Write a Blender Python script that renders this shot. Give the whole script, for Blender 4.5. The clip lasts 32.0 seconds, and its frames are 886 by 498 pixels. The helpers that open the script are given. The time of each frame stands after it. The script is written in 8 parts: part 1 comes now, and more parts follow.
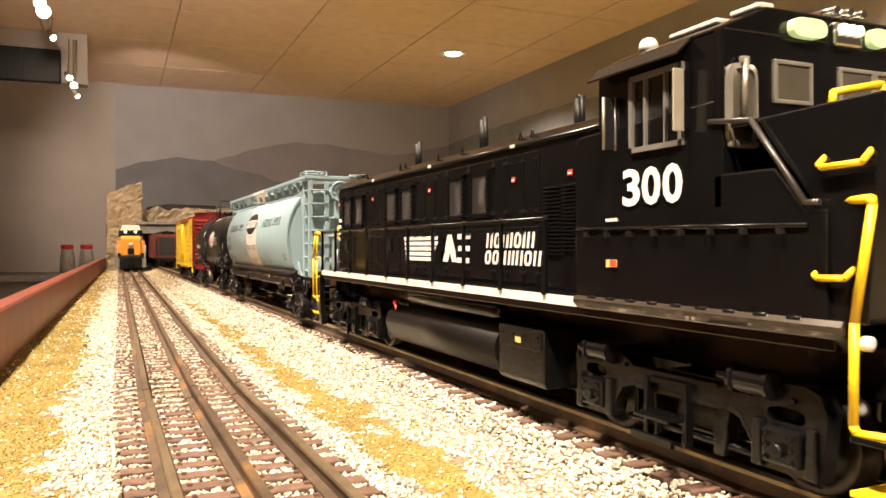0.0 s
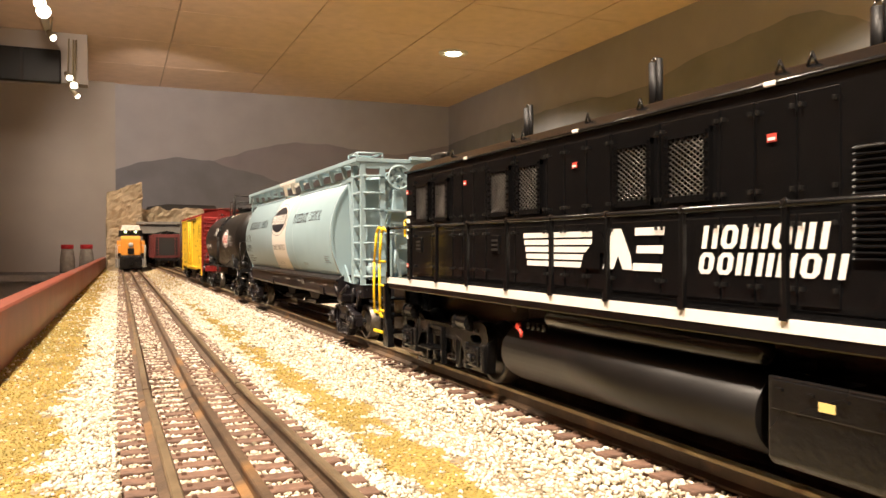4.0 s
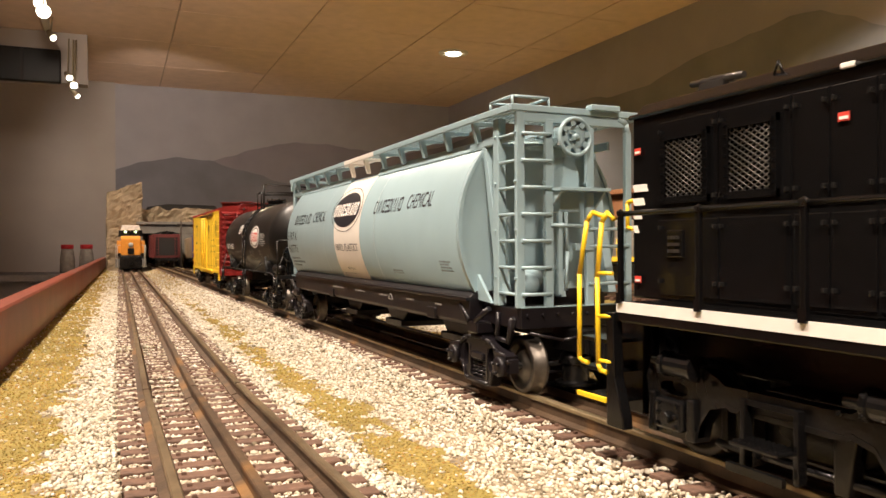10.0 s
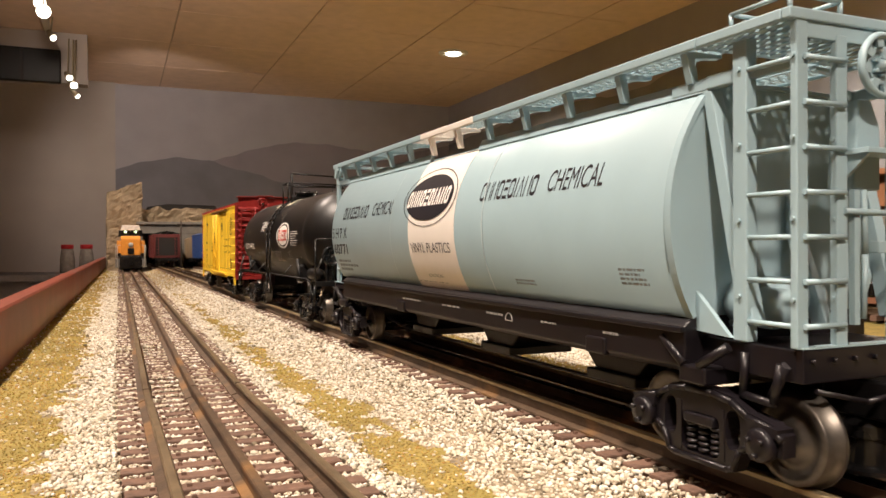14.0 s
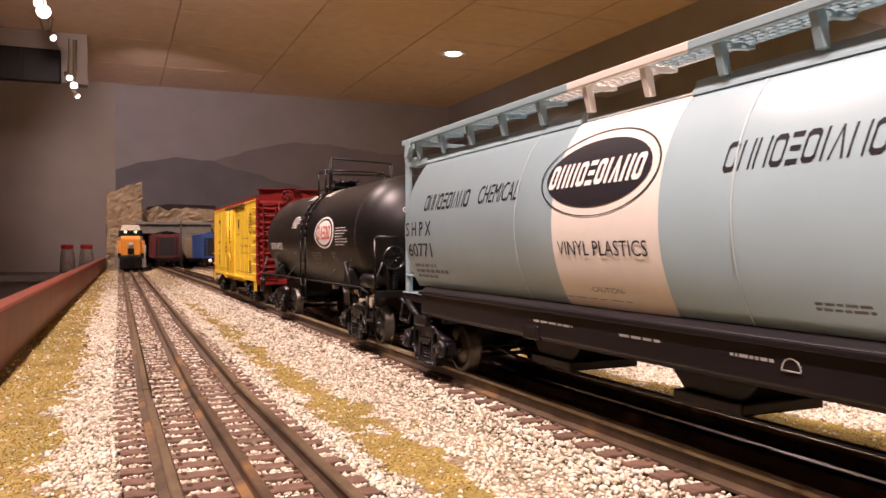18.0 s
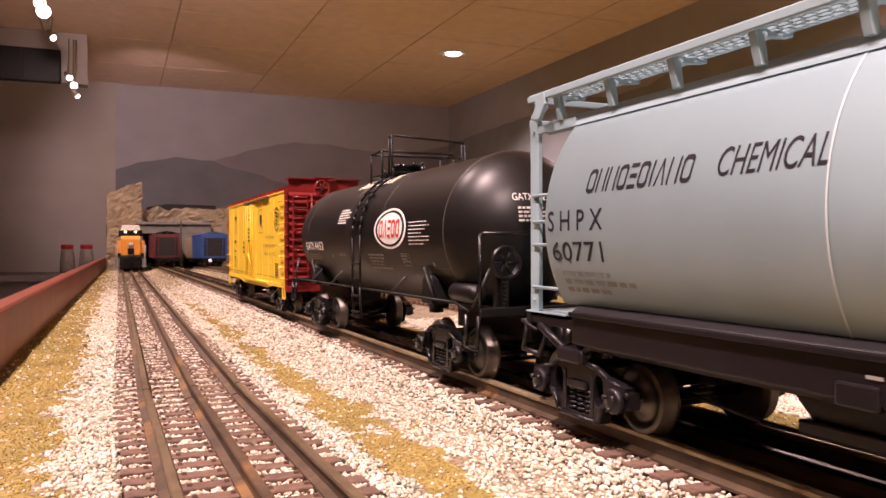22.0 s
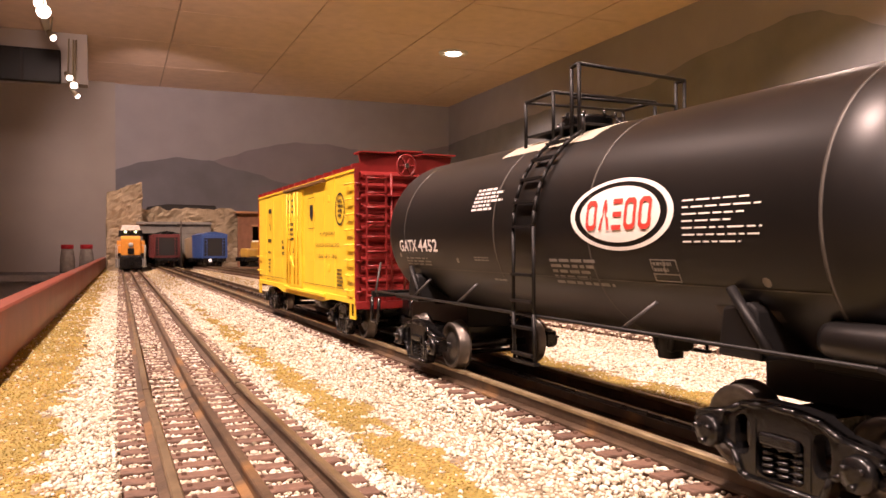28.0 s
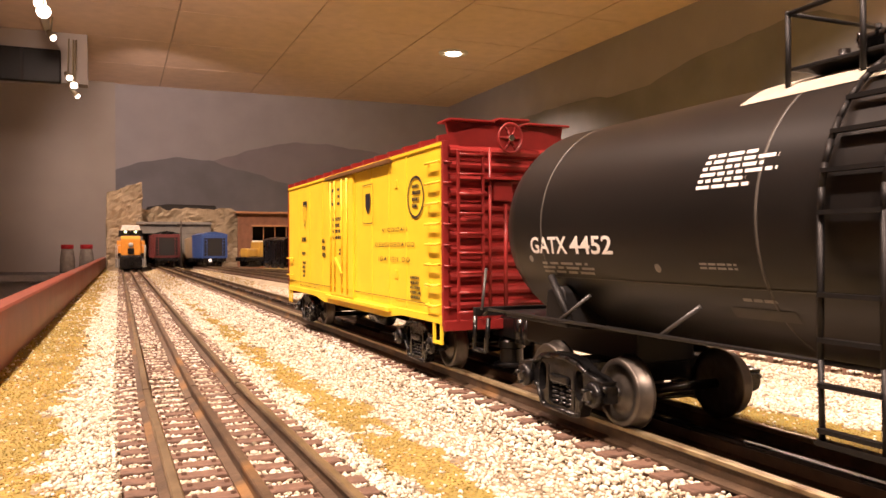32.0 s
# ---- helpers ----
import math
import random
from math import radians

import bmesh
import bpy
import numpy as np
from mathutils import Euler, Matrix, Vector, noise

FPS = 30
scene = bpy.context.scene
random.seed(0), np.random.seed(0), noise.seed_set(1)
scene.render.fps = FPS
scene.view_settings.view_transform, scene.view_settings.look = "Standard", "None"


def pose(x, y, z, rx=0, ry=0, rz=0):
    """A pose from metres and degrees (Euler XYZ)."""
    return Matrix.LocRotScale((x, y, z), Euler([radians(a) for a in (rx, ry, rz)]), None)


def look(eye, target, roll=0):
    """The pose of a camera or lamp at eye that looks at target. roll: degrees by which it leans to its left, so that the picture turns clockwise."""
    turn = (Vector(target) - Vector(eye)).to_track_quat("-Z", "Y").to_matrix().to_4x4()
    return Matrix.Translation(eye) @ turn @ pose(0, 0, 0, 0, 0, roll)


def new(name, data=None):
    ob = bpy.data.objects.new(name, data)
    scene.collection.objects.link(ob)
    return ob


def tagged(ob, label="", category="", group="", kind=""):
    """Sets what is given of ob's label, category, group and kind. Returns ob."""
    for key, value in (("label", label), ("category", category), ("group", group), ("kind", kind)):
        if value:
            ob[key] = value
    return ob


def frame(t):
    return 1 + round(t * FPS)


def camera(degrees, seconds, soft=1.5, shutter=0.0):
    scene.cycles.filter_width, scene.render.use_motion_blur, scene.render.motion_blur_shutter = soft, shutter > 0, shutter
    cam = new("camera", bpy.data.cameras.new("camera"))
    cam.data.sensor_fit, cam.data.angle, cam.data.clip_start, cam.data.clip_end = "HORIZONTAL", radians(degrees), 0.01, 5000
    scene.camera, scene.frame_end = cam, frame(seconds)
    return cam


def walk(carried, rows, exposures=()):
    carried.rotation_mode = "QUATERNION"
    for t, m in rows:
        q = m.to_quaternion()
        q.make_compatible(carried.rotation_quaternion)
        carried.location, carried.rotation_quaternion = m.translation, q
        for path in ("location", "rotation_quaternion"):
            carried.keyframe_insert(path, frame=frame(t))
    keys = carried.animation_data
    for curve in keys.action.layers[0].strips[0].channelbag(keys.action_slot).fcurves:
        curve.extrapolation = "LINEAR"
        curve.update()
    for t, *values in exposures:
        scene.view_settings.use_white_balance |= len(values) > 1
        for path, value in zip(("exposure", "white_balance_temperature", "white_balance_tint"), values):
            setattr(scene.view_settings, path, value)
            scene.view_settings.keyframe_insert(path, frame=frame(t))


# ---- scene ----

EXPOSURES = [(0.0, 0.16, 6250, 10), (3.0, 0.12, 6200, 10), (6.0, 0.0, 6150, 11), (8.0, -0.01, 6100, 11), (9.0, -0.25, 6100, 12), (13.0, -0.56, 5950, 12), (18.0, -0.71, 6000, 32), (23.0, -0.42, 6050, 42),
             (25.0, -0.3, 6100, 46), (28.0, -0.25, 6450, 36), (32.0, -0.15, 6650, 29)]
SPEED = 0.02743      # metres a second, towards the camera
TRACK_X = 0.146      # centre of the train's track

# The layout is O scale, 1:48. x runs across the tracks, y along the train's track, z is height over its rail heads.
cam = camera(59.3, 32.0, soft=1.5, shutter=0.4)
walk(cam, [(0.0, pose(0, 0, 0.05, 89.726, 0.239, -23.673)), (32.0, pose(0, 0, 0.05, 89.726, 0.239, -23.673))],
     exposures=EXPOSURES)


# ---- light ----
world = bpy.data.worlds.new("room_dark")
world.use_nodes = True
world.node_tree.nodes["Background"].inputs[0].default_value = (1.0, 0.85, 0.7, 1)
world.node_tree.nodes["Background"].inputs[1].default_value = 0.02
scene.world = world

WARM = (1.0, 0.80, 0.60)


def spot_lamp(place, target, watts, size=70, radius=0.04):
    data = bpy.data.lights.new("spot", "SPOT")
    data.energy, data.color, data.spot_size, data.spot_blend, data.shadow_soft_size = watts, WARM, radians(size), 0.6, radius
    ob = new("spot", data)
    ob.matrix_world = look(place, target)
    return ob


# the row of track lights over the aisle edge of the layout
for x, y, watts in ((-0.30, -0.75, 165), (-0.30, 0.15, 122), (-0.30, 0.95, 78), (-0.34, 1.9, 26), (-0.25, 3.0, 50)):
    spot_lamp((x + 0.0189 * y, y, 1.02), (0.14, y + 0.1, 0), watts, 95)
# an added spot without a fixture, brightening the rock face along the layout
spot_lamp((-0.28, 1.30, 1.02), (0.20, 2.25, 0.08), 88, 48)
# added spots without fixtures that brighten the bare wall and the back wall
spot_lamp((-0.30, 3.5, 1.0), (-0.7, 5.6, -0.1), 9, 70)
spot_lamp((0.06, 4.2, 0.95), (0.6, 5.7, 0.45), 32, 85)
spot_lamp((-0.20, 2.6, 1.02), (1.3, 5.6, 0.5), 56, 75)
# recessed downlight at (1.84, 4.04); the other two are added fill, out of view
for x, y, watts in ((1.84, 4.04, 135), (1.80, 1.6, 230), (1.8, -0.8, 105)):
    spot_lamp((x, y, 1.12), (x, y, 0), watts, 140, 0.05)
# added fill downlights over the aisle, out of view
for y in (-1.6, 0.4, 2.4):
    spot_lamp((-1.7, y, 1.12), (-1.7, y, 0), 235, 120, 0.05)


# ---- materials ----
def mat(name, colour, rough=0.6, metal=0.0, var=0.12, scale=200.0, bump=0.0, bump_scale=600.0, coat=0.0, spec=0.5, dirt=None, dirt_scale=40.0, dirt_at=0.62, random_hue=0.0, glow=0.0, glow_hue=(1.0, 0.9, 0.7)):
    """A surface with grain at two scales, in object space, with soft relief."""
    m = bpy.data.materials.new(name)
    m.use_nodes = True
    nt = m.node_tree
    b = nt.nodes["Principled BSDF"]
    b.inputs["Roughness"].default_value, b.inputs["Metallic"].default_value = rough, metal
    b.inputs["Coat Weight"].default_value = coat
    b.inputs["Specular IOR Level"].default_value = spec
    tc = nt.nodes.new("ShaderNodeTexCoord")

    def noise_at(s, detail=4):
        n = nt.nodes.new("ShaderNodeTexNoise")
        n.inputs["Scale"].default_value, n.inputs["Detail"].default_value = s, detail
        nt.links.new(tc.outputs["Object"], n.inputs["Vector"])
        return n

    def mixer(kind, fac, a, c):
        mx = nt.nodes.new("ShaderNodeMix")
        mx.data_type, mx.blend_type = "RGBA", kind
        for sock, val in ((mx.inputs[0], fac), (mx.inputs[6], a), (mx.inputs[7], c)):
            if hasattr(val, "links"):
                nt.links.new(val, sock)
            elif isinstance(val, (int, float)):
                sock.default_value = val
            else:
                sock.default_value = (*val[:3], 1)
        return mx.outputs[2]

    def ramp(fac, a, c, ca=(0, 0, 0), cc=(1, 1, 1)):
        r = nt.nodes.new("ShaderNodeValToRGB")
        r.color_ramp.elements[0].position, r.color_ramp.elements[1].position = a, c
        r.color_ramp.elements[0].color, r.color_ramp.elements[1].color = (*ca, 1), (*cc, 1)
        nt.links.new(fac, r.inputs[0])
        return r.outputs[0]

    fine, broad = noise_at(scale), noise_at(scale * 0.13, 3)
    lo, hi = [c * (1 - var) for c in colour], [min(1, c * (1 + var)) for c in colour]
    base = ramp(fine.outputs["Fac"], 0.3, 0.7, lo, hi)
    base = mixer("MULTIPLY", 1.0, base, ramp(broad.outputs["Fac"], 0.3, 0.7, (1 - var,) * 3, (1, 1, 1)))
    if dirt:
        d = noise_at(dirt_scale, 6)
        base = mixer("MIX", ramp(d.outputs["Fac"], dirt_at, dirt_at + 0.15), base, dirt)
    if random_hue:
        oi = nt.nodes.new("ShaderNodeObjectInfo")
        base = mixer("MULTIPLY", 1.0, base, ramp(oi.outputs["Random"], 0, 1, (1 - random_hue,) * 3, (1, 1, 1)))
    nt.links.new(base, b.inputs["Base Color"])
    rr = nt.nodes.new("ShaderNodeMapRange")
    rr.inputs[3].default_value, rr.inputs[4].default_value = max(0.02, rough * 0.8), min(1, rough * 1.2)
    nt.links.new(broad.outputs["Fac"], rr.inputs[0])
    nt.links.new(rr.outputs[0], b.inputs["Roughness"])
    if bump:
        bp = nt.nodes.new("ShaderNodeBump")
        bp.inputs["Strength"].default_value, bp.inputs["Distance"].default_value = bump, 0.0006
        nt.links.new(noise_at(bump_scale, 5).outputs["Fac"], bp.inputs["Height"])
        nt.links.new(bp.outputs[0], b.inputs["Normal"])
    if glow:
        b.inputs["Emission Color"].default_value = (*glow_hue, 1)
        b.inputs["Emission Strength"].default_value = glow
    return m


LOCO_BLACK = mat("loco_black_enamel", (0.0046, 0.0045, 0.0048), 0.20, var=0.15, spec=0.40)
FRAME_BLACK = mat("black_plastic", (0.0056, 0.0054, 0.0056), 0.27, var=0.25, bump=0.22)
UNDER_BLACK = mat("matte_black_underframe", (0.0065, 0.006, 0.006), 0.5, spec=0.3, var=0.2)
HOPPER_BLUE = mat("pale_blue_paint", (0.315, 0.438, 0.485), 0.38, var=0.03, scale=60)
BAND_WHITE = mat("cream_white_paint", (0.80, 0.76, 0.70), 0.35, var=0.02)
HOPPER_DARK = mat("dark_plum_plastic", (0.0085, 0.0068, 0.0088), 0.36, var=0.15, spec=0.4)
TANK_BLACK = mat("satin_black_paint", (0.0056, 0.0051, 0.0049), 0.40, spec=0.42, var=0.12, scale=80)
REEFER_YELLOW = mat("reefer_yellow_paint", (0.90, 0.61, 0.03), 0.42, var=0.05, scale=60)
REEFER_RED = mat("boxcar_red_paint", (0.27, 0.020, 0.017), 0.42, var=0.12)
WHITE_INK = mat("white_lettering", (0.82, 0.80, 0.76), 0.5, var=0.04)
DARK_INK = mat("dark_lettering", (0.015, 0.014, 0.02), 0.5, var=0.05)
FADED_INK = mat("faded_grey_lettering", (0.22, 0.25, 0.26), 0.5, var=0.15)
DULL_INK = mat("dull_white_lettering", (0.28, 0.27, 0.25), 0.5, var=0.2)
RED_INK = mat("red_lettering", (0.62, 0.06, 0.04), 0.5, var=0.05)
GRAB_YELLOW = mat("handrail_yellow", (0.86, 0.59, 0.01), 0.4, var=0.05)
STEEL = mat("wheel_steel", (0.125, 0.112, 0.097), 0.40, 0.85, var=0.2, scale=400)
CHROME = mat("bright_metal", (0.62, 0.60, 0.56), 0.22, 1.0, var=0.1)
RAIL_SIDE = mat("weathered_rail", (0.095, 0.060, 0.034), 0.55, 0.1, var=0.35, scale=120, bump=0.25, dirt=(0.24, 0.125, 0.040), dirt_scale=30, dirt_at=0.55)
RAIL_BRIGHT = mat("polished_railhead", (0.36, 0.29, 0.17), 0.40, 0.6, var=0.2, scale=150, dirt=(0.16, 0.10, 0.05), dirt_scale=90, dirt_at=0.6)
RAIL_TOP = mat("worn_railhead", (0.20, 0.15, 0.09), 0.42, 0.4, var=0.28, scale=150, dirt=(0.10, 0.065, 0.04), dirt_scale=24, dirt_at=0.52)
TIE = mat("brown_tie", (0.17, 0.098, 0.066), 0.75, var=0.25, scale=300, bump=0.5, bump_scale=500, random_hue=0.25)
BALLAST_BED = mat("ballast_bed", (0.29, 0.23, 0.145), 0.9, var=0.45, scale=420, bump=1.0, bump_scale=420)
BALLAST_FINE = mat("fine_ballast", (0.46, 0.39, 0.27), 0.9, var=0.30, scale=520, bump=1.0, bump_scale=520, dirt=(0.30, 0.24, 0.14), dirt_scale=60, dirt_at=0.58)
TURF = mat("tan_turf", (0.31, 0.235, 0.06), 0.95, var=0.35, scale=500, bump=1.0, bump_scale=700, dirt=(0.23, 0.185, 0.04), dirt_scale=25, dirt_at=0.5)
FASCIA = mat("red_stained_wood", (0.20, 0.040, 0.020), 0.45, var=0.22, scale=30, bump=0.15, bump_scale=60)
WALL = mat("grey_wall_paint", (0.365, 0.355, 0.395), 0.8, var=0.05, scale=6, bump=0.05, bump_scale=80)
WALL_PLAIN = mat("warm_grey_wall_paint", (0.40, 0.365, 0.345), 0.8, var=0.05, scale=4, bump=0.05, bump_scale=80)
HILL_NEAR = mat("painted_near_hills", (0.205, 0.208, 0.245), 0.85, var=0.12, scale=5)
HILL_FAR = mat("painted_far_hills", (0.272, 0.255, 0.295), 0.85, var=0.10, scale=4)
HILL_SIDE = mat("painted_side_hills", (0.235, 0.245, 0.265), 0.85, var=0.12, scale=5)
CEILING = mat("ceiling_tile", (0.80, 0.61, 0.50), 0.9, var=0.06, scale=14, bump=0.2, bump_scale=150)
GRID = mat("ceiling_grid", (0.56, 0.42, 0.33), 0.6, var=0.05)
FLOOR = mat("beige_carpet", (0.36, 0.31, 0.25), 0.95, var=0.2, scale=30)
DARK = mat("matte_dark", (0.015, 0.013, 0.012), 0.8, var=0.3, scale=10)
ROCK = mat("cast_rock", (0.32, 0.25, 0.16), 0.9, var=0.18, scale=40, bump=0.5, bump_scale=60, dirt=(0.24, 0.185, 0.115), dirt_scale=14, dirt_at=0.5)
CONCRETE = mat("portal_concrete", (0.22, 0.21, 0.185), 0.85, var=0.15, scale=60, bump=0.3)
LAMP_GLOW = mat("lamp_glow", (1, 0.95, 0.85), 0.5, glow=10.0)
LAMP_TRIM = mat("white_lamp_trim", (0.78, 0.74, 0.68), 0.5)
LAMP_CAN = mat("tan_lamp_housing", (0.30, 0.25, 0.17), 0.5)
LOCO_STEEL = mat("blackened_wheel_steel", (0.05, 0.045, 0.04), 0.35, 0.8, var=0.2, scale=400)
PALE_TRIM = mat("pale_grey_trim", (0.17, 0.16, 0.145), 0.4, var=0.08)


# ---- building blocks ----
def box(bm, x0, x1, y0, y1, z0, z1, bevel=0.0):
    vs = [bm.verts.new((x, y, z)) for z in (z0, z1) for y in (y0, y1) for x in (x0, x1)]
    fs = [bm.faces.new([vs[i] for i in f]) for f in ((0, 2, 3, 1), (4, 5, 7, 6), (0, 1, 5, 4), (2, 6, 7, 3), (0, 4, 6, 2), (1, 3, 7, 5))]
    if bevel:
        edges = list({e for f in fs for e in f.edges})
        bmesh.ops.bevel(bm, geom=edges, offset=bevel, segments=2, affect="EDGES", profile=0.5)
    return bm


def prism(bm, profile, a0, a1, axis="y", bevel=0.0):
    """A closed profile pushed along an axis; the profile's two numbers are the other two axes in order."""
    def at(p, a):
        return {"x": (a, p[0], p[1]), "y": (p[0], a, p[1]), "z": (p[0], p[1], a)}[axis]
    lo, hi = [bm.verts.new(at(p, a0)) for p in profile], [bm.verts.new(at(p, a1)) for p in profile]
    n = len(profile)
    fs = [bm.faces.new(lo), bm.faces.new(hi[::-1])]
    fs += [bm.faces.new((lo[i], hi[i], hi[(i + 1) % n], lo[(i + 1) % n])) for i in range(n)]
    bmesh.ops.recalc_face_normals(bm, faces=fs)
    if bevel:
        bmesh.ops.bevel(bm, geom=list({e for f in fs for e in f.edges}), offset=bevel, segments=2, affect="EDGES", profile=0.5)
    return bm


def plate(bm, loops, x0, x1):
    """A flat casting between two x: the first loop is its outline, the others are holes through it."""
    sides = []
    for x in (x0, x1):
        edges, rings = [], []
        for loop in loops:
            vs = [bm.verts.new((x, v, z)) for v, z in loop]
            edges += [bm.edges.new((vs[k], vs[(k + 1) % len(vs)])) for k in range(len(vs))]
            rings.append(vs)
        bmesh.ops.triangle_fill(bm, edges=edges, use_beauty=True)
        sides.append(rings)
    for a, b in zip(*sides):
        for k in range(len(a)):
            bm.faces.new((a[k], a[(k + 1) % len(a)], b[(k + 1) % len(a)], b[k]))
    bmesh.ops.recalc_face_normals(bm, faces=bm.faces)
    return bm


def oval(v, z, rv, rz, n=14, square=0.75):
    """A rounded opening."""
    turns = [k * math.tau / n for k in range(n)]
    return [(v + rv * math.copysign(abs(math.cos(a)) ** square, math.cos(a)), z + rz * math.copysign(abs(math.sin(a)) ** square, math.sin(a))) for a in turns]


def rod(bm, p, q, r, seg=8, r2=None):
    """A round bar from p to q."""
    p, q = Vector(p), Vector(q)
    turn = (q - p).to_track_quat("Z", "Y").to_matrix()
    rings = []
    for c, rad in ((p, r), (q, r if r2 is None else r2)):
        rings.append([bm.verts.new(c + turn @ Vector((rad * math.cos(k * math.tau / seg), rad * math.sin(k * math.tau / seg), 0))) for k in range(seg)])
    for k in range(seg):
        bm.faces.new((rings[0][k], rings[0][(k + 1) % seg], rings[1][(k + 1) % seg], rings[1][k])).smooth = True
    bm.faces.new(rings[0][::-1]), bm.faces.new(rings[1])
    return bm


def wire(bm, points, r, seg=6):
    """A bent round wire with ball joints."""
    for a, b in zip(points, points[1:]):
        rod(bm, a, b, r, seg)
    for a in points[1:-1]:
        bmesh.ops.create_icosphere(bm, subdivisions=1, radius=r * 1.03, matrix=Matrix.Translation(a))
    return bm


def lathe(bm, profile, axis_at=(0, 0, 0), axis="x", seg=24, smooth=True):
    """A profile of (along, radius) turned about an axis."""
    rings = []
    for a, r in profile:
        ring = []
        for k in range(seg):
            c, s = r * math.cos(k * math.tau / seg), r * math.sin(k * math.tau / seg)
            v = {"x": (a, c, s), "y": (c, a, s), "z": (c, s, a)}[axis]
            ring.append(bm.verts.new(Vector(axis_at) + Vector(v)))
        rings.append(ring)
    fs = []
    for r0, r1 in zip(rings, rings[1:]):
        for k in range(seg):
            f = bm.faces.new((r0[k], r0[(k + 1) % seg], r1[(k + 1) % seg], r1[k]))
            f.smooth = smooth
            fs.append(f)
    fs += [bm.faces.new(rings[0]), bm.faces.new(rings[-1])]
    bmesh.ops.recalc_face_normals(bm, faces=fs)
    return bm


def part(name, bm, material, parent=None, label="", at=None):
    """Links a bmesh as one mesh object, under a thing where one is given."""
    me = bpy.data.meshes.new(name)
    bm.to_mesh(me)
    bm.free()
    me.materials.append(material)
    ob = new(name, me)
    if parent:
        ob.parent = parent
    if at:
        ob.location = at
    if label:
        ob["label"] = label
    return ob


def alike(name, me, parent, at):
    """One more piece on a shared mesh."""
    ob = new(name, me)
    ob.parent = parent
    ob.location = at
    return ob


def thing(name, label, category, group="", at=(0, 0, 0)):
    ob = new(name)
    ob.location = at
    return tagged(ob, label, category, group)


def setting(name, bm, material, label=""):
    return tagged(part(name, bm, material), label, kind="structure")


def B():
    return bmesh.new()


# ---- the room ----
ROOM = 0.0189            # the room lies a degree askew to the train's track
WALL_R, WALL_B, CEIL = 2.42, 5.69, 1.15


def askew(bm):
    bmesh.ops.rotate(bm, verts=bm.verts, cent=(0, 0, 0), matrix=Matrix.Rotation(-ROOM, 3, "Z"))
    return bm


setting("floor", box(B(), -4.2, 2.7, -3.2, 6.2, -1.06, -1.0), FLOOR, "beige carpet floor of the train room")
setting("wall_east", askew(box(B(), WALL_R, WALL_R + 0.1, -3, WALL_B, -1, CEIL)), WALL, "grey painted wall behind the layout")
setting("wall_north", askew(box(B(), -0.02, WALL_R + 0.1, WALL_B, WALL_B + 0.1, -1, CEIL)), WALL, "grey painted wall with painted hills")
setting("wall_north_bare", askew(box(B(), -4.1, -0.02, WALL_B - 0.04, WALL_B + 0.1, -1, CEIL)), WALL_PLAIN, "plain warm grey wall beside the layout")
setting("wall_west", askew(box(B(), -4.1, -4.0, -3, WALL_B - 0.04, -1, CEIL)), WALL_PLAIN)
setting("wall_south", askew(box(B(), -4.1, WALL_R + 0.1, -3.1, -3, -1, CEIL)), WALL_PLAIN)


def ceiling():
    bm = B()
    pitch, x0, y0 = 0.61, 0.2625, 5.045
    for i in range(-8, 5):
        for j in range(-15, 3):
            x, y = x0 + i * pitch, y0 + j * pitch
            a, b = max(x + 0.004, -4.0), min(x + pitch - 0.004, WALL_R)
            c, d = max(y + 0.004, -3.0), min(y + pitch - 0.004, WALL_B)
            if b > a and d > c:
                box(bm, a, b, c, d, CEIL - 0.002, CEIL + 0.02)
    askew(bm)
    ob = tagged(part("ceiling", bm, CEILING), "square tan ceiling tiles in a dark grid", kind="structure")
    tagged(part("ceiling_grid", askew(box(B(), -4.1, WALL_R + 0.1, -3.1, WALL_B + 0.1, CEIL + 0.004, CEIL + 0.03)), GRID), kind="structure")
    return ob


ceiling()


# the painted hills: thin paint layers on the two walls
def hills(name, material, height, along, a0, a1, off, label, at=None, floor=-0.4):
    bm = B()
    n = 120
    low, top, back_low, back_top = [], [], [], []
    for k in range(n + 1):
        a = a0 + (a1 - a0) * k / n
        z = height(a)
        for lst, zz, d in ((low, floor, 0), (top, z, 0)):
            lst.append(bm.verts.new((a, WALL_B - off, zz) if along == "x" else (WALL_R - off, a, zz)))
    for k in range(n):
        bm.faces.new((low[k], low[k + 1], top[k + 1], top[k]))
    askew(bm)
    return setting(name, bm, material, label)


def ridge(stations):
    """A soft skyline through a few stations."""
    def height(a):
        k = 0
        while k < len(stations) - 2 and a > stations[k + 1][0]:
            k += 1
        (a0, z0), (a1, z1) = stations[k], stations[k + 1]
        t = min(1.0, max(0.0, (a - a0) / (a1 - a0)))
        t = 0.5 * t + 0.5 * t * t * (3 - 2 * t)
        return z0 + (z1 - z0) * t + 0.003 * math.sin(23 * a) + 0.002 * math.sin(53 * a + 1)
    return height


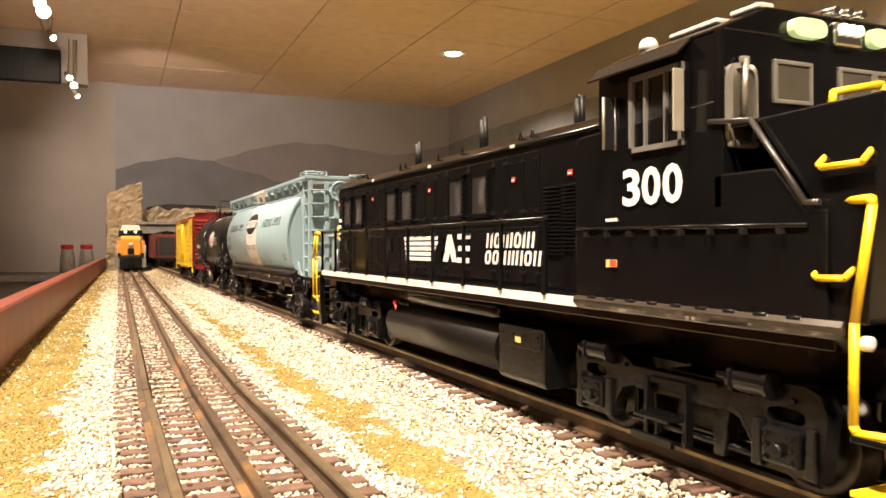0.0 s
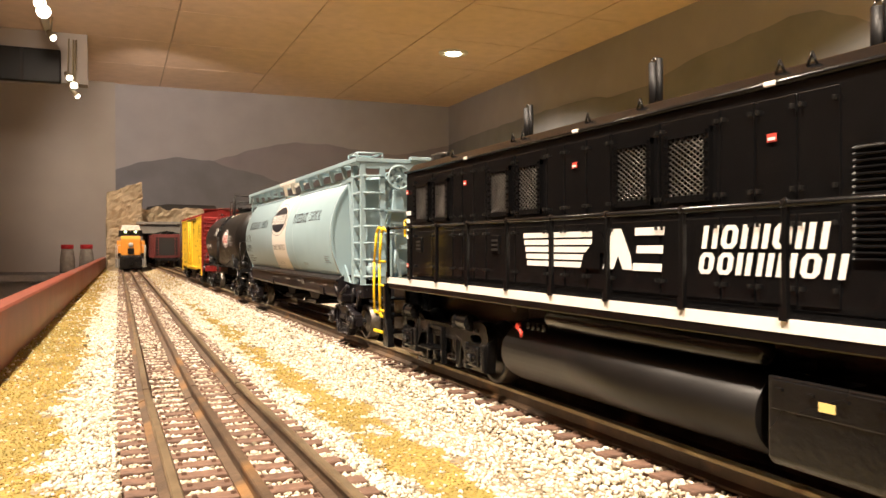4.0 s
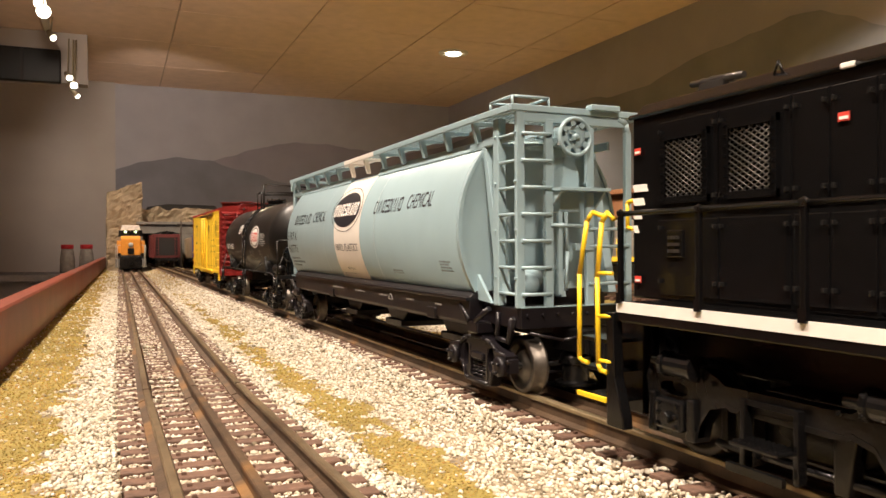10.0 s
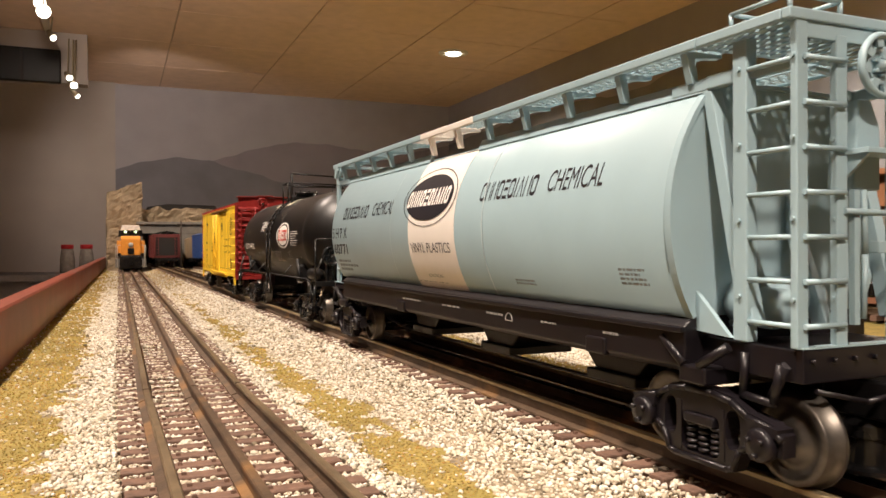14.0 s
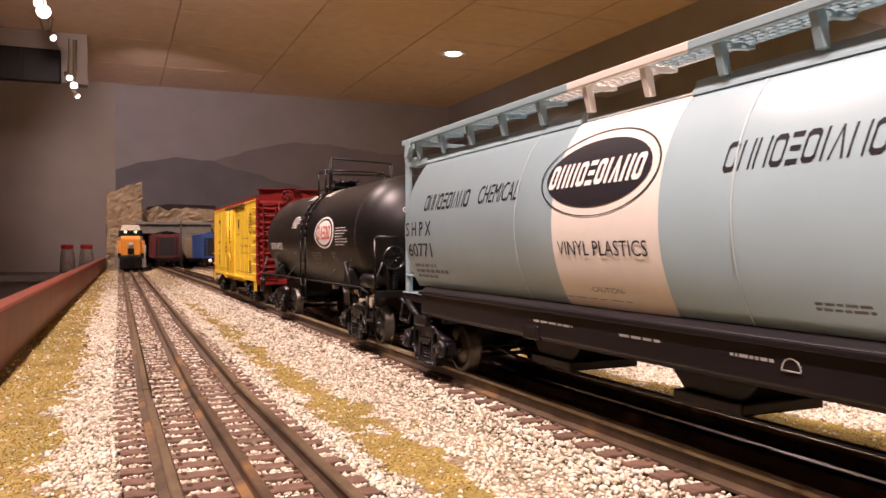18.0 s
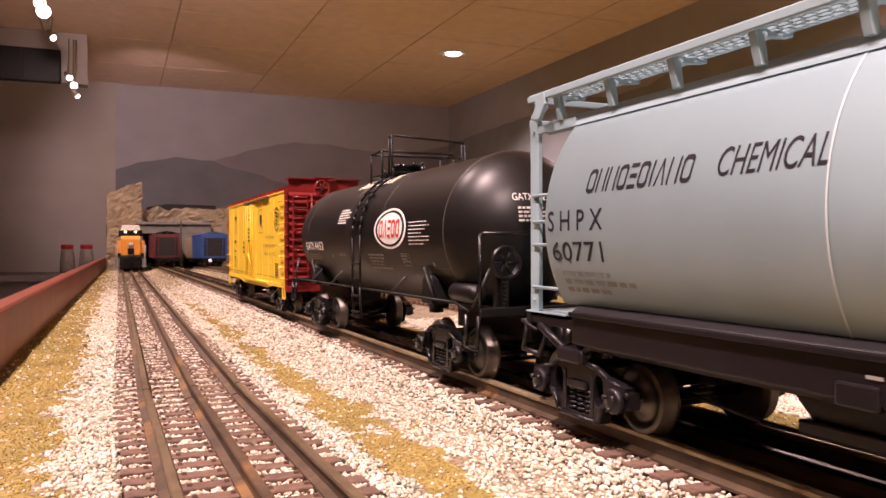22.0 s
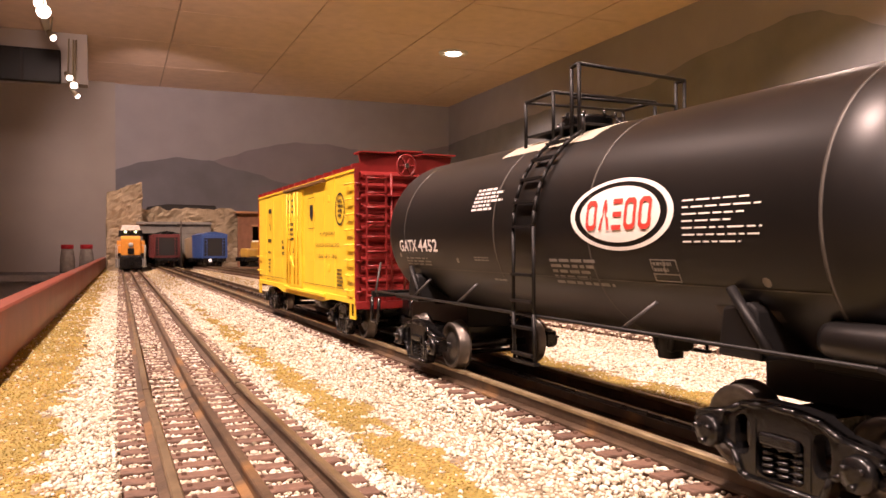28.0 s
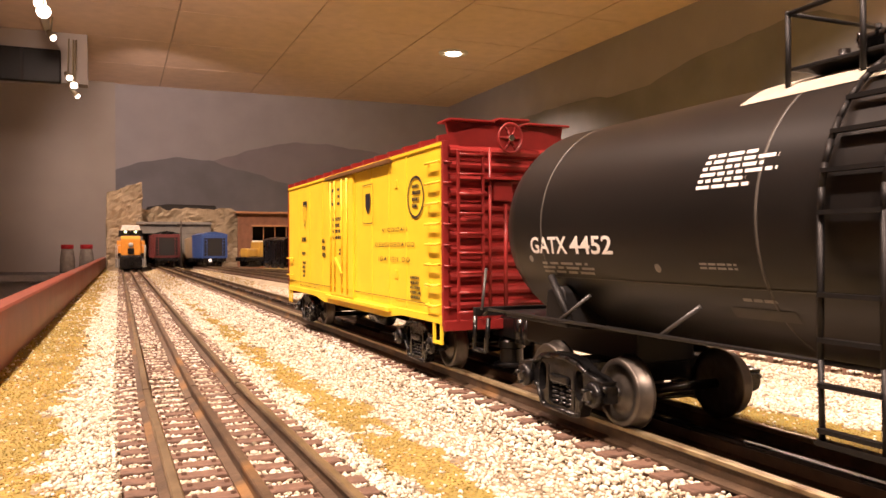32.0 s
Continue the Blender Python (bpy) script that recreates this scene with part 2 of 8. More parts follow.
far_north = ridge([(-0.1, 0.40), (0.55, 0.62), (0.703, 0.683), (0.901, 0.744), (1.063, 0.788), (1.228, 0.808), (1.44, 0.803), (1.702, 0.772), (1.974, 0.745), (2.20, 0.79), (2.42, 0.84)])
near_north = ridge([(-0.1, 0.53), (-0.018, 0.571), (0.178, 0.635), (0.398, 0.667), (0.587, 0.651), (0.742, 0.605), (0.92, 0.566), (1.1, 0.51), (1.5, 0.42), (2.4, 0.36)])
far_east = ridge([(-3.0, 0.62), (0.5, 0.66), (1.5, 0.70), (1.873, 0.79), (2.048, 0.881), (2.16, 0.929), (2.279, 0.934), (2.423, 0.923), (2.581, 0.908), (2.717, 0.907), (2.884, 0.889), (3.153, 0.838), (3.437, 0.833), (3.705, 0.866), (4.039, 0.873), (4.425, 0.872), (5.104, 0.863), (5.7, 0.845)])


hills("painted_far_hills", HILL_FAR, far_north, "x", -0.02, WALL_R - 0.003, 0.003, "soft mauve hills painted on the wall")
hills("painted_near_hills", HILL_NEAR, near_north, "x", -0.02, WALL_R - 0.008, 0.006, "blue-grey hills painted on the wall")
hills("painted_side_hills", HILL_SIDE, far_east, "y", -3, WALL_B - 0.007, 0.004, "dark grey-green hills painted on the side wall")


# ---- the layout: ground, ballast, tracks ----
def left_x(y):
    return 0.0265 + 0.018 * y if y > 0.315 else 0.03217 + 0.006 * (y - 0.315)


def third_x(y):
    return 0.340 - 0.042 * y


def fourth_x(y):
    return 0.655 - 0.197 * y


def left_z(y):
    return -0.004 + max(0.0, 0.315 - y) * 0.016 if y < 0.315 else -0.004


def smooth(a, b, v):
    t = min(1.0, max(0.0, (v - a) / (b - a)))
    return t * t * (3 - 2 * t)


def wobble(x, y, s, k):
    return noise.noise((x * s, y * s, k))


BED = 0.0085            # ballast level under the rail heads


def ground_z(x, y):
    """Height of the finished ground."""
    z = -0.0125 + 0.0015 * wobble(x, y, 22, 3)
    dl, dr = abs(x - left_x(y)), abs(x - TRACK_X)
    e = 0.006 * wobble(x, y, 30, 7)
    z = max(z, z + (left_z(y) - BED - z) * (1 - smooth(0.030 + e, 0.055 + e, dl)))
    z = max(z, z + (0.0012 - BED - z) * (1 - smooth(0.034 + e, 0.056 + e, dr)))
    for d in (abs(x - third_x(y)), abs(x - fourth_x(y))):
        z = max(z, z + (-BED - z) * (1 - smooth(0.030 + e, 0.052 + e, d)))
    return z


def grid_sheet(xs, ys, height):
    bm = B()
    rows = [[bm.verts.new((x, y, height(x, y))) for x in xs] for y in ys]
    for r0, r1 in zip(rows, rows[1:]):
        for k in range(len(xs) - 1):
            bm.faces.new((r0[k], r0[k + 1], r1[k + 1], r1[k])).smooth = True
    return bm


near_xs = [-0.085 + 0.004 * k for k in range(120)]
far_xs = [0.40, 0.42, 0.44, 0.46, 0.48, 0.5, 0.65, 0.8, 1.0, 1.3, 1.6, 2.0, 2.45]
ys = [-0.4 + 0.01 * k for k in range(180)] + [1.42 + 0.05 * k for k in range(40)] + [3.5, 4, 4.6, 5.2, 5.8]


def is_stony(x, y):
    """Where crushed stone lies rather than turf."""
    e = 0.007 * wobble(x, y, 26, 5) + 0.010 * wobble(x, y, 90, 9) + 0.006 * wobble(x, y, 260, 4)
    d = min(abs(x - left_x(y)) - (0.046 if x < left_x(y) else 0.040), abs(x - TRACK_X) - (0.057 if x < TRACK_X else 0.046))
    d = min(d, abs(x - third_x(y)) - 0.10, abs(x - fourth_x(y)) - 0.04)
    return d + e < 0


ground = setting("ground", grid_sheet(near_xs + far_xs, ys, ground_z), TURF, "tan ground cover of sand and turf on the layout")
ground.data.materials.append(BALLAST_BED)
ground.data.materials.append(BALLAST_FINE)
for face in ground.data.polygons:
    if is_stony(face.center.x, face.center.y) and face.center.x < 0.42:
        face.material_index = 1 if face.center.y < 0.95 else 2
# the sheet ends under the edge board
for v in ground.data.vertices:
    v.co.x = max(v.co.x, -0.0655 + 0.0276 * v.co.y)


def make_stones(name, spots, label, material, seed):
    """Loose grains, one joined mesh: each a jittered twenty-sided pebble."""
    rng = np.random.default_rng(seed)
    g = (1 + 5 ** 0.5) / 2
    ico = np.array([(-1, g, 0), (1, g, 0), (-1, -g, 0), (1, -g, 0), (0, -1, g), (0, 1, g), (0, -1, -g), (0, 1, -g), (g, 0, -1), (g, 0, 1), (-g, 0, -1), (-g, 0, 1)]) / 1.9
    tri = np.array([(0, 11, 5), (0, 5, 1), (0, 1, 7), (0, 7, 10), (0, 10, 11), (1, 5, 9), (5, 11, 4), (11, 10, 2), (10, 7, 6), (7, 1, 8),
                    (3, 9, 4), (3, 4, 2), (3, 2, 6), (3, 6, 8), (3, 8, 9), (4, 9, 5), (2, 4, 11), (6, 2, 10), (8, 6, 7), (9, 8, 1)])
    c = np.array([s[:3] for s in spots])
    r = np.array([s[3] for s in spots])
    n = len(c)
    shape = ico[None] * rng.uniform(0.62, 1.22, (n, 12, 1)) * rng.uniform((0.75, 0.65, 0.5), (1.5, 1.1, 0.95), (n, 3))[:, None, :]
    a, t = rng.uniform(0, math.tau, n), rng.uniform(-0.6, 0.6, n)
    ca, sa, ct, st = np.cos(a), np.sin(a), np.cos(t), np.sin(t)
    x, y, z = shape[..., 0], shape[..., 1], shape[..., 2]
    y, z = y * ct[:, None] - z * st[:, None], y * st[:, None] + z * ct[:, None]
    x, y = x * ca[:, None] - y * sa[:, None], x * sa[:, None] + y * ca[:, None]
    verts = np.stack((x, y, z), -1) * r[:, None, None] + c[:, None, :]
    faces = (tri[None] + (np.arange(n) * 12)[:, None, None]).reshape(-1)
    me = bpy.data.meshes.new(name)
    me.vertices.add(n * 12)
    me.vertices.foreach_set("co", verts.reshape(-1).astype(np.float32))
    me.loops.add(n * 60)
    me.loops.foreach_set("vertex_index", faces.astype(np.int32))
    me.polygons.add(n * 20)
    me.polygons.foreach_set("loop_start", np.arange(0, n * 60, 3, dtype=np.int32))
    me.update(calc_edges=True)
    me.materials.append(material)
    return tagged(new(name, me), label, kind="stuff")


def grain_mat(name, colours, rough=0.85, patches=0.2):
    m = bpy.data.materials.new(name)
    m.use_nodes = True
    nt = m.node_tree
    b = nt.nodes["Principled BSDF"]
    b.inputs["Roughness"].default_value = rough
    geo, ramp_, tc, nz, mx = [nt.nodes.new("ShaderNode" + k) for k in ("NewGeometry", "ValToRGB", "TexCoord", "TexNoise", "Mix")]
    el = ramp_.color_ramp.elements
    el[0].color, el[1].color = (*colours[0], 1), (*colours[-1], 1)
    for k, c in enumerate(colours[1:-1]):
        el.new((k + 1) / (len(colours) - 1)).color = (*c, 1)
    nt.links.new(geo.outputs["Random Per Island"], ramp_.inputs[0])
    nz.inputs["Scale"].default_value = 900
    nt.links.new(tc.outputs["Object"], nz.inputs["Vector"])
    mx.data_type, mx.blend_type = "RGBA", "MULTIPLY"
    mx.inputs[0].default_value = 0.35
    nt.links.new(ramp_.outputs[0], mx.inputs[6])
    nt.links.new(nz.outputs["Fac"], mx.inputs[7])
    broad, wide, mx2 = [nt.nodes.new("ShaderNode" + k) for k in ("TexNoise", "ValToRGB", "Mix")]
    broad.inputs["Scale"].default_value, broad.inputs["Detail"].default_value = 38, 4
    wide.color_ramp.elements[0].position, wide.color_ramp.elements[1].position = 0.38, 0.62
    wide.color_ramp.elements[0].color = (0.45, 0.45, 0.40, 1)
    nt.links.new(tc.outputs["Object"], broad.inputs["Vector"])
    nt.links.new(broad.outputs["Fac"], wide.inputs[0])
    mx2.data_type, mx2.blend_type = "RGBA", "MULTIPLY"
    mx2.inputs[0].default_value = patches
    nt.links.new(mx.outputs[2], mx2.inputs[6])
    nt.links.new(wide.outputs[0], mx2.inputs[7])
    nt.links.new(mx2.outputs[2], b.inputs["Base Color"])
    return m


STONE = grain_mat("crushed_stone", [(0.20, 0.165, 0.11), (0.60, 0.52, 0.38), (0.80, 0.74, 0.60), (0.48, 0.41, 0.29), (0.88, 0.85, 0.76), (0.70, 0.61, 0.45), (0.92, 0.90, 0.83)])
GRIT = grain_mat("turf_grains", [(0.26, 0.18, 0.03), (0.46, 0.34, 0.06), (0.60, 0.45, 0.10), (0.40, 0.21, 0.05), (0.34, 0.27, 0.06), (0.56, 0.36, 0.08), (0.50, 0.27, 0.07)], patches=0.75)


TIE_STEP, TIE_FIRST = 0.0106, {"left": 0.10, "near": 0.02}


def bed_lift(x, y):
    """How far stones between the ties stand over the bed: nearly to the tie tops; None on a tie."""
    for centre, first, slope in ((left_x(y), 0.10, 0.018), (TRACK_X, 0.02, 0.0), (third_x(y), 0.15, -0.042)):
        d = x - centre
        if abs(d) < 0.029:
            k = (y + slope * d - first) / TIE_STEP
            off = abs(k - round(k)) * TIE_STEP
            if off < 0.0034 and abs(d) < 0.0285:
                return None
            if min(abs(d), abs(d - 0.0171), abs(d + 0.0171)) < 0.0029:
                return None
            return 0.0022
    near = min(abs(x - left_x(y)), abs(x - TRACK_X))
    return 0.0022 * (1 - smooth(0.029, 0.042, near))


def scatter():
    rnd = random.Random(5)
    stones, grains = [], []
    for y0, y1, pitch in ((0.10, 0.36, 0.00118), (0.36, 0.7, 0.0017), (0.7, 1.2, 0.0023), (1.2, 2.0, 0.0032)):
        for i in range(int((y1 - y0) / pitch)):
            yy = y0 + i * pitch
            xa, xb = max(-0.06 + 0.03 * yy, -0.05), (0.40 if yy < 0.6 else 0.24)
            if yy < 0.5:
                xa = max(xa, -0.055)
            for j in range(int((xb - xa) / pitch)):
                x = xa + (j + rnd.uniform(-0.45, 0.95)) * pitch
                y = yy + rnd.uniform(-0.6, 0.6) * pitch
                if x > 1.35 * y + 0.06 or x < 0.30 * -y - 0.02:
                    continue
                z = ground_z(x, y)
                lift = bed_lift(x, y)
                if lift is None:
                    continue
                z += lift
                if is_stony(x, y) and rnd.random() < 1.0 - 0.70 * smooth(0.75, 1.45, y):
                    r = min(0.0012, pitch * rnd.choice((0.40, 0.50, 0.58, 0.66, 0.82)) * rnd.uniform(0.9, 1.1))
                    stones.append((x, y, z + r * rnd.uniform(-0.2, 0.5), r))
                elif rnd.random() < 0.8:
                    if rnd.random() < 0.07:
                        r = pitch * rnd.uniform(0.35, 0.6)
                        stones.append((x, y, z + r * 0.3, r))
                    r = pitch * rnd.uniform(0.18, 0.36)
                    grains.append((x, y, z + r * 0.3, r))
    return stones, grains


stones, grains = scatter()
make_stones("ballast", stones, "loose cream crushed stone between the tracks", STONE, 1)
make_stones("turf", grains, "coarse tan turf grains beside the stone", GRIT, 2)


def rail_profile(x, top):
    w, foot = 0.0012, 0.0027
    return [(x - foot, top - 0.0056), (x + foot, top - 0.0056), (x + foot, top - 0.0049), (x + 0.0006, top - 0.0042), (x + 0.0006, top - 0.0016),
            (x + w, top - 0.0012), (x + w, top - 0.0003), (x + w - 0.0003, top), (x - w + 0.0003, top), (x - w, top - 0.0003), (x - w, top - 0.0012),
            (x - 0.0006, top - 0.0016), (x - 0.0006, top - 0.0042), (x - foot, top - 0.0049)]


def rail_piece(bm, off, stations, x_at, z_at):
    rows = [[bm.verts.new((x_at(y) + px, y, pz + z_at(y))) for px, pz in rail_profile(off, 0.0)] for y in stations]
    n = len(rows[0])
    fs = []
    for r0, r1 in zip(rows, rows[1:]):
        for k in range(n):
            f = bm.faces.new((r0[k], r1[k], r1[(k + 1) % n], r0[(k + 1) % n]))
            f.material_index = 1 if 5 <= k <= 9 else 0
            fs.append(f)
    fs += [bm.faces.new(rows[0]), bm.faces.new(rows[-1][::-1])]
    bmesh.ops.recalc_face_normals(bm, faces=fs)
    return bm


def railway(name, label, x_at, z_at, breaks, y0, y1, slope, name_spikes=False, head=None):
    track = tagged(new(name), label, "railway track", "tracks on the layout")
    for a, b in zip(breaks, breaks[1:]):
        steps = max(2, int((b - a) / 0.25) + 1)
        st = [a + 0.0007 + (b - a - 0.0014) * k / steps for k in range(steps + 1)]
        for off in (-0.0171, 0.0, 0.0171):
            ob = part("rail", rail_piece(B(), off, st, x_at, z_at), RAIL_SIDE, track)
            # centre rail head goes black under the train, painting in the train's shadow
            ob.data.materials.append((head or RAIL_TOP) if off else (FRAME_BLACK if head else RAIL_SIDE))
    rnd = random.Random(len(name))
    bm = box(B(), -0.0275, 0.0275, -0.0026, 0.0026, -0.0046, 0, 0.0004)
    me = bpy.data.meshes.new("tie")
    bm.to_mesh(me)
    bm.free()
    me.materials.append(TIE)
    bm = box(B(), -0.0006, 0.0006, -0.0005, 0.0005, -0.0002, 0.0007)
    spike = bpy.data.meshes.new("spike")
    bm.to_mesh(spike)
    bm.free()
    spike.materials.append(TIE)
    y = y0
    while y < y1:
        ob = alike("tie", me, track, (x_at(y) + rnd.uniform(-0.0006, 0.0006), y + rnd.uniform(-0.0005, 0.0005), z_at(y) - 0.0055))
        ob.rotation_euler = (0, 0, -slope + rnd.uniform(-0.012, 0.012))
        if y < 0.42 and name_spikes:
            for off in (-0.0171, 0.0, 0.0171):
                for t in (-0.0042, 0.0042):
                    alike("spike", spike, ob, (off + t, 0, 0))
        y += TIE_STEP
    return track


railway("railway_track", "brown three-rail track with close wooden ties, empty", left_x, left_z, [-0.2, 0.315, 1.23, 2.6], 0.10, 2.5, 0.018, True)
railway("railway_track", "weathered three-rail track under the passing train", lambda y: TRACK_X, lambda y: 0.0012, [-0.4, 1.08, 2.0, 2.6], 0.02, 2.5, 0.0, True, RAIL_BRIGHT)


railway("railway_track", "brown three-rail siding in pale stone", third_x, lambda y: 0.0, [0.1, 1.0, 2.4], 0.15, 2.2, -0.042)
railway("railway_track", "brown three-rail siding beside the shed", fourth_x, lambda y: 0.0, [0.1, 1.0, 2.0], 0.2, 2.0, -0.197)


def fascia():
    ob = tagged(new("edge_board"), "red-brown stained wooden edge board of the layout", "edge board")
    bm = B()
    prism(bm, [(-0.0718, -0.30), (-0.0594, -0.30), (-0.0594, 0.0172), (-0.0606, 0.0185), (-0.0706, 0.0185), (-0.0718, 0.0172)], -0.4, 2.6)
    bmesh.ops.rotate(bm, verts=bm.verts, cent=(-0.0594, 0, 0), matrix=Matrix.Rotation(-0.0276, 3, "Z"))
    part("board", bm, FASCIA, ob)


fascia()
bench = tagged(new("benchwork"), "plain wooden benchwork carrying the layout", kind="structure")
part("tabletop", askew(box(B(), -0.055, WALL_R - 0.01, -0.40, WALL_B - 0.02, -0.075, -0.030)), FASCIA, bench)
for x in (0.0, 1.15, 2.30):
    for y in (-0.34, 1.2, 2.8, 4.4):
        part("leg", askew(box(B(), x, x + 0.07, y, y + 0.07, -1.0, -0.075)), FASCIA, bench)
for y, depth in ((-0.405, 0.005),):
    part("end_board", askew(box(B(), -0.055, WALL_R - 0.01, y - 0.012, y + depth, -0.30, -0.012)), FASCIA, bench)


# ---- lettering ----
def text_shape(string, weight=0.0):
    """The outlines of a word in the built-in font: points and faces, in a box 0..1 by 0..1, and its width over its height."""
    cu = bpy.data.curves.new("word", "FONT")
    cu.body = string
    cu.resolution_u = 3
    cu.offset = weight
    ob = bpy.data.objects.new("word", cu)
    scene.collection.objects.link(ob)
    bpy.context.view_layer.update()
    me = bpy.data.meshes.new_from_object(ob.evaluated_get(bpy.context.evaluated_depsgraph_get()))
    pts, faces = [tuple(v.co[:2]) for v in me.vertices], [tuple(p.vertices) for p in me.polygons]
    bpy.data.objects.remove(ob)
    bpy.data.curves.remove(cu)
    bpy.data.meshes.remove(me)
    x0, x1 = min(p[0] for p in pts), max(p[0] for p in pts)
    y0, y1 = min(p[1] for p in pts), max(p[1] for p in pts)
    return [((p[0] - x0) / (x1 - x0), (p[1] - y0) / (y1 - y0)) for p in pts], faces


def lettering(name, string, parent, material, surf, v0, v1, z0, z1, slant=0.0, label="", bold=0.0):
    """Readable words laid on a side: v0 is where they begin. surf(v, z) gives the place on the side."""
    pts, faces = text_shape(string, bold)
    bm = B()
    vs = [bm.verts.new(surf(v0 + (v1 - v0) * t + slant * (h - 0.5) * math.copysign(1, v1 - v0), z0 + (z1 - z0) * h)) for t, h in pts]
    for f in faces:
        bm.faces.new([vs[i] for i in f])
    return part(name, bm, material, parent, label)


def patch(bm, surf, v0, v1, z0, z1, rows=1, cols=1, slant=0.0, lift=0.0):
    g = [[bm.verts.new(surf(v0 + (v1 - v0) * c / cols + slant * r / rows, z0 + (z1 - z0) * r / rows, lift)) for c in range(cols + 1)] for r in range(rows + 1)]
    for r in range(rows):
        for c in range(cols):
            bm.faces.new((g[r][c], g[r][c + 1], g[r + 1][c + 1], g[r + 1][c])).smooth = True


def bars(name, parent, material, surf, shapes, v0, v1, z0, z1, slant=0.0, label="", bold=0.16):
    """A name as plain shapes, one for each letter, every shape a part. o: hollow block, h: two bars, i: one bar,
    e: three short bars, v: wedge, a space: a gap."""
    wide = {"i": 0.45, "e": 0.85, " ": 0.6}
    total = sum(wide.get(c, 1.0) for c in shapes)
    run, at, h = (v1 - v0) / total, 0.0, (z1 - z0) / 2
    rim = max(0.16, 0.6 * bold) * (z1 - z0)
    for c in shapes:
        w = wide.get(c, 1.0)
        mid, out = v0 + run * (at + 0.5 * w), abs(run) * w * 0.40
        edge = bold * abs(run) * 0.8
        at += w
        if c == " ":
            continue
        bm = B()

        def place(p, q):
            return bm.verts.new(surf(mid + p + slant * 0.5 * q / h, z0 + h + q))
        if c == "o":
            rings = []
            for rv, rz in ((out, h), (out - edge, h - rim)):
                cut = 0.45 * rv
                rings.append([place(p, q) for p, q in ((-rv, -rz + cut), (-rv, 0.0), (-rv, rz - cut), (-rv + cut, rz), (rv - cut, rz), (rv, rz - cut), (rv, 0.0), (rv, -rz + cut), (rv - cut, -rz), (-rv + cut, -rz))])
            for k in range(10):
                n = (k + 1) % 10
                bm.faces.new((rings[0][k], rings[0][n], rings[1][n], rings[1][k]))
        elif c == "v":
            bm.faces.new([place(p, q) for p, q in ((-out, -h), (-out + edge, -h), (0.0, h - 2.2 * edge), (out - edge, -h), (out, -h), (edge * 0.4, h), (-edge * 0.4, h))])
        else:
            if c == "e":
                boxes = [(-out, out, -h, -h + rim), (-out, out * 0.8, -rim / 2, rim / 2), (-out, out, h - rim, h)]
            elif c == "h":
                boxes = [(-out, -out + edge, -h, h), (out - edge, out, -h, h)]
            else:
                boxes = [(-edge / 2, edge / 2, -h, h)]
            for a, b, lo, hi in boxes:
                n = 4 if hi - lo > h else 1
                g = [[place(p, lo + (hi - lo) * k / n) for p in (a, b)] for k in range(n + 1)]
                for r0, r1 in zip(g, g[1:]):
                    bm.faces.new((r0[0], r0[1], r1[1], r1[0]))
        part(name, bm, material, parent, label)


def print_lines(name, parent, material, surf, v0, v1, z0, z1, lines, seed, slant=0.0, label="", thin=0.0):
    """Small print: rows of short dashes."""
    rnd = random.Random(seed)
    bm = B()
    pitch = (z1 - z0) / lines
    for k in range(lines):
        z = z1 - (k + 1) * pitch
        s, stop = 0.0, rnd.uniform(0.6, 1.0)
        while s < stop:
            w = min(rnd.uniform(0.06, 0.2), stop - s)
            a, b = v0 + (v1 - v0) * s, v0 + (v1 - v0) * (s + w)
            sh = slant * (z - z0)
            patch(bm, surf, a + sh, b + sh, z + 0.25 * pitch, z + (0.8 - thin) * pitch, 1, 1)
            s += w + 0.035
    return part(name, bm, material, parent, label)


def ellipse_on(bm, surf, vc, zc, rv, rz, inner=0.0, lift=0.0, seg=40, rings=5):
    """A filled ellipse, or a ring with an inner share, laid on a side."""
    rows = []
    for k in range(rings + 1):
        f = inner + (1 - inner) * k / rings
        rows.append([bm.verts.new(surf(vc + rv * f * math.cos(a * math.tau / seg), zc + rz * f * math.sin(a * math.tau / seg), lift)) for a in range(seg)])
    for r0, r1 in zip(rows, rows[1:]):
        for a in range(seg):
            bm.faces.new((r0[a], r0[(a + 1) % seg], r1[(a + 1) % seg], r1[a]))
    bmesh.ops.remove_doubles(bm, verts=bm.verts, dist=1e-7)
    return bm


def flat(w):
    return lambda v, z, lift=0.0: (w - lift - 0.00012, v, z)


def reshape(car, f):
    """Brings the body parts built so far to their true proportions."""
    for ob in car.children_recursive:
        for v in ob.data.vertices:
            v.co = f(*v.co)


# ---- running gear ----
def wheel_mesh(r, steel):
    bm = B()
    lathe(bm, [(0.0, 0.0012), (0.0, r * 0.42), (0.0009, r * 0.5), (0.0011, r * 0.74), (0.0, r * 0.80), (0.0, r * 0.97), (0.0004, r), (0.0034, r * 1.01),
               (0.0038, r * 1.10), (0.0048, r * 1.10), (0.0052, r * 0.8), (0.0044, r * 0.5), (0.0052, 0.0012)], seg=32)
    me = bpy.data.meshes.new("wheel")
    bm.to_mesh(me)
    bm.free()
    me.materials.append(steel)
    return me


RAIL_Z = 0.0012          # rail heads of the train's track
WHEELS = []             # every turning axle with its radius, for motions()


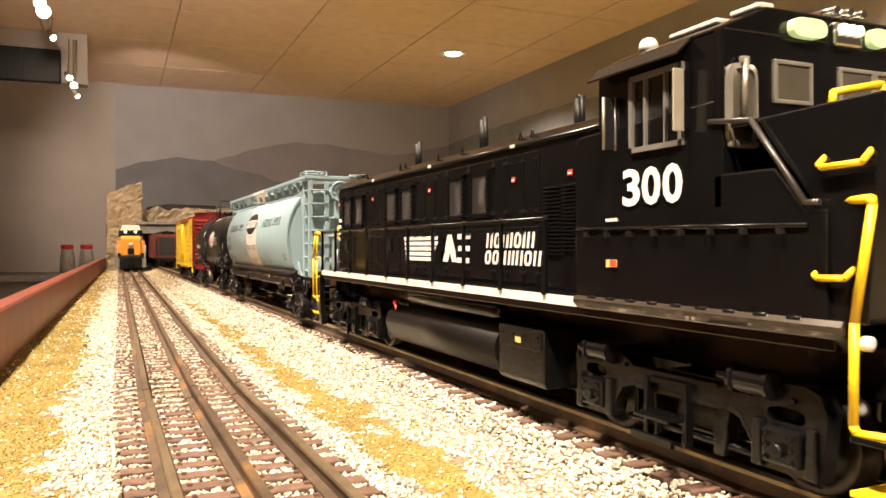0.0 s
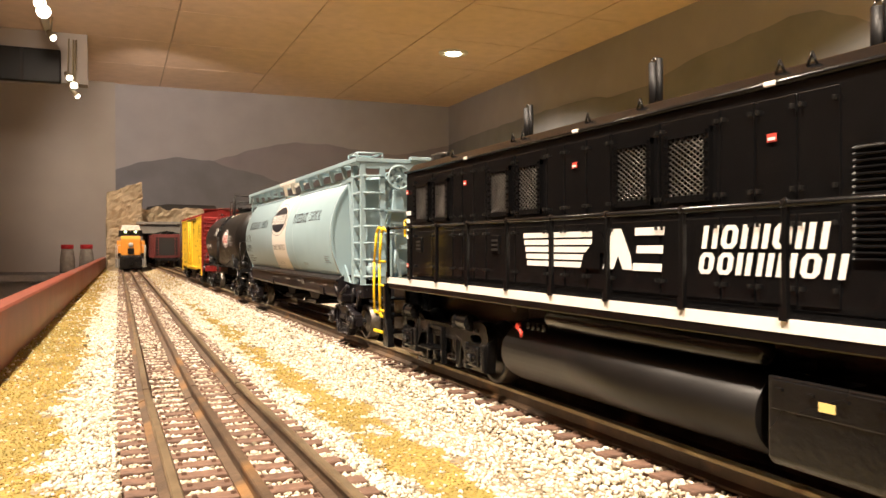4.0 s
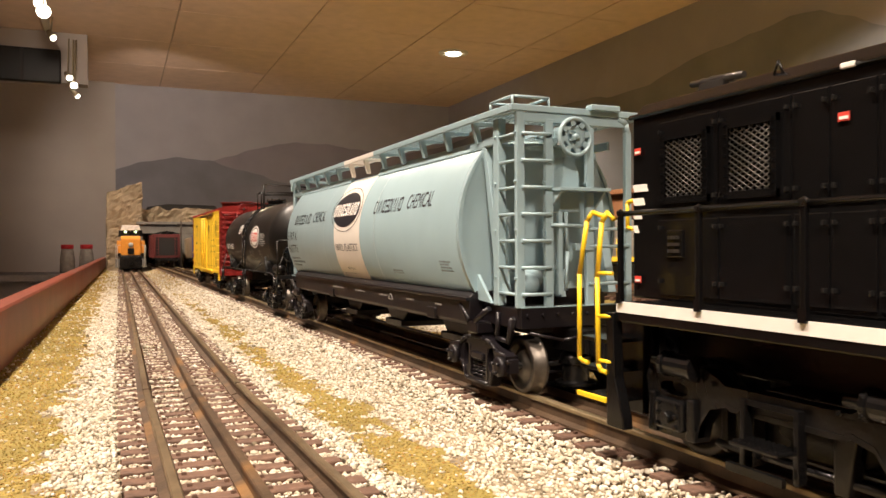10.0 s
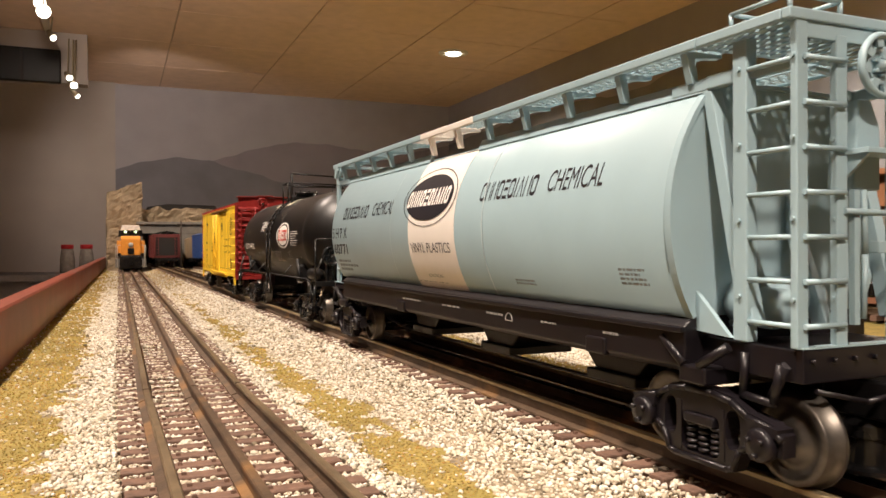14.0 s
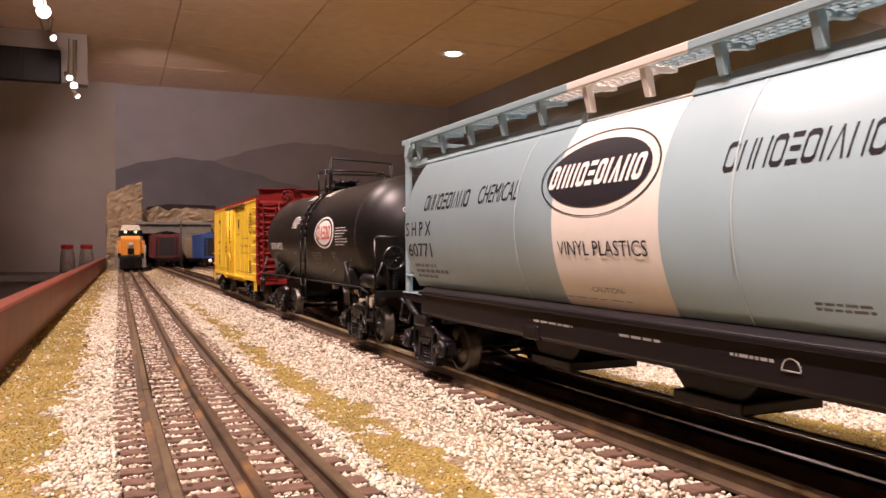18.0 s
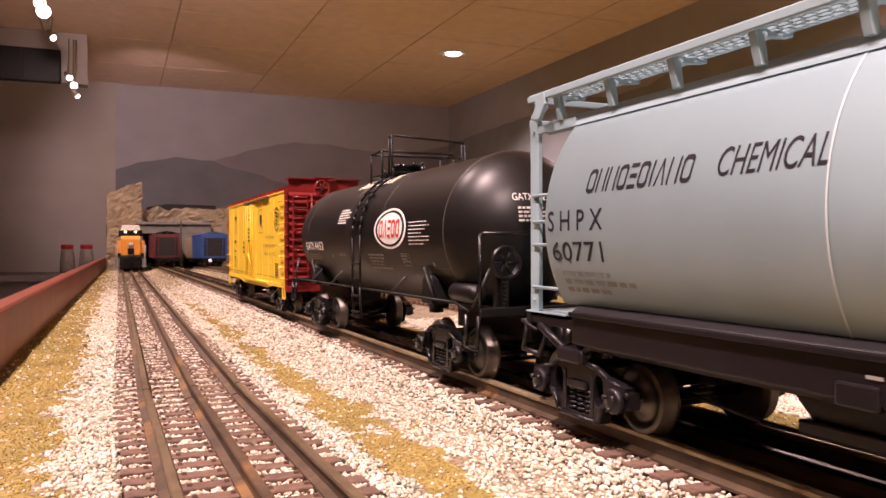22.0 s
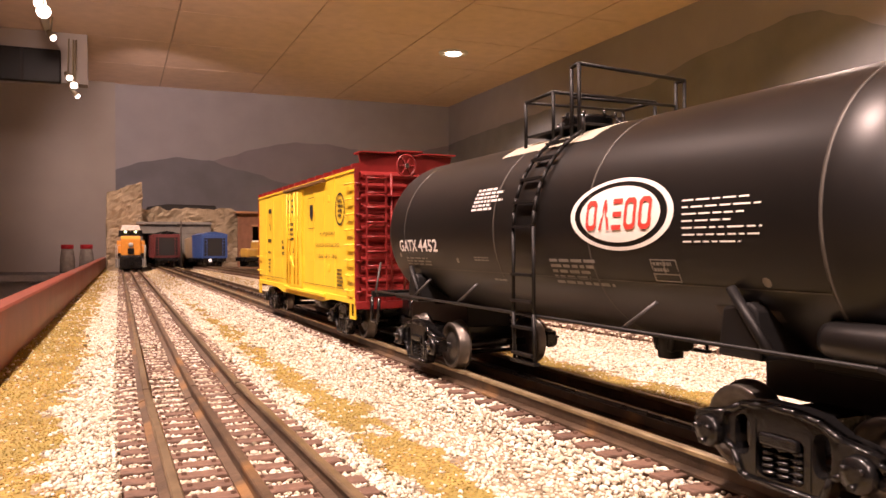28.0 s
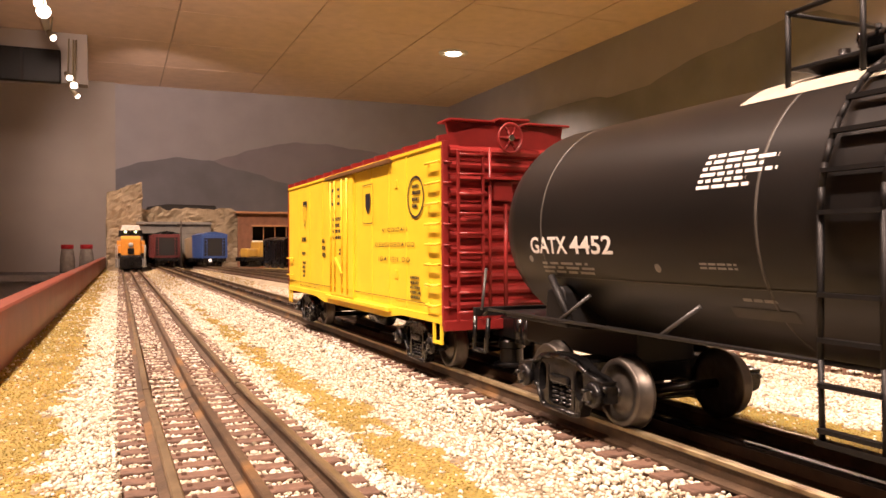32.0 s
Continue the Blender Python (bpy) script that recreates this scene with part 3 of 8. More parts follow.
def axle(car, v, r, me):
    ob = part("axle", rod(B(), (-0.0225, 0, 0), (0.0225, 0, 0), 0.0014, 10), FRAME_BLACK, car, at=(0, v, r + RAIL_Z))
    for s in (-1, 1):
        w = new("wheel", me)
        w.parent = ob
        w.location, w.rotation_euler = (-0.0195 * -s if s < 0 else 0.0195, 0, 0), (0, 0, 0 if s < 0 else math.pi)
        w.location.x = 0.0195 * s
    WHEELS.append((ob, v, r))
    return ob


def freight_truck(car, v, m, half=0.0180, r=0.0091, w=0.0245):
    """A cast two-axle truck: arched side frames with openings, springs, bearing caps, bolster."""
    bol = part("truck", box(B(), -w, w, v - 0.0055, v + 0.0055, 0.0095, 0.0172, 0.0008), m, car, "cast truck with roller bearings")
    rod_me = wheel_mesh(r, STEEL)
    for d in (-half, half):
        axle(car, v + d, r, rod_me)
    e = half + 0.0046
    arch = [(-e, 0.0085), (-e, 0.0128), (-half - 0.0015, 0.0148), (-half + 0.004, 0.0158), (-0.0095, 0.0182), (-0.004, 0.0190), (0.004, 0.0190), (0.0095, 0.0182), (half - 0.004, 0.0158), (half + 0.0015, 0.0148), (e, 0.0128), (e, 0.0085),
            (half - 0.0040, 0.0080), (half - 0.0062, 0.0068), (0.0098, 0.0026), (0.0080, 0.0020), (-0.0080, 0.0020), (-0.0098, 0.0026), (-half + 0.0062, 0.0068), (-half + 0.0040, 0.0080)]
    for s in (-1, 1):
        x0, x1 = s * w - 0.0017, s * w + 0.0017
        bm = plate(B(), [[(v + a, z) for a, z in arch], oval(v - 0.0096, 0.0112, 0.0021, 0.0042), oval(v + 0.0096, 0.0112, 0.0021, 0.0042), oval(v, 0.0085, 0.0060, 0.0046, 16, 0.4)], x0, x1)
        out = s * (w + 0.0019)
        wire(bm, [(out, v + a, z - 0.0010) for a, z in arch[1:11]], 0.0008, 6)
        wire(bm, [(out, v + a, z + 0.0008) for a, z in arch[12:20]], 0.0007, 6)
        for t in (-1, 1):
            box(bm, min(x0, out), max(x1, out), v + t * 0.0066 - 0.0007, v + t * 0.0066 + 0.0007, 0.0040, 0.0150)
            prism(bm, [(v + t * (half - 0.0042), 0.0150), (v + t * (half + 0.0042), 0.0140), (v + t * (half + 0.0036), 0.0122), (v + t * (half - 0.0036), 0.0122)][::t], min(x0, out + s * 0.0008), max(x1, out + s * 0.0008), "x")
        part("side_frame", bm, m, bol)
        for k in (-1, 0, 1):
            bm = B()
            for c in range(5):
                zz = 0.0044 + c * 0.0013
                lathe(bm, [(zz, 0.0011), (zz + 0.0003, 0.0016), (zz + 0.0007, 0.0016), (zz + 0.0010, 0.0011)], (s * (w + 0.0002), v + k * 0.0037, 0), "z", 10)
            part("spring", bm, m, bol)
        part("bolster_end", box(B(), s * (w + 0.0010) - 0.0016, s * (w + 0.0010) + 0.0016, v - 0.0046, v + 0.0046, 0.0105, 0.0128, 0.0005), m, bol)
        for d in (-half, half):
            bm = B()
            lathe(bm, [(0, 0.0034), (s * 0.0022, 0.0034), (s * 0.0028, 0.0030), (s * 0.0030, 0.0012)], (s * (w + 0.0012), v + d, r + RAIL_Z), "x", 16)
            for k in range(3):
                a = k * math.tau / 3 + 0.5
                rod(bm, (s * (w + 0.0036), v + d + 0.0020 * math.cos(a), r + RAIL_Z + 0.0020 * math.sin(a)), (s * (w + 0.0052), v + d + 0.0020 * math.cos(a), r + RAIL_Z + 0.0020 * math.sin(a)), 0.0006, 6)
            part("bearing_cap", bm, m, bol)
    for t in (-1, 1):
        part("brake_beam", rod(B(), (-0.02, v + t * half * 0.42, 0.0055), (0.02, v + t * half * 0.42, 0.0055), 0.0009, 6), m, bol)
    return bol


def coupler(car, v_end, s, m):
    """A drawbar with knuckle and the round pickup plate under it; s is -1 at the front end."""
    ob = part("coupler", box(B(), -0.0045, 0.0045, min(v_end - s * 0.014, v_end + s * 0.004), max(v_end - s * 0.014, v_end + s * 0.004), 0.0145, 0.0225, 0.0006), m, car)
    bm = prism(B(), [(-0.0032, v_end + s * 0.0040), (0.0032, v_end + s * 0.0040), (0.0046, v_end + s * 0.0120), (0.0040, v_end + s * 0.0170), (0.0014, v_end + s * 0.0172), (0.0006, v_end + s * 0.0135), (-0.0010, v_end + s * 0.0130), (-0.0026, v_end + s * 0.0178), (-0.0050, v_end + s * 0.0172), (-0.0056, v_end + s * 0.0120)][::s], 0.0146, 0.0214, "z", 0.0006)
    lathe(bm, [(0.0136, 0.0010), (0.0137, 0.0026), (0.0224, 0.0026), (0.0226, 0.0010)], (-0.0036, v_end + s * 0.0140, 0), "z", 16)
    rod(bm, (0.0036, v_end + s * 0.0125, 0.0140), (0.0036, v_end + s * 0.0125, 0.0222), 0.0012, 12)
    part("knuckle", bm, m, ob)
    bm = lathe(B(), [(0.0030, 0.0010), (0.0032, 0.0068), (0.0041, 0.0070), (0.0046, 0.0060), (0.0047, 0.0046), (0.0100, 0.0044), (0.0104, 0.0052), (0.0128, 0.0052), (0.0146, 0.0036)], (0, v_end - s * 0.006, 0), "z", 28, False)
    part("pickup_plate", bm, FRAME_BLACK, ob, "round steel plate under the coupler")
    return ob


def ladder_rungs(car, name, m, a, b, zs, r=0.00055):
    """Single rungs between two rails; a and b are the (w, v) places of their ends."""
    for z in zs:
        part(name, rod(B(), (*a, z), (*b, z), r, 8), m, car)


# ---- the black diesel ----
LOCO_MID = 0.26


def lattice(bm, x, v0, v1, z0, z1, pitch=0.0015, rise=0.62, r=0.00014):
    """Diamond wire mesh in a rectangle at one x."""
    h = (z1 - z0) / rise
    for way in (1, -1):
        at = v0 - h
        while at < v1:
            a, b = at, at + h
            lo, hi = max(a, v0), min(b, v1)
            if hi - lo > 0.0003:
                za, zb = z0 + (lo - a) * rise, z0 + (hi - a) * rise
                if way < 0:
                    za, zb = z1 + z0 - za, z1 + z0 - zb
                rod(bm, (x, lo, za), (x, hi, zb), r, 4)
            at += pitch


def make_loco():
    car = thing("diesel_locomotive", "glossy black diesel switcher with white sill stripe and yellow rails", "locomotive", "train on the near track", (TRACK_X, LOCO_MID, 0))

    def V(u):
        return u - LOCO_MID

    M = LOCO_BLACK
    HW, CW, EW = 0.0190, 0.0333, 0.0325          # half widths: hood, cab, walkway edge
    # frame and walkway
    part("frame", box(B(), -0.013, 0.013, V(0.085), V(0.438), 0.020, 0.0315, 0.0008), FRAME_BLACK, car)
    part("walkway", box(B(), -EW, EW, V(0.094), V(0.4300), 0.0315, 0.0362, 0.0004), M, car)
    for s in (-1, 1):
        part("sill_stripe", box(B(), s * EW - 0.0002, s * EW + 0.0002, V(0.172), V(0.4290), 0.0338, 0.0364), WHITE_INK, car, "bright white stripe along the sill")
        part("sill_ledge", prism(B(), [(s * (CW - 0.0032), 0.0314), (s * (CW + 0.0006), 0.0350), (s * (CW + 0.0008), 0.0360), (s * (CW + 0.0001), 0.0370), (s * (CW - 0.003), 0.0370), (s * (CW - 0.0045), 0.0314)], V(0.0915), V(0.1715), "y"), SILL_GLOSS, car)
    # long hood with a chamfered roof
    part("hood", prism(B(), [(-HW, 0.0362), (HW, 0.0362), (HW, 0.0828), (HW - 0.0035, 0.0866), (-HW + 0.0035, 0.0866), (-HW, 0.0828)], V(0.1615), V(0.4405), "y", 0.0005), M, car)
    for s in (-1, 1):
        part("roof_lip", rod(B(), (s * (HW + 0.0003), V(0.162), 0.0829), (s * (HW + 0.0003), V(0.441), 0.0829), 0.0007, 6), M, car)
        # hood doors: seams, hinges, latches
        seams = [0.4300, 0.4092, 0.3890, 0.3800, 0.3700, 0.3600, 0.3385, 0.3180, 0.3080, 0.2965, 0.2850, 0.2645, 0.2440, 0.2340, 0.2230, 0.2130]
        for k, (a, b) in enumerate(zip(seams, seams[1:])):
            bm = box(B(), s * HW - 0.00035, s * HW + 0.00035, V(b) + 0.0004, V(a) - 0.0004, 0.0575, 0.0800, 0.0002)
            door = part("hood_door", bm, M, car)
            bm = box(B(), s * HW - 0.00035, s * HW + 0.00035, V(b) + 0.0004, V(a) - 0.0004, 0.0375, 0.0560, 0.0002)
            low = part("hood_door", bm, M, car)
            for d, zs in ((door, (0.0605, 0.0770)), (low, (0.0405, 0.0535))):
                for z in zs:
                    bm = B()
                    for side in (0.0011, (a - b) - 0.0011):
                        box(bm, s * (HW + 0.0008) - 0.0005, s * (HW + 0.0008) + 0.0005, V(b) + side - 0.0003, V(b) + side + 0.0003, z, z + 0.0010, 0.0001)
                    part("hinge", bm, HINGE_GLINT, d)
        # screened grilles
        for u0, u1 in ((0.4118, 0.4280), (0.3920, 0.4070), (0.3410, 0.3565), (0.3205, 0.3360), (0.2670, 0.2825), (0.2465, 0.2620)):
            gr = part("grille", box(B(), s * (HW + 0.0003) - 0.0004, s * (HW + 0.0003) + 0.0004, V(u0), V(u1), 0.0598, 0.0768, 0.0003), M, car, "black wire screen in a bolted frame")
            bm = B()
            x0, x1 = s * (HW + 0.0009) - 0.0006, s * (HW + 0.0009) + 0.0006
            for c, d, e, f in ((u0, u0 + 0.0016, 0.0598, 0.0768), (u1 - 0.0016, u1, 0.0598, 0.0768), (u0, u1, 0.0598, 0.0614), (u0, u1, 0.0752, 0.0768)):
                box(bm, x0, x1, V(c), V(d), e, f)
            for k in range(8):
                zz = 0.0602 + k * 0.0022
                for uu in (u0 + 0.0008, u1 - 0.0008):
                    box(bm, x0 + s * 0.0006, x1 + s * 0.0006, V(uu) - 0.0003, V(uu) + 0.0003, zz, zz + 0.0006)
            part("grille_frame", bm, M, gr)
            bm = B()
            lattice(bm, s * (HW + 0.0009), V(u0) + 0.0016, V(u1) - 0.0016, 0.0614, 0.0752, 0.0021, 0.62, 0.00020)
            part("mesh", bm, CHROME_DARK, gr)
        for u0 in (0.3520, 0.4235):
            gr = part("small_vent", box(B(), s * (HW + 0.0003) - 0.0006, s * (HW + 0.0003) + 0.0006, V(u0) - 0.0028, V(u0) + 0.0028, 0.0468, 0.0535, 0.0003), M, car)
            bm = B()
            for i in range(4):
                for j in range(3):
                    box(bm, s * (HW + 0.001) - 0.0003, s * (HW + 0.001) + 0.0003, V(u0) - 0.002 + i * 0.0011, V(u0) - 0.0014 + i * 0.0011, 0.0480 + j * 0.0016, 0.0488 + j * 0.0016)
            part("mesh", bm, CHROME_DARK, gr)
        # louvres beside the cab
        for u0, u1, z0 in ((0.2009, 0.2106, 0.0468), (0.1901, 0.1992, 0.0482)):
            for k in range(18):
                z = z0 + k * (0.0684 - z0) / 18
                part("louvre", prism(B(), [(s * HW, z), (s * (HW + 0.0008), z + 0.0001), (s * (HW + 0.0008), z + 0.0003), (s * (HW + 0.0001), z + 0.0008), (s * HW, z + 0.0008)], V(u0), V(u1), "y"), M, car)
        # stickers and light patches
        for u0, z in ((0.3768, 0.0736), (0.3021, 0.0731), (0.2292, 0.0718), (0.1948, 0.0713), (0.4375, 0.0410), (0.4375, 0.0738)):
            bm = B()
            patch(bm, flat(-HW - 0.0006) if s < 0 else (lambda v, z, l=0: (HW + 0.0008, v, z)), V(u0) - 0.0013, V(u0) + 0.0013, z - 0.0009, z + 0.0009)
            st = part("warning_label", bm, RED_INK, car, "small red and white warning label")
            bm = B()
            patch(bm, flat(-HW - 0.0008) if s < 0 else (lambda v, z, l=0: (HW + 0.001, v, z)), V(u0) - 0.0011, V(u0) + 0.0009, z - 0.0005, z + 0.0001)
            part("label_text", bm, WHITE_INK, st)
        for u0 in (0.3758, 0.3014, 0.2295):
            bm = box(B(), s * (HW + 0.0008) - 0.0004, s * (HW + 0.0008) + 0.0004, V(u0) - 0.0015, V(u0) + 0.0015, 0.0824, 0.0835, 0.0002)
            part("roof_marker", bm, WHITE_INK, car)
        # handrail and stanchions
        rail = part("handrail", rod(B(), (s * EW, V(0.1878), 0.0573), (s * EW, V(0.4275), 0.0573), 0.00065, 8), M, car)
        for u0 in (0.1878, 0.2140, 0.2413, 0.2685, 0.2943, 0.3200, 0.3479, 0.3744, 0.4009, 0.4275):
            bm = box(B(), s * EW - 0.0006, s * EW + 0.0006, V(u0) - 0.0006, V(u0) + 0.0006, 0.0362, 0.0573, 0.0002)
            bmesh.ops.create_icosphere(bm, subdivisions=1, radius=0.0012, matrix=Matrix.Translation((s * EW, V(u0), 0.0573)))
            box(bm, s * (EW + 0.0002) - 0.0006, s * (EW + 0.0002) + 0.0006, V(u0) - 0.0009, V(u0) + 0.0009, 0.0360, 0.0385)
            part("stanchion", bm, M, rail)
        # rear steps with yellow grab rails
        st = part("step_well", prism(B(), [(V(0.4321), 0.0060), (V(0.4255), 0.0060), (V(0.4258), 0.0090), (V(0.4290), 0.0180), (V(0.4296), 0.0335), (V(0.4321), 0.0335)], min(s * 0.0305, s * 0.0335), max(s * 0.0305, s * 0.0335), "x", 0.0003), M, car)
        part("step_well", box(B(), min(s * 0.0215, s * 0.0240), max(s * 0.0215, s * 0.0240), V(0.4300), V(0.4440), 0.0080, 0.0320, 0.0003), M, car)
        for z in (0.0112, 0.0185, 0.0258):
            step = part("step", box(B(), min(s * 0.024, s * 0.0330), max(s * 0.024, s * 0.0330), V(0.4321), V(0.4440), z, z + 0.0009), M, st)
            if z < 0.012:
                part("step_edge", box(B(), min(s * 0.0329, s * 0.0339), max(s * 0.0329, s * 0.0339), V(0.4321), V(0.4444), z + 0.0001, z + 0.0014, 0.0002), GRAB_YELLOW, step, "yellow edge of the lowest step")
        bm = wire(B(), [(s * 0.0325, V(0.4335), 0.0568), (s * 0.0330, V(0.4384), 0.0581), (s * 0.0335, V(0.4400), 0.0560), (s * 0.0337, V(0.4432), 0.0426), (s * 0.0337, V(0.4434), 0.0212), (s * 0.0334, V(0.4424), 0.0203), (s * 0.0330, V(0.4404), 0.0201)], 0.00062, 8)
        wire(bm, [(s * 0.0325, V(0.4300), 0.0560), (s * 0.0332, V(0.4320), 0.0578), (s * 0.0337, V(0.4334), 0.0555), (s * 0.0340, V(0.4350), 0.0420), (s * 0.0340, V(0.4346), 0.0205), (s * 0.0338, V(0.4338), 0.0190), (s * 0.0335, V(0.4318), 0.0189)], 0.00062, 8)
        part("grab_rail", bm, GRAB_YELLOW, car, "bright yellow bent grab rail")
        for z in (0.0430, 0.0325, 0.0215):
            part("ladder_bar", rod(B(), (s * 0.0340, V(0.4346), z), (s * 0.0330, V(0.4300), z), 0.0005, 8), GRAB_YELLOW, car)
        # hood end stripes and grab
        for k, z in enumerate((0.0635, 0.0600, 0.0565, 0.0530)):
            bm = B()
            patch(bm, flat(-HW - 0.0002) if s < 0 else (lambda v, z, l=0: (HW + 0.0006, v, z)), V(0.4337) + 0.0012 * k, V(0.4394), z, z + 0.0019, slant=0.0008)
            part("end_stripe", bm, WHITE_INK, car)
        part("end_grab", wire(B(), [(s * HW, V(0.4402), 0.0615), (s * HW, V(0.4427), 0.0610), (s * HW, V(0.4427), 0.0545), (s * HW, V(0.4402), 0.0540)], 0.0006), GRAB_YELLOW, car)
        # fuel tank, air tank, battery box
        arc = [(s * (0.0165 + 0.0133 * math.sin(a * math.pi / 20)), 0.0163 + 0.0100 * math.cos(a * math.pi / 20)) for a in range(21)]
        bm = prism(B(), ([(s * 0.0040, 0.0063), (s * 0.0040, 0.0263)] + arc)[::-s], V(0.2240), V(0.3290), "y")
        for f in bm.faces:
            f.smooth = len(f.verts) == 4
        part("fuel_tank", bm, TANK_BLACK, car, "rounded glossy black fuel tank")
        part("air_tank", lathe(B(), [(V(0.2225), 0.001), (V(0.2231), 0.0024), (V(0.2245), 0.0029), (V(0.301), 0.0029), (V(0.3025), 0.0024), (V(0.3032), 0.001)], (s * 0.0275, 0, 0.0288), "y", 20), M, car)
        bx = part("battery_box", prism(B(), [(s * 0.012, 0.0082), (s * 0.0290, 0.0082), (s * 0.0300, 0.0095), (s * 0.0300, 0.0252), (s * 0.012, 0.0252)][::s], V(0.1930), V(0.2205), "y", 0.0004), FRAME_BLACK, car)
        bm = box(B(), s * 0.0301 - 0.0003, s * 0.0301 + 0.0003, V(0.1940), V(0.2195), 0.0190, 0.0245, 0.0002)
        for k in range(4):
            box(bm, s * 0.0305 - 0.0004, s * 0.0305 + 0.0004, V(0.1955 + 0.007 * k), V(0.197 + 0.007 * k), 0.0226, 0.0232)
        part("lid", bm, FRAME_BLACK, bx)
        bm = B()
        patch(bm, flat(-0.0306) if s < 0 else (lambda v, z, l=0: (0.0308, v, z)), V(0.2050), V(0.2085), 0.0205, 0.0222)
        part("name_plate", bm, PALE_PLATE, bx)
        bm = rod(B(), (s * 0.0285, V(0.3190), 0.0252), (s * 0.0297, V(0.3190), 0.0252), 0.0010, 12)
        rod(bm, (s * 0.0297, V(0.3163), 0.0238), (s * 0.0297, V(0.3163), 0.0220), 0.0005, 8)
        rod(bm, (s * 0.0290, V(0.3190), 0.0245), (s * 0.0297, V(0.3163), 0.0235), 0.0006, 8)
        part("fuel_cutoff", bm, RED_INK, car, "red emergency handle")
        for k in range(4):
            part("pipe_fitting", rod(B(), (s * 0.028, V(0.3145 - 0.003 * k), 0.0246), (s * 0.028, V(0.3145 - 0.003 * k), 0.0268), 0.0008, 8), M, car)
        # wide body, cab and nose
        part("body_side", prism(B(), [(V(0.095), 0.0365), (V(0.1715), 0.0365), (V(0.1715), 0.0755), (V(0.1700), 0.0775), (V(0.121), 0.0790), (V(0.121), 0.0640), (V(0.1060), 0.0640), (V(0.0990), 0.0560), (V(0.095), 0.0560)][::s], min(s * 0.0175, s * CW), max(s * 0.0175, s * CW), "x", 0.0005), M, car)
        part("hinge_rail", rod(B(), (s * (CW + 0.0002), V(0.0985), 0.0533), (s * (CW + 0.0002), V(0.170), 0.0540), 0.0005, 6), M, car)
        for k in range(8):
            part("hinge", box(B(), s * (CW + 0.0006) - 0.0006, s * (CW + 0.0006) + 0.0006, V(0.1035 + 0.0088 * k), V(0.1047 + 0.0088 * k), 0.0518, 0.0532), HINGE_GLINT, car)
        for k in range(9):
            part("rivet", rod(B(), (s * CW, V(0.1 + 0.0078 * k), 0.0368), (s * CW, V(0.103 + 0.0078 * k), 0.0368), 0.0006, 6), M, car)
        bm = B()
        x0, x1 = min(s * 0.0320, s * (CW - 0.0002)), max(s * 0.0320, s * (CW - 0.0002))
        for a, b, c, d in ((0.121, 0.1305, 0.0770, 0.0925), (0.1478, 0.161, 0.0770, 0.0925), (0.1305, 0.1478, 0.0885, 0.0925)):
            box(bm, x0, x1, V(a), V(b), c, d)
        wall = part("cab_wall", bm, M, car)
        bm = B()
        for a, b, c, d in ((0.1300, 0.1312, 0.0710, 0.0886), (0.1468, 0.1480, 0.0710, 0.0886), (0.1300, 0.1480, 0.0710, 0.0722), (0.1300, 0.1480, 0.0874, 0.0886), (0.1352, 0.1358, 0.0722, 0.0874), (0.1420, 0.1426, 0.0722, 0.0874)):
            box(bm, s * (CW + 0.0002) - 0.0006, s * (CW + 0.0002) + 0.0006, V(a), V(b), c, d)
        part("window_frame", bm, PALE_TRIM, wall, "pale metal sliding window frame")
        part("window_glass", box(B(), s * (CW - 0.0004) - 0.0002, s * (CW - 0.0004) + 0.0002, V(0.1312), V(0.1468), 0.0722, 0.0874), SMOKED_GLASS, wall)
        part("wind_deflector", box(B(), min(s * (CW + 0.0014), s * (CW + 0.0043)), max(s * (CW + 0.0014), s * (CW + 0.0043)), V(0.1283), V(0.1288), 0.0735, 0.0866, 0.0002), SHIELD_CREAM, wall)
        part("deflector_bracket", box(B(), min(s * CW, s * (CW + 0.0016)), max(s * CW, s * (CW + 0.0016)), V(0.1281), V(0.1290), 0.0740, 0.0862), FRAME_BLACK, wall)
        part("wind_deflector", box(B(), min(s * CW, s * (CW + 0.0035)), max(s * CW, s * (CW + 0.0035)), V(0.1538), V(0.1543), 0.0725, 0.0850, 0.0002), SMOKED_GLASS, wall)
        for d in (0.0002, 0.0034):
            part("deflector_edge", rod(B(), (s * (CW + d), V(0.15405), 0.0725), (s * (CW + d), V(0.15405), 0.0850), 0.0004, 6), BRIGHT_TRIM, wall)
        part("sun_shade", prism(B(), [(s * CW, 0.0925), (s * (CW + 0.0036), 0.0893), (s * (CW + 0.0038), 0.0897), (s * CW, 0.0932)], V(0.128), V(0.1605), "y"), TANK_BLACK, wall)
        for k, digit in enumerate("300"):
            a, b = 0.1508 - 0.0071 * k, 0.1508 - 0.0071 * k - 0.0065
            lettering("road_number", digit, car, WHITE_INK, flat(-CW - 0.0003) if s < 0 else (lambda v, z, l=0: (CW + 0.0006 + l, v, z)), V(a) if s < 0 else V(0.2808 - a), V(b) if s < 0 else V(0.2808 - b), 0.0588, 0.0675, label="white digit of the road number", bold=0.03)
        print_lines("small_print", car, WHITE_INK, flat(-CW - 0.0003) if s < 0 else (lambda v, z, l=0: (CW + 0.0006, v, z)), V(0.1575), V(0.1505), 0.0552, 0.0566, 1, 3)
        bm = B()
        patch(bm, flat(-CW - 0.0003) if s < 0 else (lambda v, z, l=0: (CW + 0.0006, v, z)), V(0.1575), V(0.1530), 0.0445, 0.0464)
        st = part("builder_plate", bm, PALE_PLATE, car, "small yellow and red plate")
        bm = B()
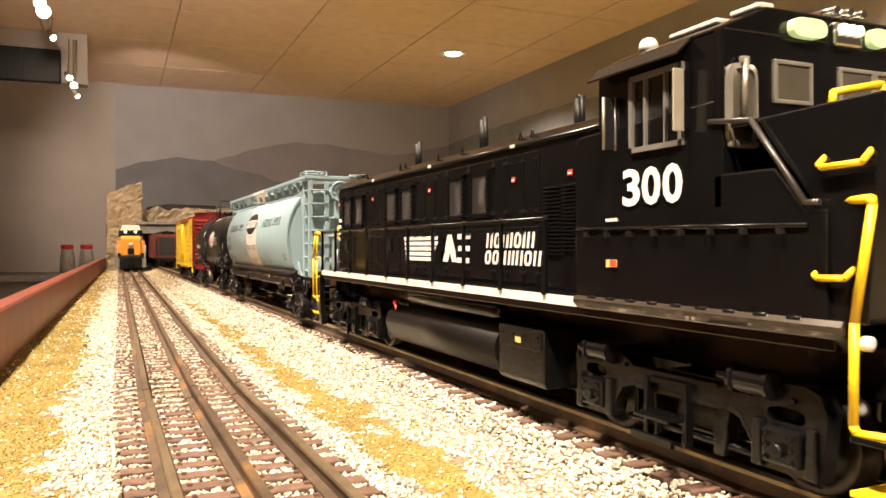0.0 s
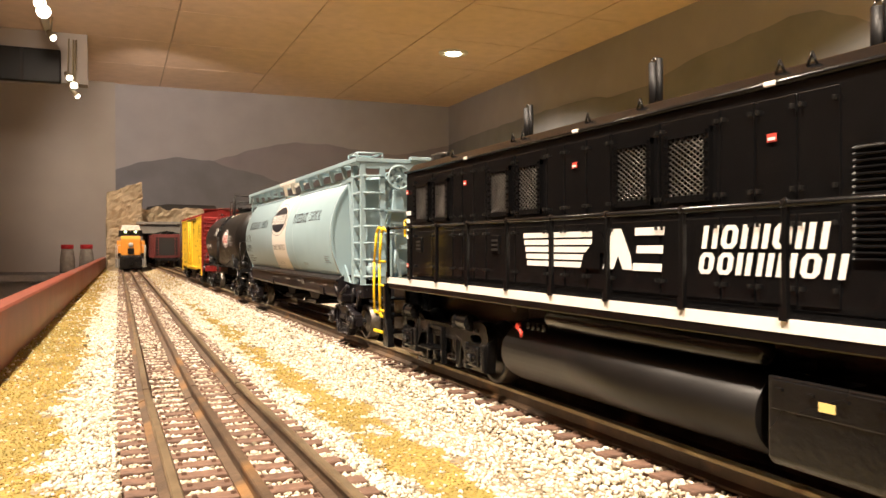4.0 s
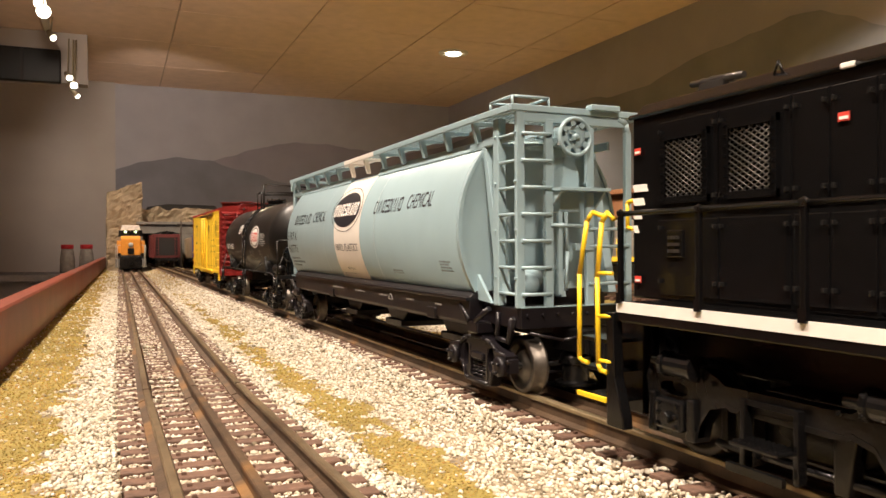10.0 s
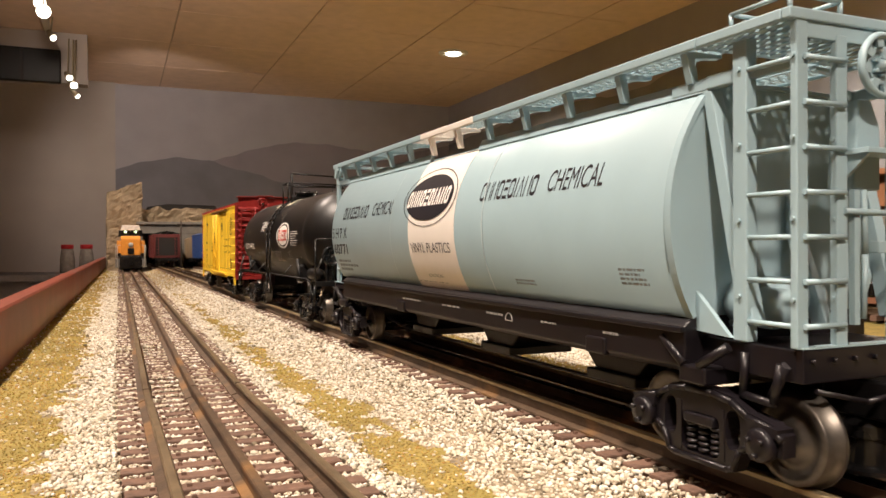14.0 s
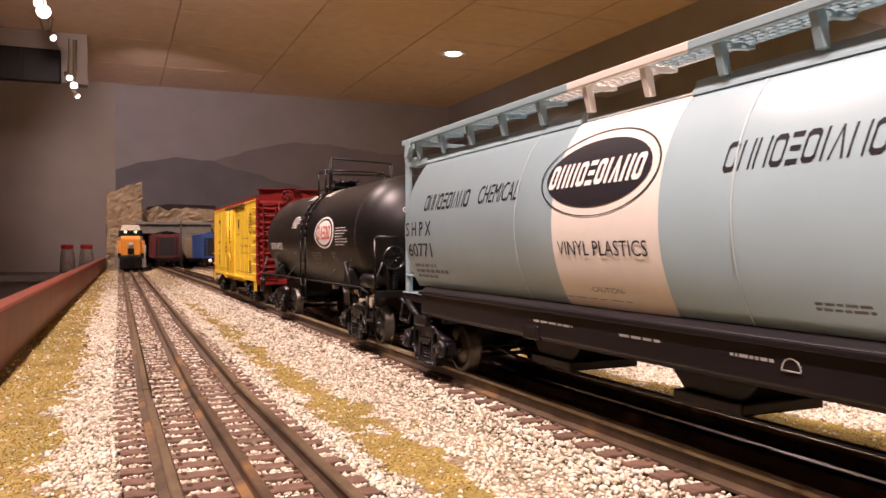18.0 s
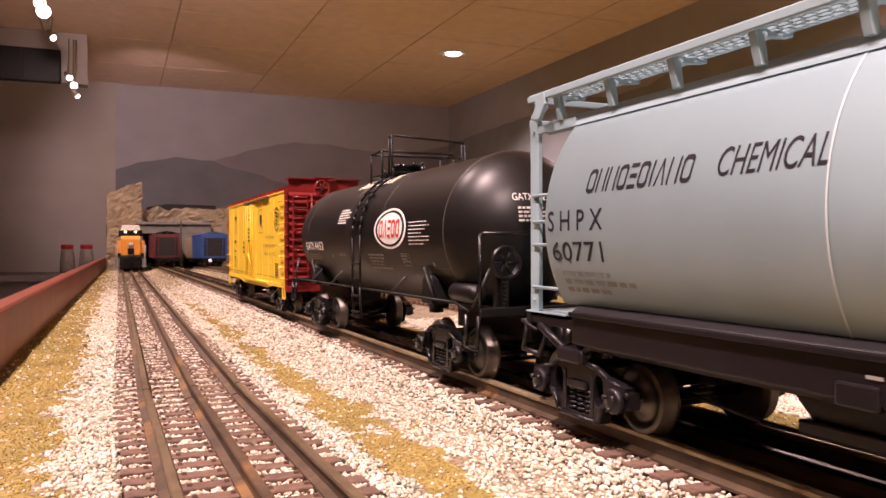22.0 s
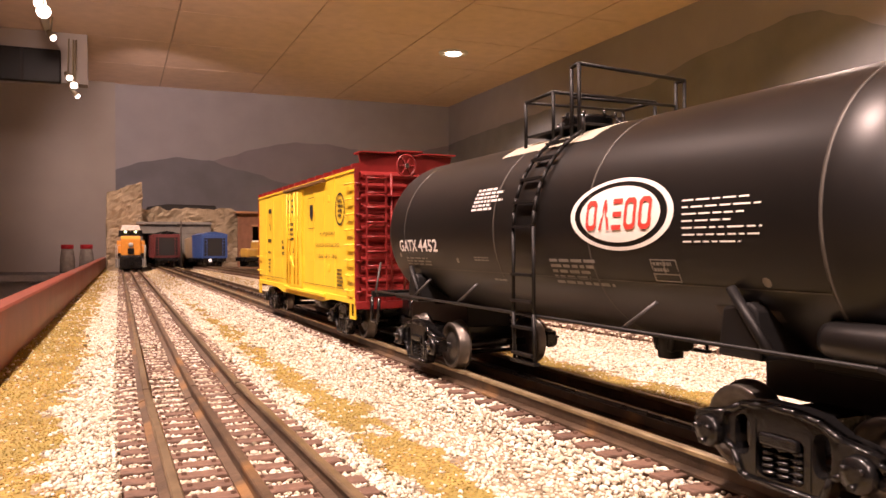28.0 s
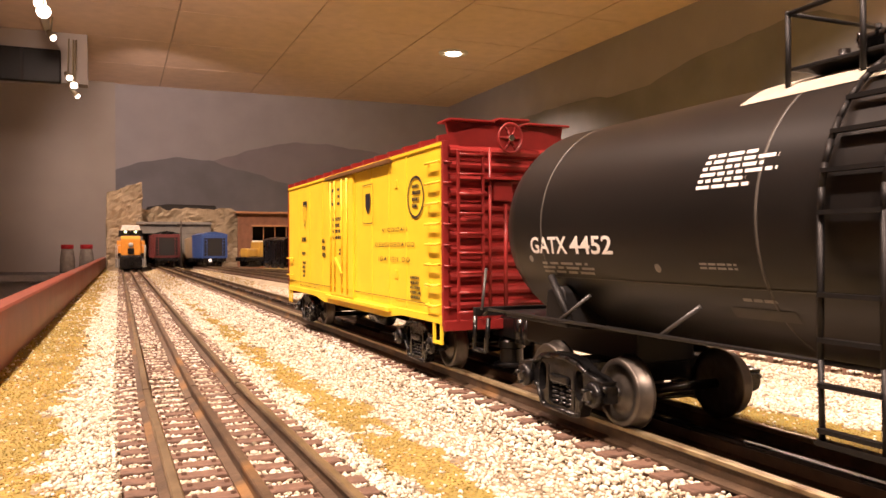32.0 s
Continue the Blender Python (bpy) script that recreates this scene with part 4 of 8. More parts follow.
        patch(bm, flat(-CW - 0.0005) if s < 0 else (lambda v, z, l=0: (CW + 0.0008, v, z)), V(0.1556), V(0.1531), 0.0448, 0.0463)
        part("plate_red", bm, RED_INK, st)
        x = s * (CW + 0.0002)
        part("nose_grab", wire(B(), [(x - s * 0.002, V(0.0963), 0.0652), (x, V(0.0963), 0.0636), (x, V(0.0957), 0.0630), (x, V(0.0880), 0.0632), (x, V(0.0874), 0.0638), (x - s * 0.002, V(0.0874), 0.0655)], 0.0006, 8), GRAB_YELLOW, car, "bright yellow grab iron")
        part("nose_grab", wire(B(), [(x - s * 0.002, V(0.0972), 0.0460), (x, V(0.0972), 0.0446), (x, V(0.0966), 0.0441), (x, V(0.0912), 0.0442), (x, V(0.0907), 0.0447), (x - s * 0.002, V(0.0907), 0.0460)], 0.0006, 8), GRAB_YELLOW, car, "bright yellow grab iron")
        part("front_grab_rail", wire(B(), [(s * (CW - 0.002), V(0.0925), 0.0572), (s * (CW - 0.0005), V(0.0868), 0.0572), (s * (CW - 0.0003), V(0.0865), 0.0562), (s * (CW - 0.0003), V(0.0898), 0.037), (s * (CW - 0.0003), V(0.0900), 0.0200), (s * (CW - 0.0003), V(0.0893), 0.0188), (s * (CW - 0.002), V(0.0845), 0.0188)], 0.0008, 8), GRAB_YELLOW, car, "bright yellow bent grab rail")
        for z in (0.0085, 0.0175):
            part("front_step", box(B(), min(s * 0.022, s * 0.034), max(s * 0.022, s * 0.034), V(0.080), V(0.0900), z, z + 0.0011, 0.0002), GRAB_YELLOW if z < 0.01 else M, car)
        part("nose_ledge", box(B(), min(s * 0.0170, s * 0.0322), max(s * 0.0170, s * 0.0322), V(0.1110), V(0.1200), 0.0728, 0.0739, 0.0002), M, car)
        part("nose_side", prism(B(), [(V(0.1115), 0.0738), (V(0.0850), 0.0745), (V(0.0880), 0.0365), (V(0.0985), 0.0365), (V(0.0985), 0.0570)], min(s * 0.0170, s * 0.0322), max(s * 0.0170, s * 0.0322), "x", 0.0004), M, car)
        part("nose_edge", wire(B(), [(s * (CW + 0.0002), V(0.1225), 0.0747), (s * (CW + 0.0002), V(0.1115), 0.0735), (s * (CW + 0.0002), V(0.0990), 0.0572), (s * (CW + 0.0002), V(0.0960), 0.0572)], 0.0006), CHROME_DARK, car)
    # cab roof and front
    part("cab_roof", prism(B(), [(-0.0333, 0.0925), (0.0333, 0.0925), (0.0333, 0.0934), (0.0215, 0.0985), (-0.0215, 0.0985), (-0.0333, 0.0934)], V(0.1188), V(0.1615), "y", 0.0005), M, car)
    part("cab_back", box(B(), -0.0325, 0.0325, V(0.1595), V(0.161), 0.0770, 0.0925), M, car)
    front = part("cab_front", box(B(), -0.0333, 0.0333, V(0.1190), V(0.1215), 0.0570, 0.0930, 0.0004), M, car)
    for w in (-0.0287, 0.0287):
        bm = B()
        loops = []
        for rx, rz in ((0.0040, 0.0081), (0.0030, 0.0071)):
            loops.append([(w + rx * math.copysign(abs(math.cos(k * math.tau / 28)) ** 0.4, math.cos(k * math.tau / 28)), 0.0779 + rz * math.copysign(abs(math.sin(k * math.tau / 28)) ** 0.35, math.sin(k * math.tau / 28))) for k in range(28)])
        rings = [[bm.verts.new((x, V(y), z)) for x, z in loop] for loop, y in ((loops[0], 0.1190), (loops[0], 0.1181), (loops[1], 0.1178), (loops[1], 0.1189))]
        for ra, rb in zip(rings, rings[1:]):
            for k in range(28):
                bm.faces.new((ra[k], ra[(k + 1) % 28], rb[(k + 1) % 28], rb[k]))
        part("front_window", bm, BRIGHT_TRIM, front, "bright rounded window frame")
        part("front_glass", box(B(), w - 0.0030, w + 0.0030, V(0.1185), V(0.1188), 0.0708, 0.0850), CEILING_PANE, front)
        bm = rod(B(), (w, V(0.1174), 0.0868), (w - 0.0006, V(0.1174), 0.0755), 0.0006, 8)
        box(bm, w - 0.0010, w + 0.0010, V(0.1172), V(0.1184), 0.0858, 0.0874, 0.0003)
        part("wiper", bm, BRIGHT_TRIM, front)
        part("window_sill", box(B(), w - 0.0036, w + 0.0036, V(0.1172), V(0.1190), 0.0692, 0.0706, 0.0005), BRIGHT_TRIM, front)
    for w in (-0.0146, 0.0040, 0.0150):
        bm = B()
        for a, b, c, d in ((-0.0056, -0.0045, 0.0790, 0.0878), (0.0045, 0.0054, 0.0790, 0.0878), (-0.0056, 0.0054, 0.0788, 0.0797), (-0.0056, 0.0054, 0.0869, 0.0878)):
            box(bm, w + a, w + b, V(0.1182), V(0.1192), c, d, 0.0002)
        part("front_window", bm, BRIGHT_TRIM, front)
        part("front_glass", box(B(), w - 0.0045, w + 0.0045, V(0.1186), V(0.1189), 0.0797, 0.0869), CEILING_PANE, front)
    for w, half in ((-0.0114, 0.0048), (0.0095, 0.0026)):
        bm = B()
        prism(bm, [(w + half * math.copysign(abs(math.cos(k * math.tau / 20)) ** 0.5, math.cos(k * math.tau / 20)), 0.0947 + 0.0020 * math.copysign(abs(math.sin(k * math.tau / 20)) ** 0.8, math.sin(k * math.tau / 20))) for k in range(20)], V(0.1170), V(0.1192), "y")
        part("number_board", bm, BOARD_GLOW, front, "lit oval number board")
    part("headlight_housing", box(B(), -0.0034, 0.0048, V(0.1176), V(0.1192), 0.0920, 0.0972, 0.0006), CHROME, front)
    for w in (-0.0016, 0.0008, 0.0032):
        part("headlight", lathe(B(), [(V(0.1165), 0.0008), (V(0.1168), 0.0012), (V(0.1195), 0.0012)], (w, 0, 0.0955), "y", 16), HEAD_GLOW, front, "lit twin headlight")
    part("nose", prism(B(), [(V(0.0925), 0.0365), (V(0.121), 0.0365), (V(0.121), 0.0735), (V(0.1120), 0.0730), (V(0.0930), 0.0690)], -0.0175, 0.0175, "x", 0.0008), M, car)
    part("nose_rail", wire(B(), [(-0.0295, V(0.097), 0.0740), (-0.0290, V(0.097), 0.0764), (-0.0170, V(0.097), 0.0788), (-0.0165, V(0.097), 0.0760)], 0.0007, 8), GRAB_YELLOW, car, "bright yellow rail on the nose")
    for s in (-1, 1):
        part("step_light", lathe(B(), [(V(0.0875), 0.0006), (V(0.0878), 0.0013), (V(0.0892), 0.0013)], (s * 0.0316, 0, 0.0336), "y", 12), LAMP_TRIM, car, "small white step lamp")
    bm = B()
    for w in (-0.003, 0.001, 0.005):
        rod(bm, (w, V(0.1175), 0.0995), (w, V(0.126), 0.1005), 0.0009, 10, 0.0004)
    box(bm, -0.005, 0.007, V(0.120), V(0.123), 0.0985, 0.0997)
    part("horn", bm, CHROME, car, "bright triple air horn")
    part("beacon", lathe(B(), [(0.0978, 0.0024), (0.0990, 0.0024), (0.1000, 0.0022), (0.1008, 0.0016), (0.1012, 0.0006)], (-0.0215, V(0.1565), 0), "z", 18), LAMP_TRIM, car, "white domed roof beacon")
    for u0, u1 in ((0.1190, 0.1272), (0.1310, 0.1465)):
        part("roof_vent", box(B(), -0.0235, -0.0195, V(u0), V(u1), 0.0982, 0.0993, 0.0003), LAMP_TRIM, car)
    for u0, top in ((0.3630, 0.1010), (0.2903, 0.1022), (0.2195, 0.0985)):
        for d, r, low in ((0.0006, 0.0015, 0.0), (-0.0020, 0.0009, -0.0008)):
            st = part("exhaust_pipe", rod(B(), (0.0, V(u0 + d), 0.0860), (0.0, V(u0 + d), top - low), r, 16), UNDER_BLACK, car)
            if low == 0.0:
                part("rain_cap", wire(B(), [(0.0, V(u0) - 0.0008, top - 0.0001), (0.0, V(u0), top + 0.0014), (0.0, V(u0) + 0.0012, top + 0.0013), (0.0, V(u0) + 0.0018, top - 0.0001)], 0.0003), CHROME_DARK, st)
    for k, u0 in enumerate((0.395, 0.345, 0.338, 0.30, 0.276, 0.23, 0.222)):
        part("lift_eye", wire(B(), [(-0.0165, V(u0) - 0.0012, 0.0855), (-0.0165, V(u0), 0.0882), (-0.0165, V(u0) + 0.0012, 0.0855)], 0.0003), M, car)
    bm = B()
    for k in range(3):
        rod(bm, (-0.0125, V(0.4155 - 0.0035 * k), 0.0885), (-0.0125, V(0.4255 - 0.0035 * k), 0.0893), 0.0008, 10)
    box(bm, -0.0135, -0.0115, V(0.414), V(0.422), 0.0866, 0.0885)
    part("roof_horn", bm, CHROME_DARK, car)
    # lettering: company mark and name as plain shapes
    S = flat(-HW - 0.0005)
    for k in range(5):
        bm = B()
        patch(bm, S, V(0.3300) + 0.0006 * k, V(0.2935), 0.0434 + 0.0022 * k, 0.0434 + 0.0022 * k + 0.0016, 1, 4)
        part("mark_stripe", bm, WHITE_INK, car)
    SL = flat(-HW - 0.0008)
    bm = B()
    bm.faces.new([bm.verts.new(S(V(a), z)) for a, z in ((0.2885, 0.0434), (0.2840, 0.0542), (0.2800, 0.0542), (0.2760, 0.0470), (0.2755, 0.0434), (0.2795, 0.0434), (0.2815, 0.0470), (0.2835, 0.0434))])
    part("mark_letter", bm, WHITE_INK, car, "white slanted block of the company mark")
    bm = B()
    g = [(0.2990, 0.0432), (0.2975, 0.0470), (0.2935, 0.0500), (0.2915, 0.0535), (0.2883, 0.0530), (0.2862, 0.0492), (0.2858, 0.0470), (0.2875, 0.0476), (0.2892, 0.0478), (0.2895, 0.0432)]
    bm.faces.new([bm.verts.new(SL(V(a), z)) for a, z in g])
    part("mark_figure", bm, M, car, "black animal-head shape on the mark")
    bars("mark_letter", car, WHITE_INK, S, "e", V(0.2762), V(0.2618), 0.0432, 0.0543, -0.0012, "", 0.30)
    bars("company_name", car, WHITE_INK, S, "hohioih", V(0.2500), V(0.2150), 0.0490, 0.0542, -0.001, "white company name as plain blocks", 0.34)
    bars("company_name", car, WHITE_INK, S, "ooihihoh", V(0.2512), V(0.2110), 0.0432, 0.0481, -0.001, "white company name as plain blocks", 0.34)
    # trucks
    big = wheel_mesh(0.0105, LOCO_STEEL)
    for u0 in (0.1405, 0.3845):
        v, half, w = V(u0), 0.0310, 0.0250
        tr = part("truck", box(B(), -0.02, 0.02, v - 0.012, v + 0.012, 0.008, 0.020, 0.001), FRAME_BLACK, car, "black cast locomotive truck")
        for d in (-half, half):
            axle(car, v + d, 0.0105, big)
        for s in (-1, 1):
            x0, x1 = s * w - 0.0018, s * w + 0.0018
            shape = [(-half - 0.0095, 0.0190), (-half - 0.0080, 0.0222), (-half - 0.0050, 0.0234), (-half + 0.0090, 0.0234), (-half + 0.0140, 0.0215), (-0.0150, 0.0203), (0.0150, 0.0203), (half - 0.0140, 0.0215), (half - 0.0090, 0.0234), (half + 0.0050, 0.0234), (half + 0.0080, 0.0222), (half + 0.0095, 0.0190),
                     (half + 0.0078, 0.0062), (half - 0.0074, 0.0062), (half - 0.0086, 0.0105), (half - 0.0115, 0.0145), (half - 0.0160, 0.0158), (0.0135, 0.0152), (-0.0135, 0.0152), (-half + 0.0160, 0.0158), (-half + 0.0115, 0.0145), (-half + 0.0086, 0.0105), (-half + 0.0074, 0.0062), (-half - 0.0078, 0.0062)]
            bm = plate(B(), [[(v + a, z) for a, z in shape], oval(v - half, 0.0172, 0.0046, 0.0016), oval(v + half, 0.0172, 0.0046, 0.0016)], x0, x1)
            out = s * (w + 0.0020)
            for k in list(range(11)) + list(range(13, 22)):
                (a, za), (b, zb) = shape[k], shape[k + 1]
                d = -0.0011 if k < 12 else 0.0011
                prism(bm, [(v + a, za), (v + b, zb), (v + b, zb + d), (v + a, za + d)], min(out, s * w), max(out, s * w), "x")
            for t in (-1, 1):
                c = v + t * half
                for d in (-0.0064, 0.0064):
                    prism(bm, [(c + d - 0.0014, 0.0064), (c + d + 0.0014, 0.0064), (c + d + 0.0010, 0.0158), (c + d - 0.0010, 0.0158)], min(x0, s * (w + 0.0030)), max(x1, s * (w + 0.0030)), "x", 0.0004)
                prism(bm, [(c - t * 0.0215, 0.0160), (c - t * 0.0165, 0.0160), (c - t * 0.0185, 0.0045), (c - t * 0.0215, 0.0045)][::t], x0 - s * 0.002, x1 - s * 0.002, "x", 0.0004)
            part("side_frame", bm, FRAME_BLACK, tr)
            for t in (-1, 1):
                c = v + half - 0.0025 if t > 0 else v - half + 0.0080
                bm = B()
                lathe(bm, [(c - 0.0062, 0.0006), (c - 0.0060, 0.0030), (c - 0.0050, 0.0030), (c - 0.0049, 0.0026), (c + 0.0030, 0.0026), (c + 0.0031, 0.0030), (c + 0.0042, 0.0030), (c + 0.0043, 0.0014), (c + 0.0085, 0.0012), (c + 0.0086, 0.0004)], (s * (w + 0.0025), 0, 0.0228), "y", 18, False)
                for k in range(4):
                    rod(bm, (s * (w + 0.0045), c + 0.0036, 0.0212 + 0.0010 * k), (s * (w + 0.0054), c + 0.0036, 0.0212 + 0.0010 * k), 0.0004, 6)
                box(bm, s * (w + 0.0012) - 0.0012, s * (w + 0.0012) + 0.0012, c - 0.0050, c + 0.0040, 0.0198, 0.0218)
                part("brake_cylinder", bm, M, tr, "shiny black brake cylinder")
                bm = B()
                for k in range(5):
                    rod(bm, (s * (w + 0.0015), c - 0.010 + 0.005 * k, 0.0202), (s * (w + 0.0028), c - 0.010 + 0.005 * k, 0.0202), 0.0006, 8)
                part("frame_bolts", bm, M, tr)
                c = v + t * half
                bm = box(B(), s * (w + 0.0026) - 0.0012, s * (w + 0.0026) + 0.0012, c - 0.0044, c + 0.0044, 0.0078, 0.0150, 0.0008)
                for a in (-1, 1):
                    for b in (0, 1, 2):
                        bmesh.ops.create_icosphere(bm, subdivisions=1, radius=0.0007, matrix=Matrix.Translation((s * (w + 0.0040), c + a * 0.0030, 0.0090 + 0.0024 * b)))
                rod(bm, (s * (w + 0.0035), c, 0.0108), (s * (w + 0.0050), c, 0.0108), 0.0014, 12)
                part("journal_box", bm, M, tr)
            step = part("truck_step", box(B(), s * (w + 0.0045) - 0.0032, s * (w + 0.0045) + 0.0032, v - 0.0040, v + 0.0080, 0.0104, 0.0112, 0.0002), M, tr, "black diamond-plate step")
            bm = B()
            for i in range(5):
                for j in range(9):
                    box(bm, s * (w + 0.002) + s * i * 0.0012 - 0.0002, s * (w + 0.002) + s * i * 0.0012 + 0.0002, v - 0.0035 + j * 0.0013, v - 0.0029 + j * 0.0013, 0.0112, 0.0116)
            part("tread", bm, M, step)
            bm = B()
            for t in (-1, 1):
                box(bm, s * (w + 0.0025) - 0.0012, s * (w + 0.0025) + 0.0012, v + 0.0020 + t * 0.0066 - 0.0006, v + 0.0020 + t * 0.0066 + 0.0006, 0.0050, 0.0190, 0.0002)
            box(bm, s * (w + 0.007) - 0.0006, s * (w + 0.007) + 0.0006, v - 0.0050, v + 0.0090, 0.0052, 0.0068)
            box(bm, s * (w + 0.0025) - 0.0006, s * (w + 0.0025) + 0.0006, v - 0.0050, v + 0.0090, 0.0178, 0.0190)
            part("step_hanger", bm, M, step)
            # brake rigging between the wheels: hangers, shoes, pull rods
            for t in (-1, 1):
                c = v + t * (half - 0.0125)
                bm = wire(B(), [(s * (w - 0.0035), c, 0.0200), (s * (w - 0.0030), c + t * 0.0012, 0.0120), (s * (w - 0.0030), c + t * 0.0008, 0.0060)], 0.0010, 8)
                prism(bm, [(c, 0.0050), (c + t * 0.0022, 0.0055), (c + t * 0.0016, 0.0105), (c + t * 0.0020, 0.0150), (c, 0.0150)][::t], min(s * (w - 0.0050), s * (w - 0.0020)), max(s * (w - 0.0050), s * (w - 0.0020)), "x", 0.0003)
                part("brake_shoe", bm, FRAME_BLACK, tr)
            part("pull_rod", rod(B(), (s * (w - 0.002), v - half + 0.010, 0.0068), (s * (w - 0.002), v + half - 0.010, 0.0068), 0.0009, 8), FRAME_BLACK, tr)
            part("spring_pack", box(B(), min(s * (w - 0.0080), s * (w - 0.0040)), max(s * (w - 0.0080), s * (w - 0.0040)), v - 0.0095, v + 0.0095, 0.0070, 0.0150, 0.0008), FRAME_BLACK, tr)
    coupler(car, V(0.442), 1, FRAME_BLACK)
    coupler(car, V(0.086), -1, FRAME_BLACK)
    part("pilot", box(B(), -0.030, 0.030, V(0.084), V(0.0865), 0.006, 0.0365, 0.0005), M, car)
    part("rear_pilot", box(B(), -0.024, 0.024, V(0.4385), V(0.4405), 0.008, 0.0315, 0.0005), M, car)
    return car


BRIGHT_TRIM = mat("bright_silver_trim", (0.38, 0.36, 0.31), 0.28, 0.5, var=0.1)
CHROME_DARK = mat("dark_wire", (0.11, 0.102, 0.095), 0.4, 0.8, var=0.2)
# hinge black lightened so the spots' glints are in its colour
HINGE_GLINT = mat("glinting_black_hinge", (0.016, 0.015, 0.014), 0.22, 0.0, var=0.2)
SILL_GLOSS = mat("polished_black_sill", (0.065, 0.055, 0.043), 0.18, 0.45, var=0.15, coat=1.0, spec=1.0)
# opaque cab pane; its brown paints in the ceiling's light on the glass
CEILING_PANE = mat("ceiling_tinted_pane", (0.13, 0.115, 0.085), 0.16, 0.2, var=0.15, scale=90, spec=1.0)
SHIELD_CREAM = mat("cream_wind_shield", (0.36, 0.33, 0.26), 0.3, var=0.08)
SMOKED_GLASS = mat("smoked_glass", (0.02, 0.02, 0.02), 0.06, var=0.1)
PALE_PLATE = mat("pale_plate", (0.72, 0.55, 0.20), 0.45, var=0.1)
BOARD_GLOW = mat("number_board_glow", (0.75, 0.9, 0.4), 0.5, glow=0.42, glow_hue=(0.80, 1.0, 0.42))
HEAD_GLOW = mat("headlight_glow", (1, 0.98, 0.9), 0.4, glow=1.0)
loco = make_loco()


# ---- the pale blue covered hopper ----
HOPPER_MID = 0.6400


def make_hopper():
    car = thing("covered_hopper", "pale blue covered hopper car with a cream band and round sides", "hopper car", "train on the near track", (TRACK_X, HOPPER_MID, 0))

    def V(u):
        return u - 0.612

    ZC, R, HW = 0.056, 0.0430, 0.0326
    M, D = HOPPER_BLUE, HOPPER_DARK

    def half_at(z):
        return HW - (R - math.sqrt(max(0.0, R * R - (z - ZC) ** 2)))

    def surf(v, z, lift=0.0):
        return (-half_at(z) - 0.00012 - lift, v, z)

    def on_band(v, z, lift=0.0):
        return surf(v, z, 0.0003)

    zs = [0.0335 + (0.0838 - 0.0335) * k / 20 for k in range(21)]
    prof = [(-half_at(z), z) for z in zs] + [(-0.015, 0.0862), (0.0, 0.0868), (0.015, 0.0862)] + [(half_at(z), z) for z in reversed(zs)]
    V0, V1 = V(0.4988), V(0.7545)
    bm = prism(B(), prof, V0, V1)
    for f in bm.faces:
        f.smooth = len(f.verts) == 4
    shell = part("shell", bm, M, car)
    # rim of the near end and the set-back end sheet with its stiffeners
    bm = B()
    a, b = V0 - 0.0008, V0 + 0.0012
    out = [(x * 1.006, z) for x, z in prof]
    ring = [[bm.verts.new((x, a, z)) for x, z in out], [bm.verts.new((x, b, z)) for x, z in out], [bm.verts.new((x * 0.97, a, ZC + (z - ZC) * 0.97)) for x, z in prof], [bm.verts.new((x * 0.97, V0 + 0.0005, ZC + (z - ZC) * 0.97)) for x, z in prof]]
    n = len(prof)
    for r0, r1 in ((ring[1], ring[0]), (ring[0], ring[2]), (ring[2], ring[3])):
        for k in range(n - 1):
            bm.faces.new((r0[k], r0[k + 1], r1[k + 1], r1[k])).smooth = False
    part("end_rim", bm, M, shell)
    # cream band with its border, and the seams
    bm = B()
    for a, b in zip(zs, zs[1:]):
        patch(bm, surf, V(0.6054), V(0.6478), a, b, 1, 1, 0, 0.00003)
    patch(bm, lambda v, z, l=0: (-0.0223 + (z - 0.0838) * 3.0, v, z + 0.0002), V(0.6054), V(0.6478), 0.0838, 0.0862)
    bmesh.ops.remove_doubles(bm, verts=bm.verts, dist=1e-6)
    part("cream_band", bm, BAND_WHITE, shell, "broad cream band round the car")
    for u in (0.5847, 0.6675):
        bm = B()
        for a, b in zip(zs, zs[1:]):
            patch(bm, surf, V(u) - 0.00022, V(u) + 0.00022, a, b, 1, 1, 0, 0.0001)
        part("weld_seam", bm, SEAM_PALE, shell)
    # the oval mark: plain shapes
    mk = part("oval_mark", ellipse_on(B(), surf, V(0.6306), 0.0684, 0.0243, 0.0112, 0.975, 0.0002), DARK_INK, car, "black oval company mark with a white bar")
    part("oval_field", ellipse_on(B(), surf, V(0.6306), 0.0684, 0.0214, 0.0088, 0.0, 0.0002), DARK_INK, mk)
    bars("oval_name", mk, WHITE_INK, lambda v, z, l=0: surf(v, z, 0.0004), "ohhoeoivho", V(0.6502), V(0.6112), 0.0652, 0.0716, -0.0012, bold=0.34)
    for v0, v1, up in ((0.5879, 0.5535, 0.0012), (0.7366, 0.6993, 0.0)):
        bars("company_name", shell, DARK_INK, surf, "ohhoeoivho", V(v0), V(v1), 0.0632 + up, 0.0692 + up, -0.0009, "dark company name as plain blocks")
    for v0, v1, up in ((0.5479, 0.5228, 0.0012), (0.6927, 0.6674, 0.0)):
        lettering("lettering", "CHEMICAL", shell, DARK_INK, surf, V(v0), V(v1), 0.0636 + up, 0.0696 + up, 0.0009, "dark word CHEMICAL")
    lettering("lettering", "VINYL PLASTICS", shell, DARK_INK, on_band, V(0.6452), V(0.6094), 0.0472, 0.0510, 0, "dark words VINYL PLASTICS")
    lettering("lettering", "S H P X", shell, DARK_INK, surf, V(0.7530), V(0.7290), 0.0537, 0.0592, 0, "dark letters SHPX")
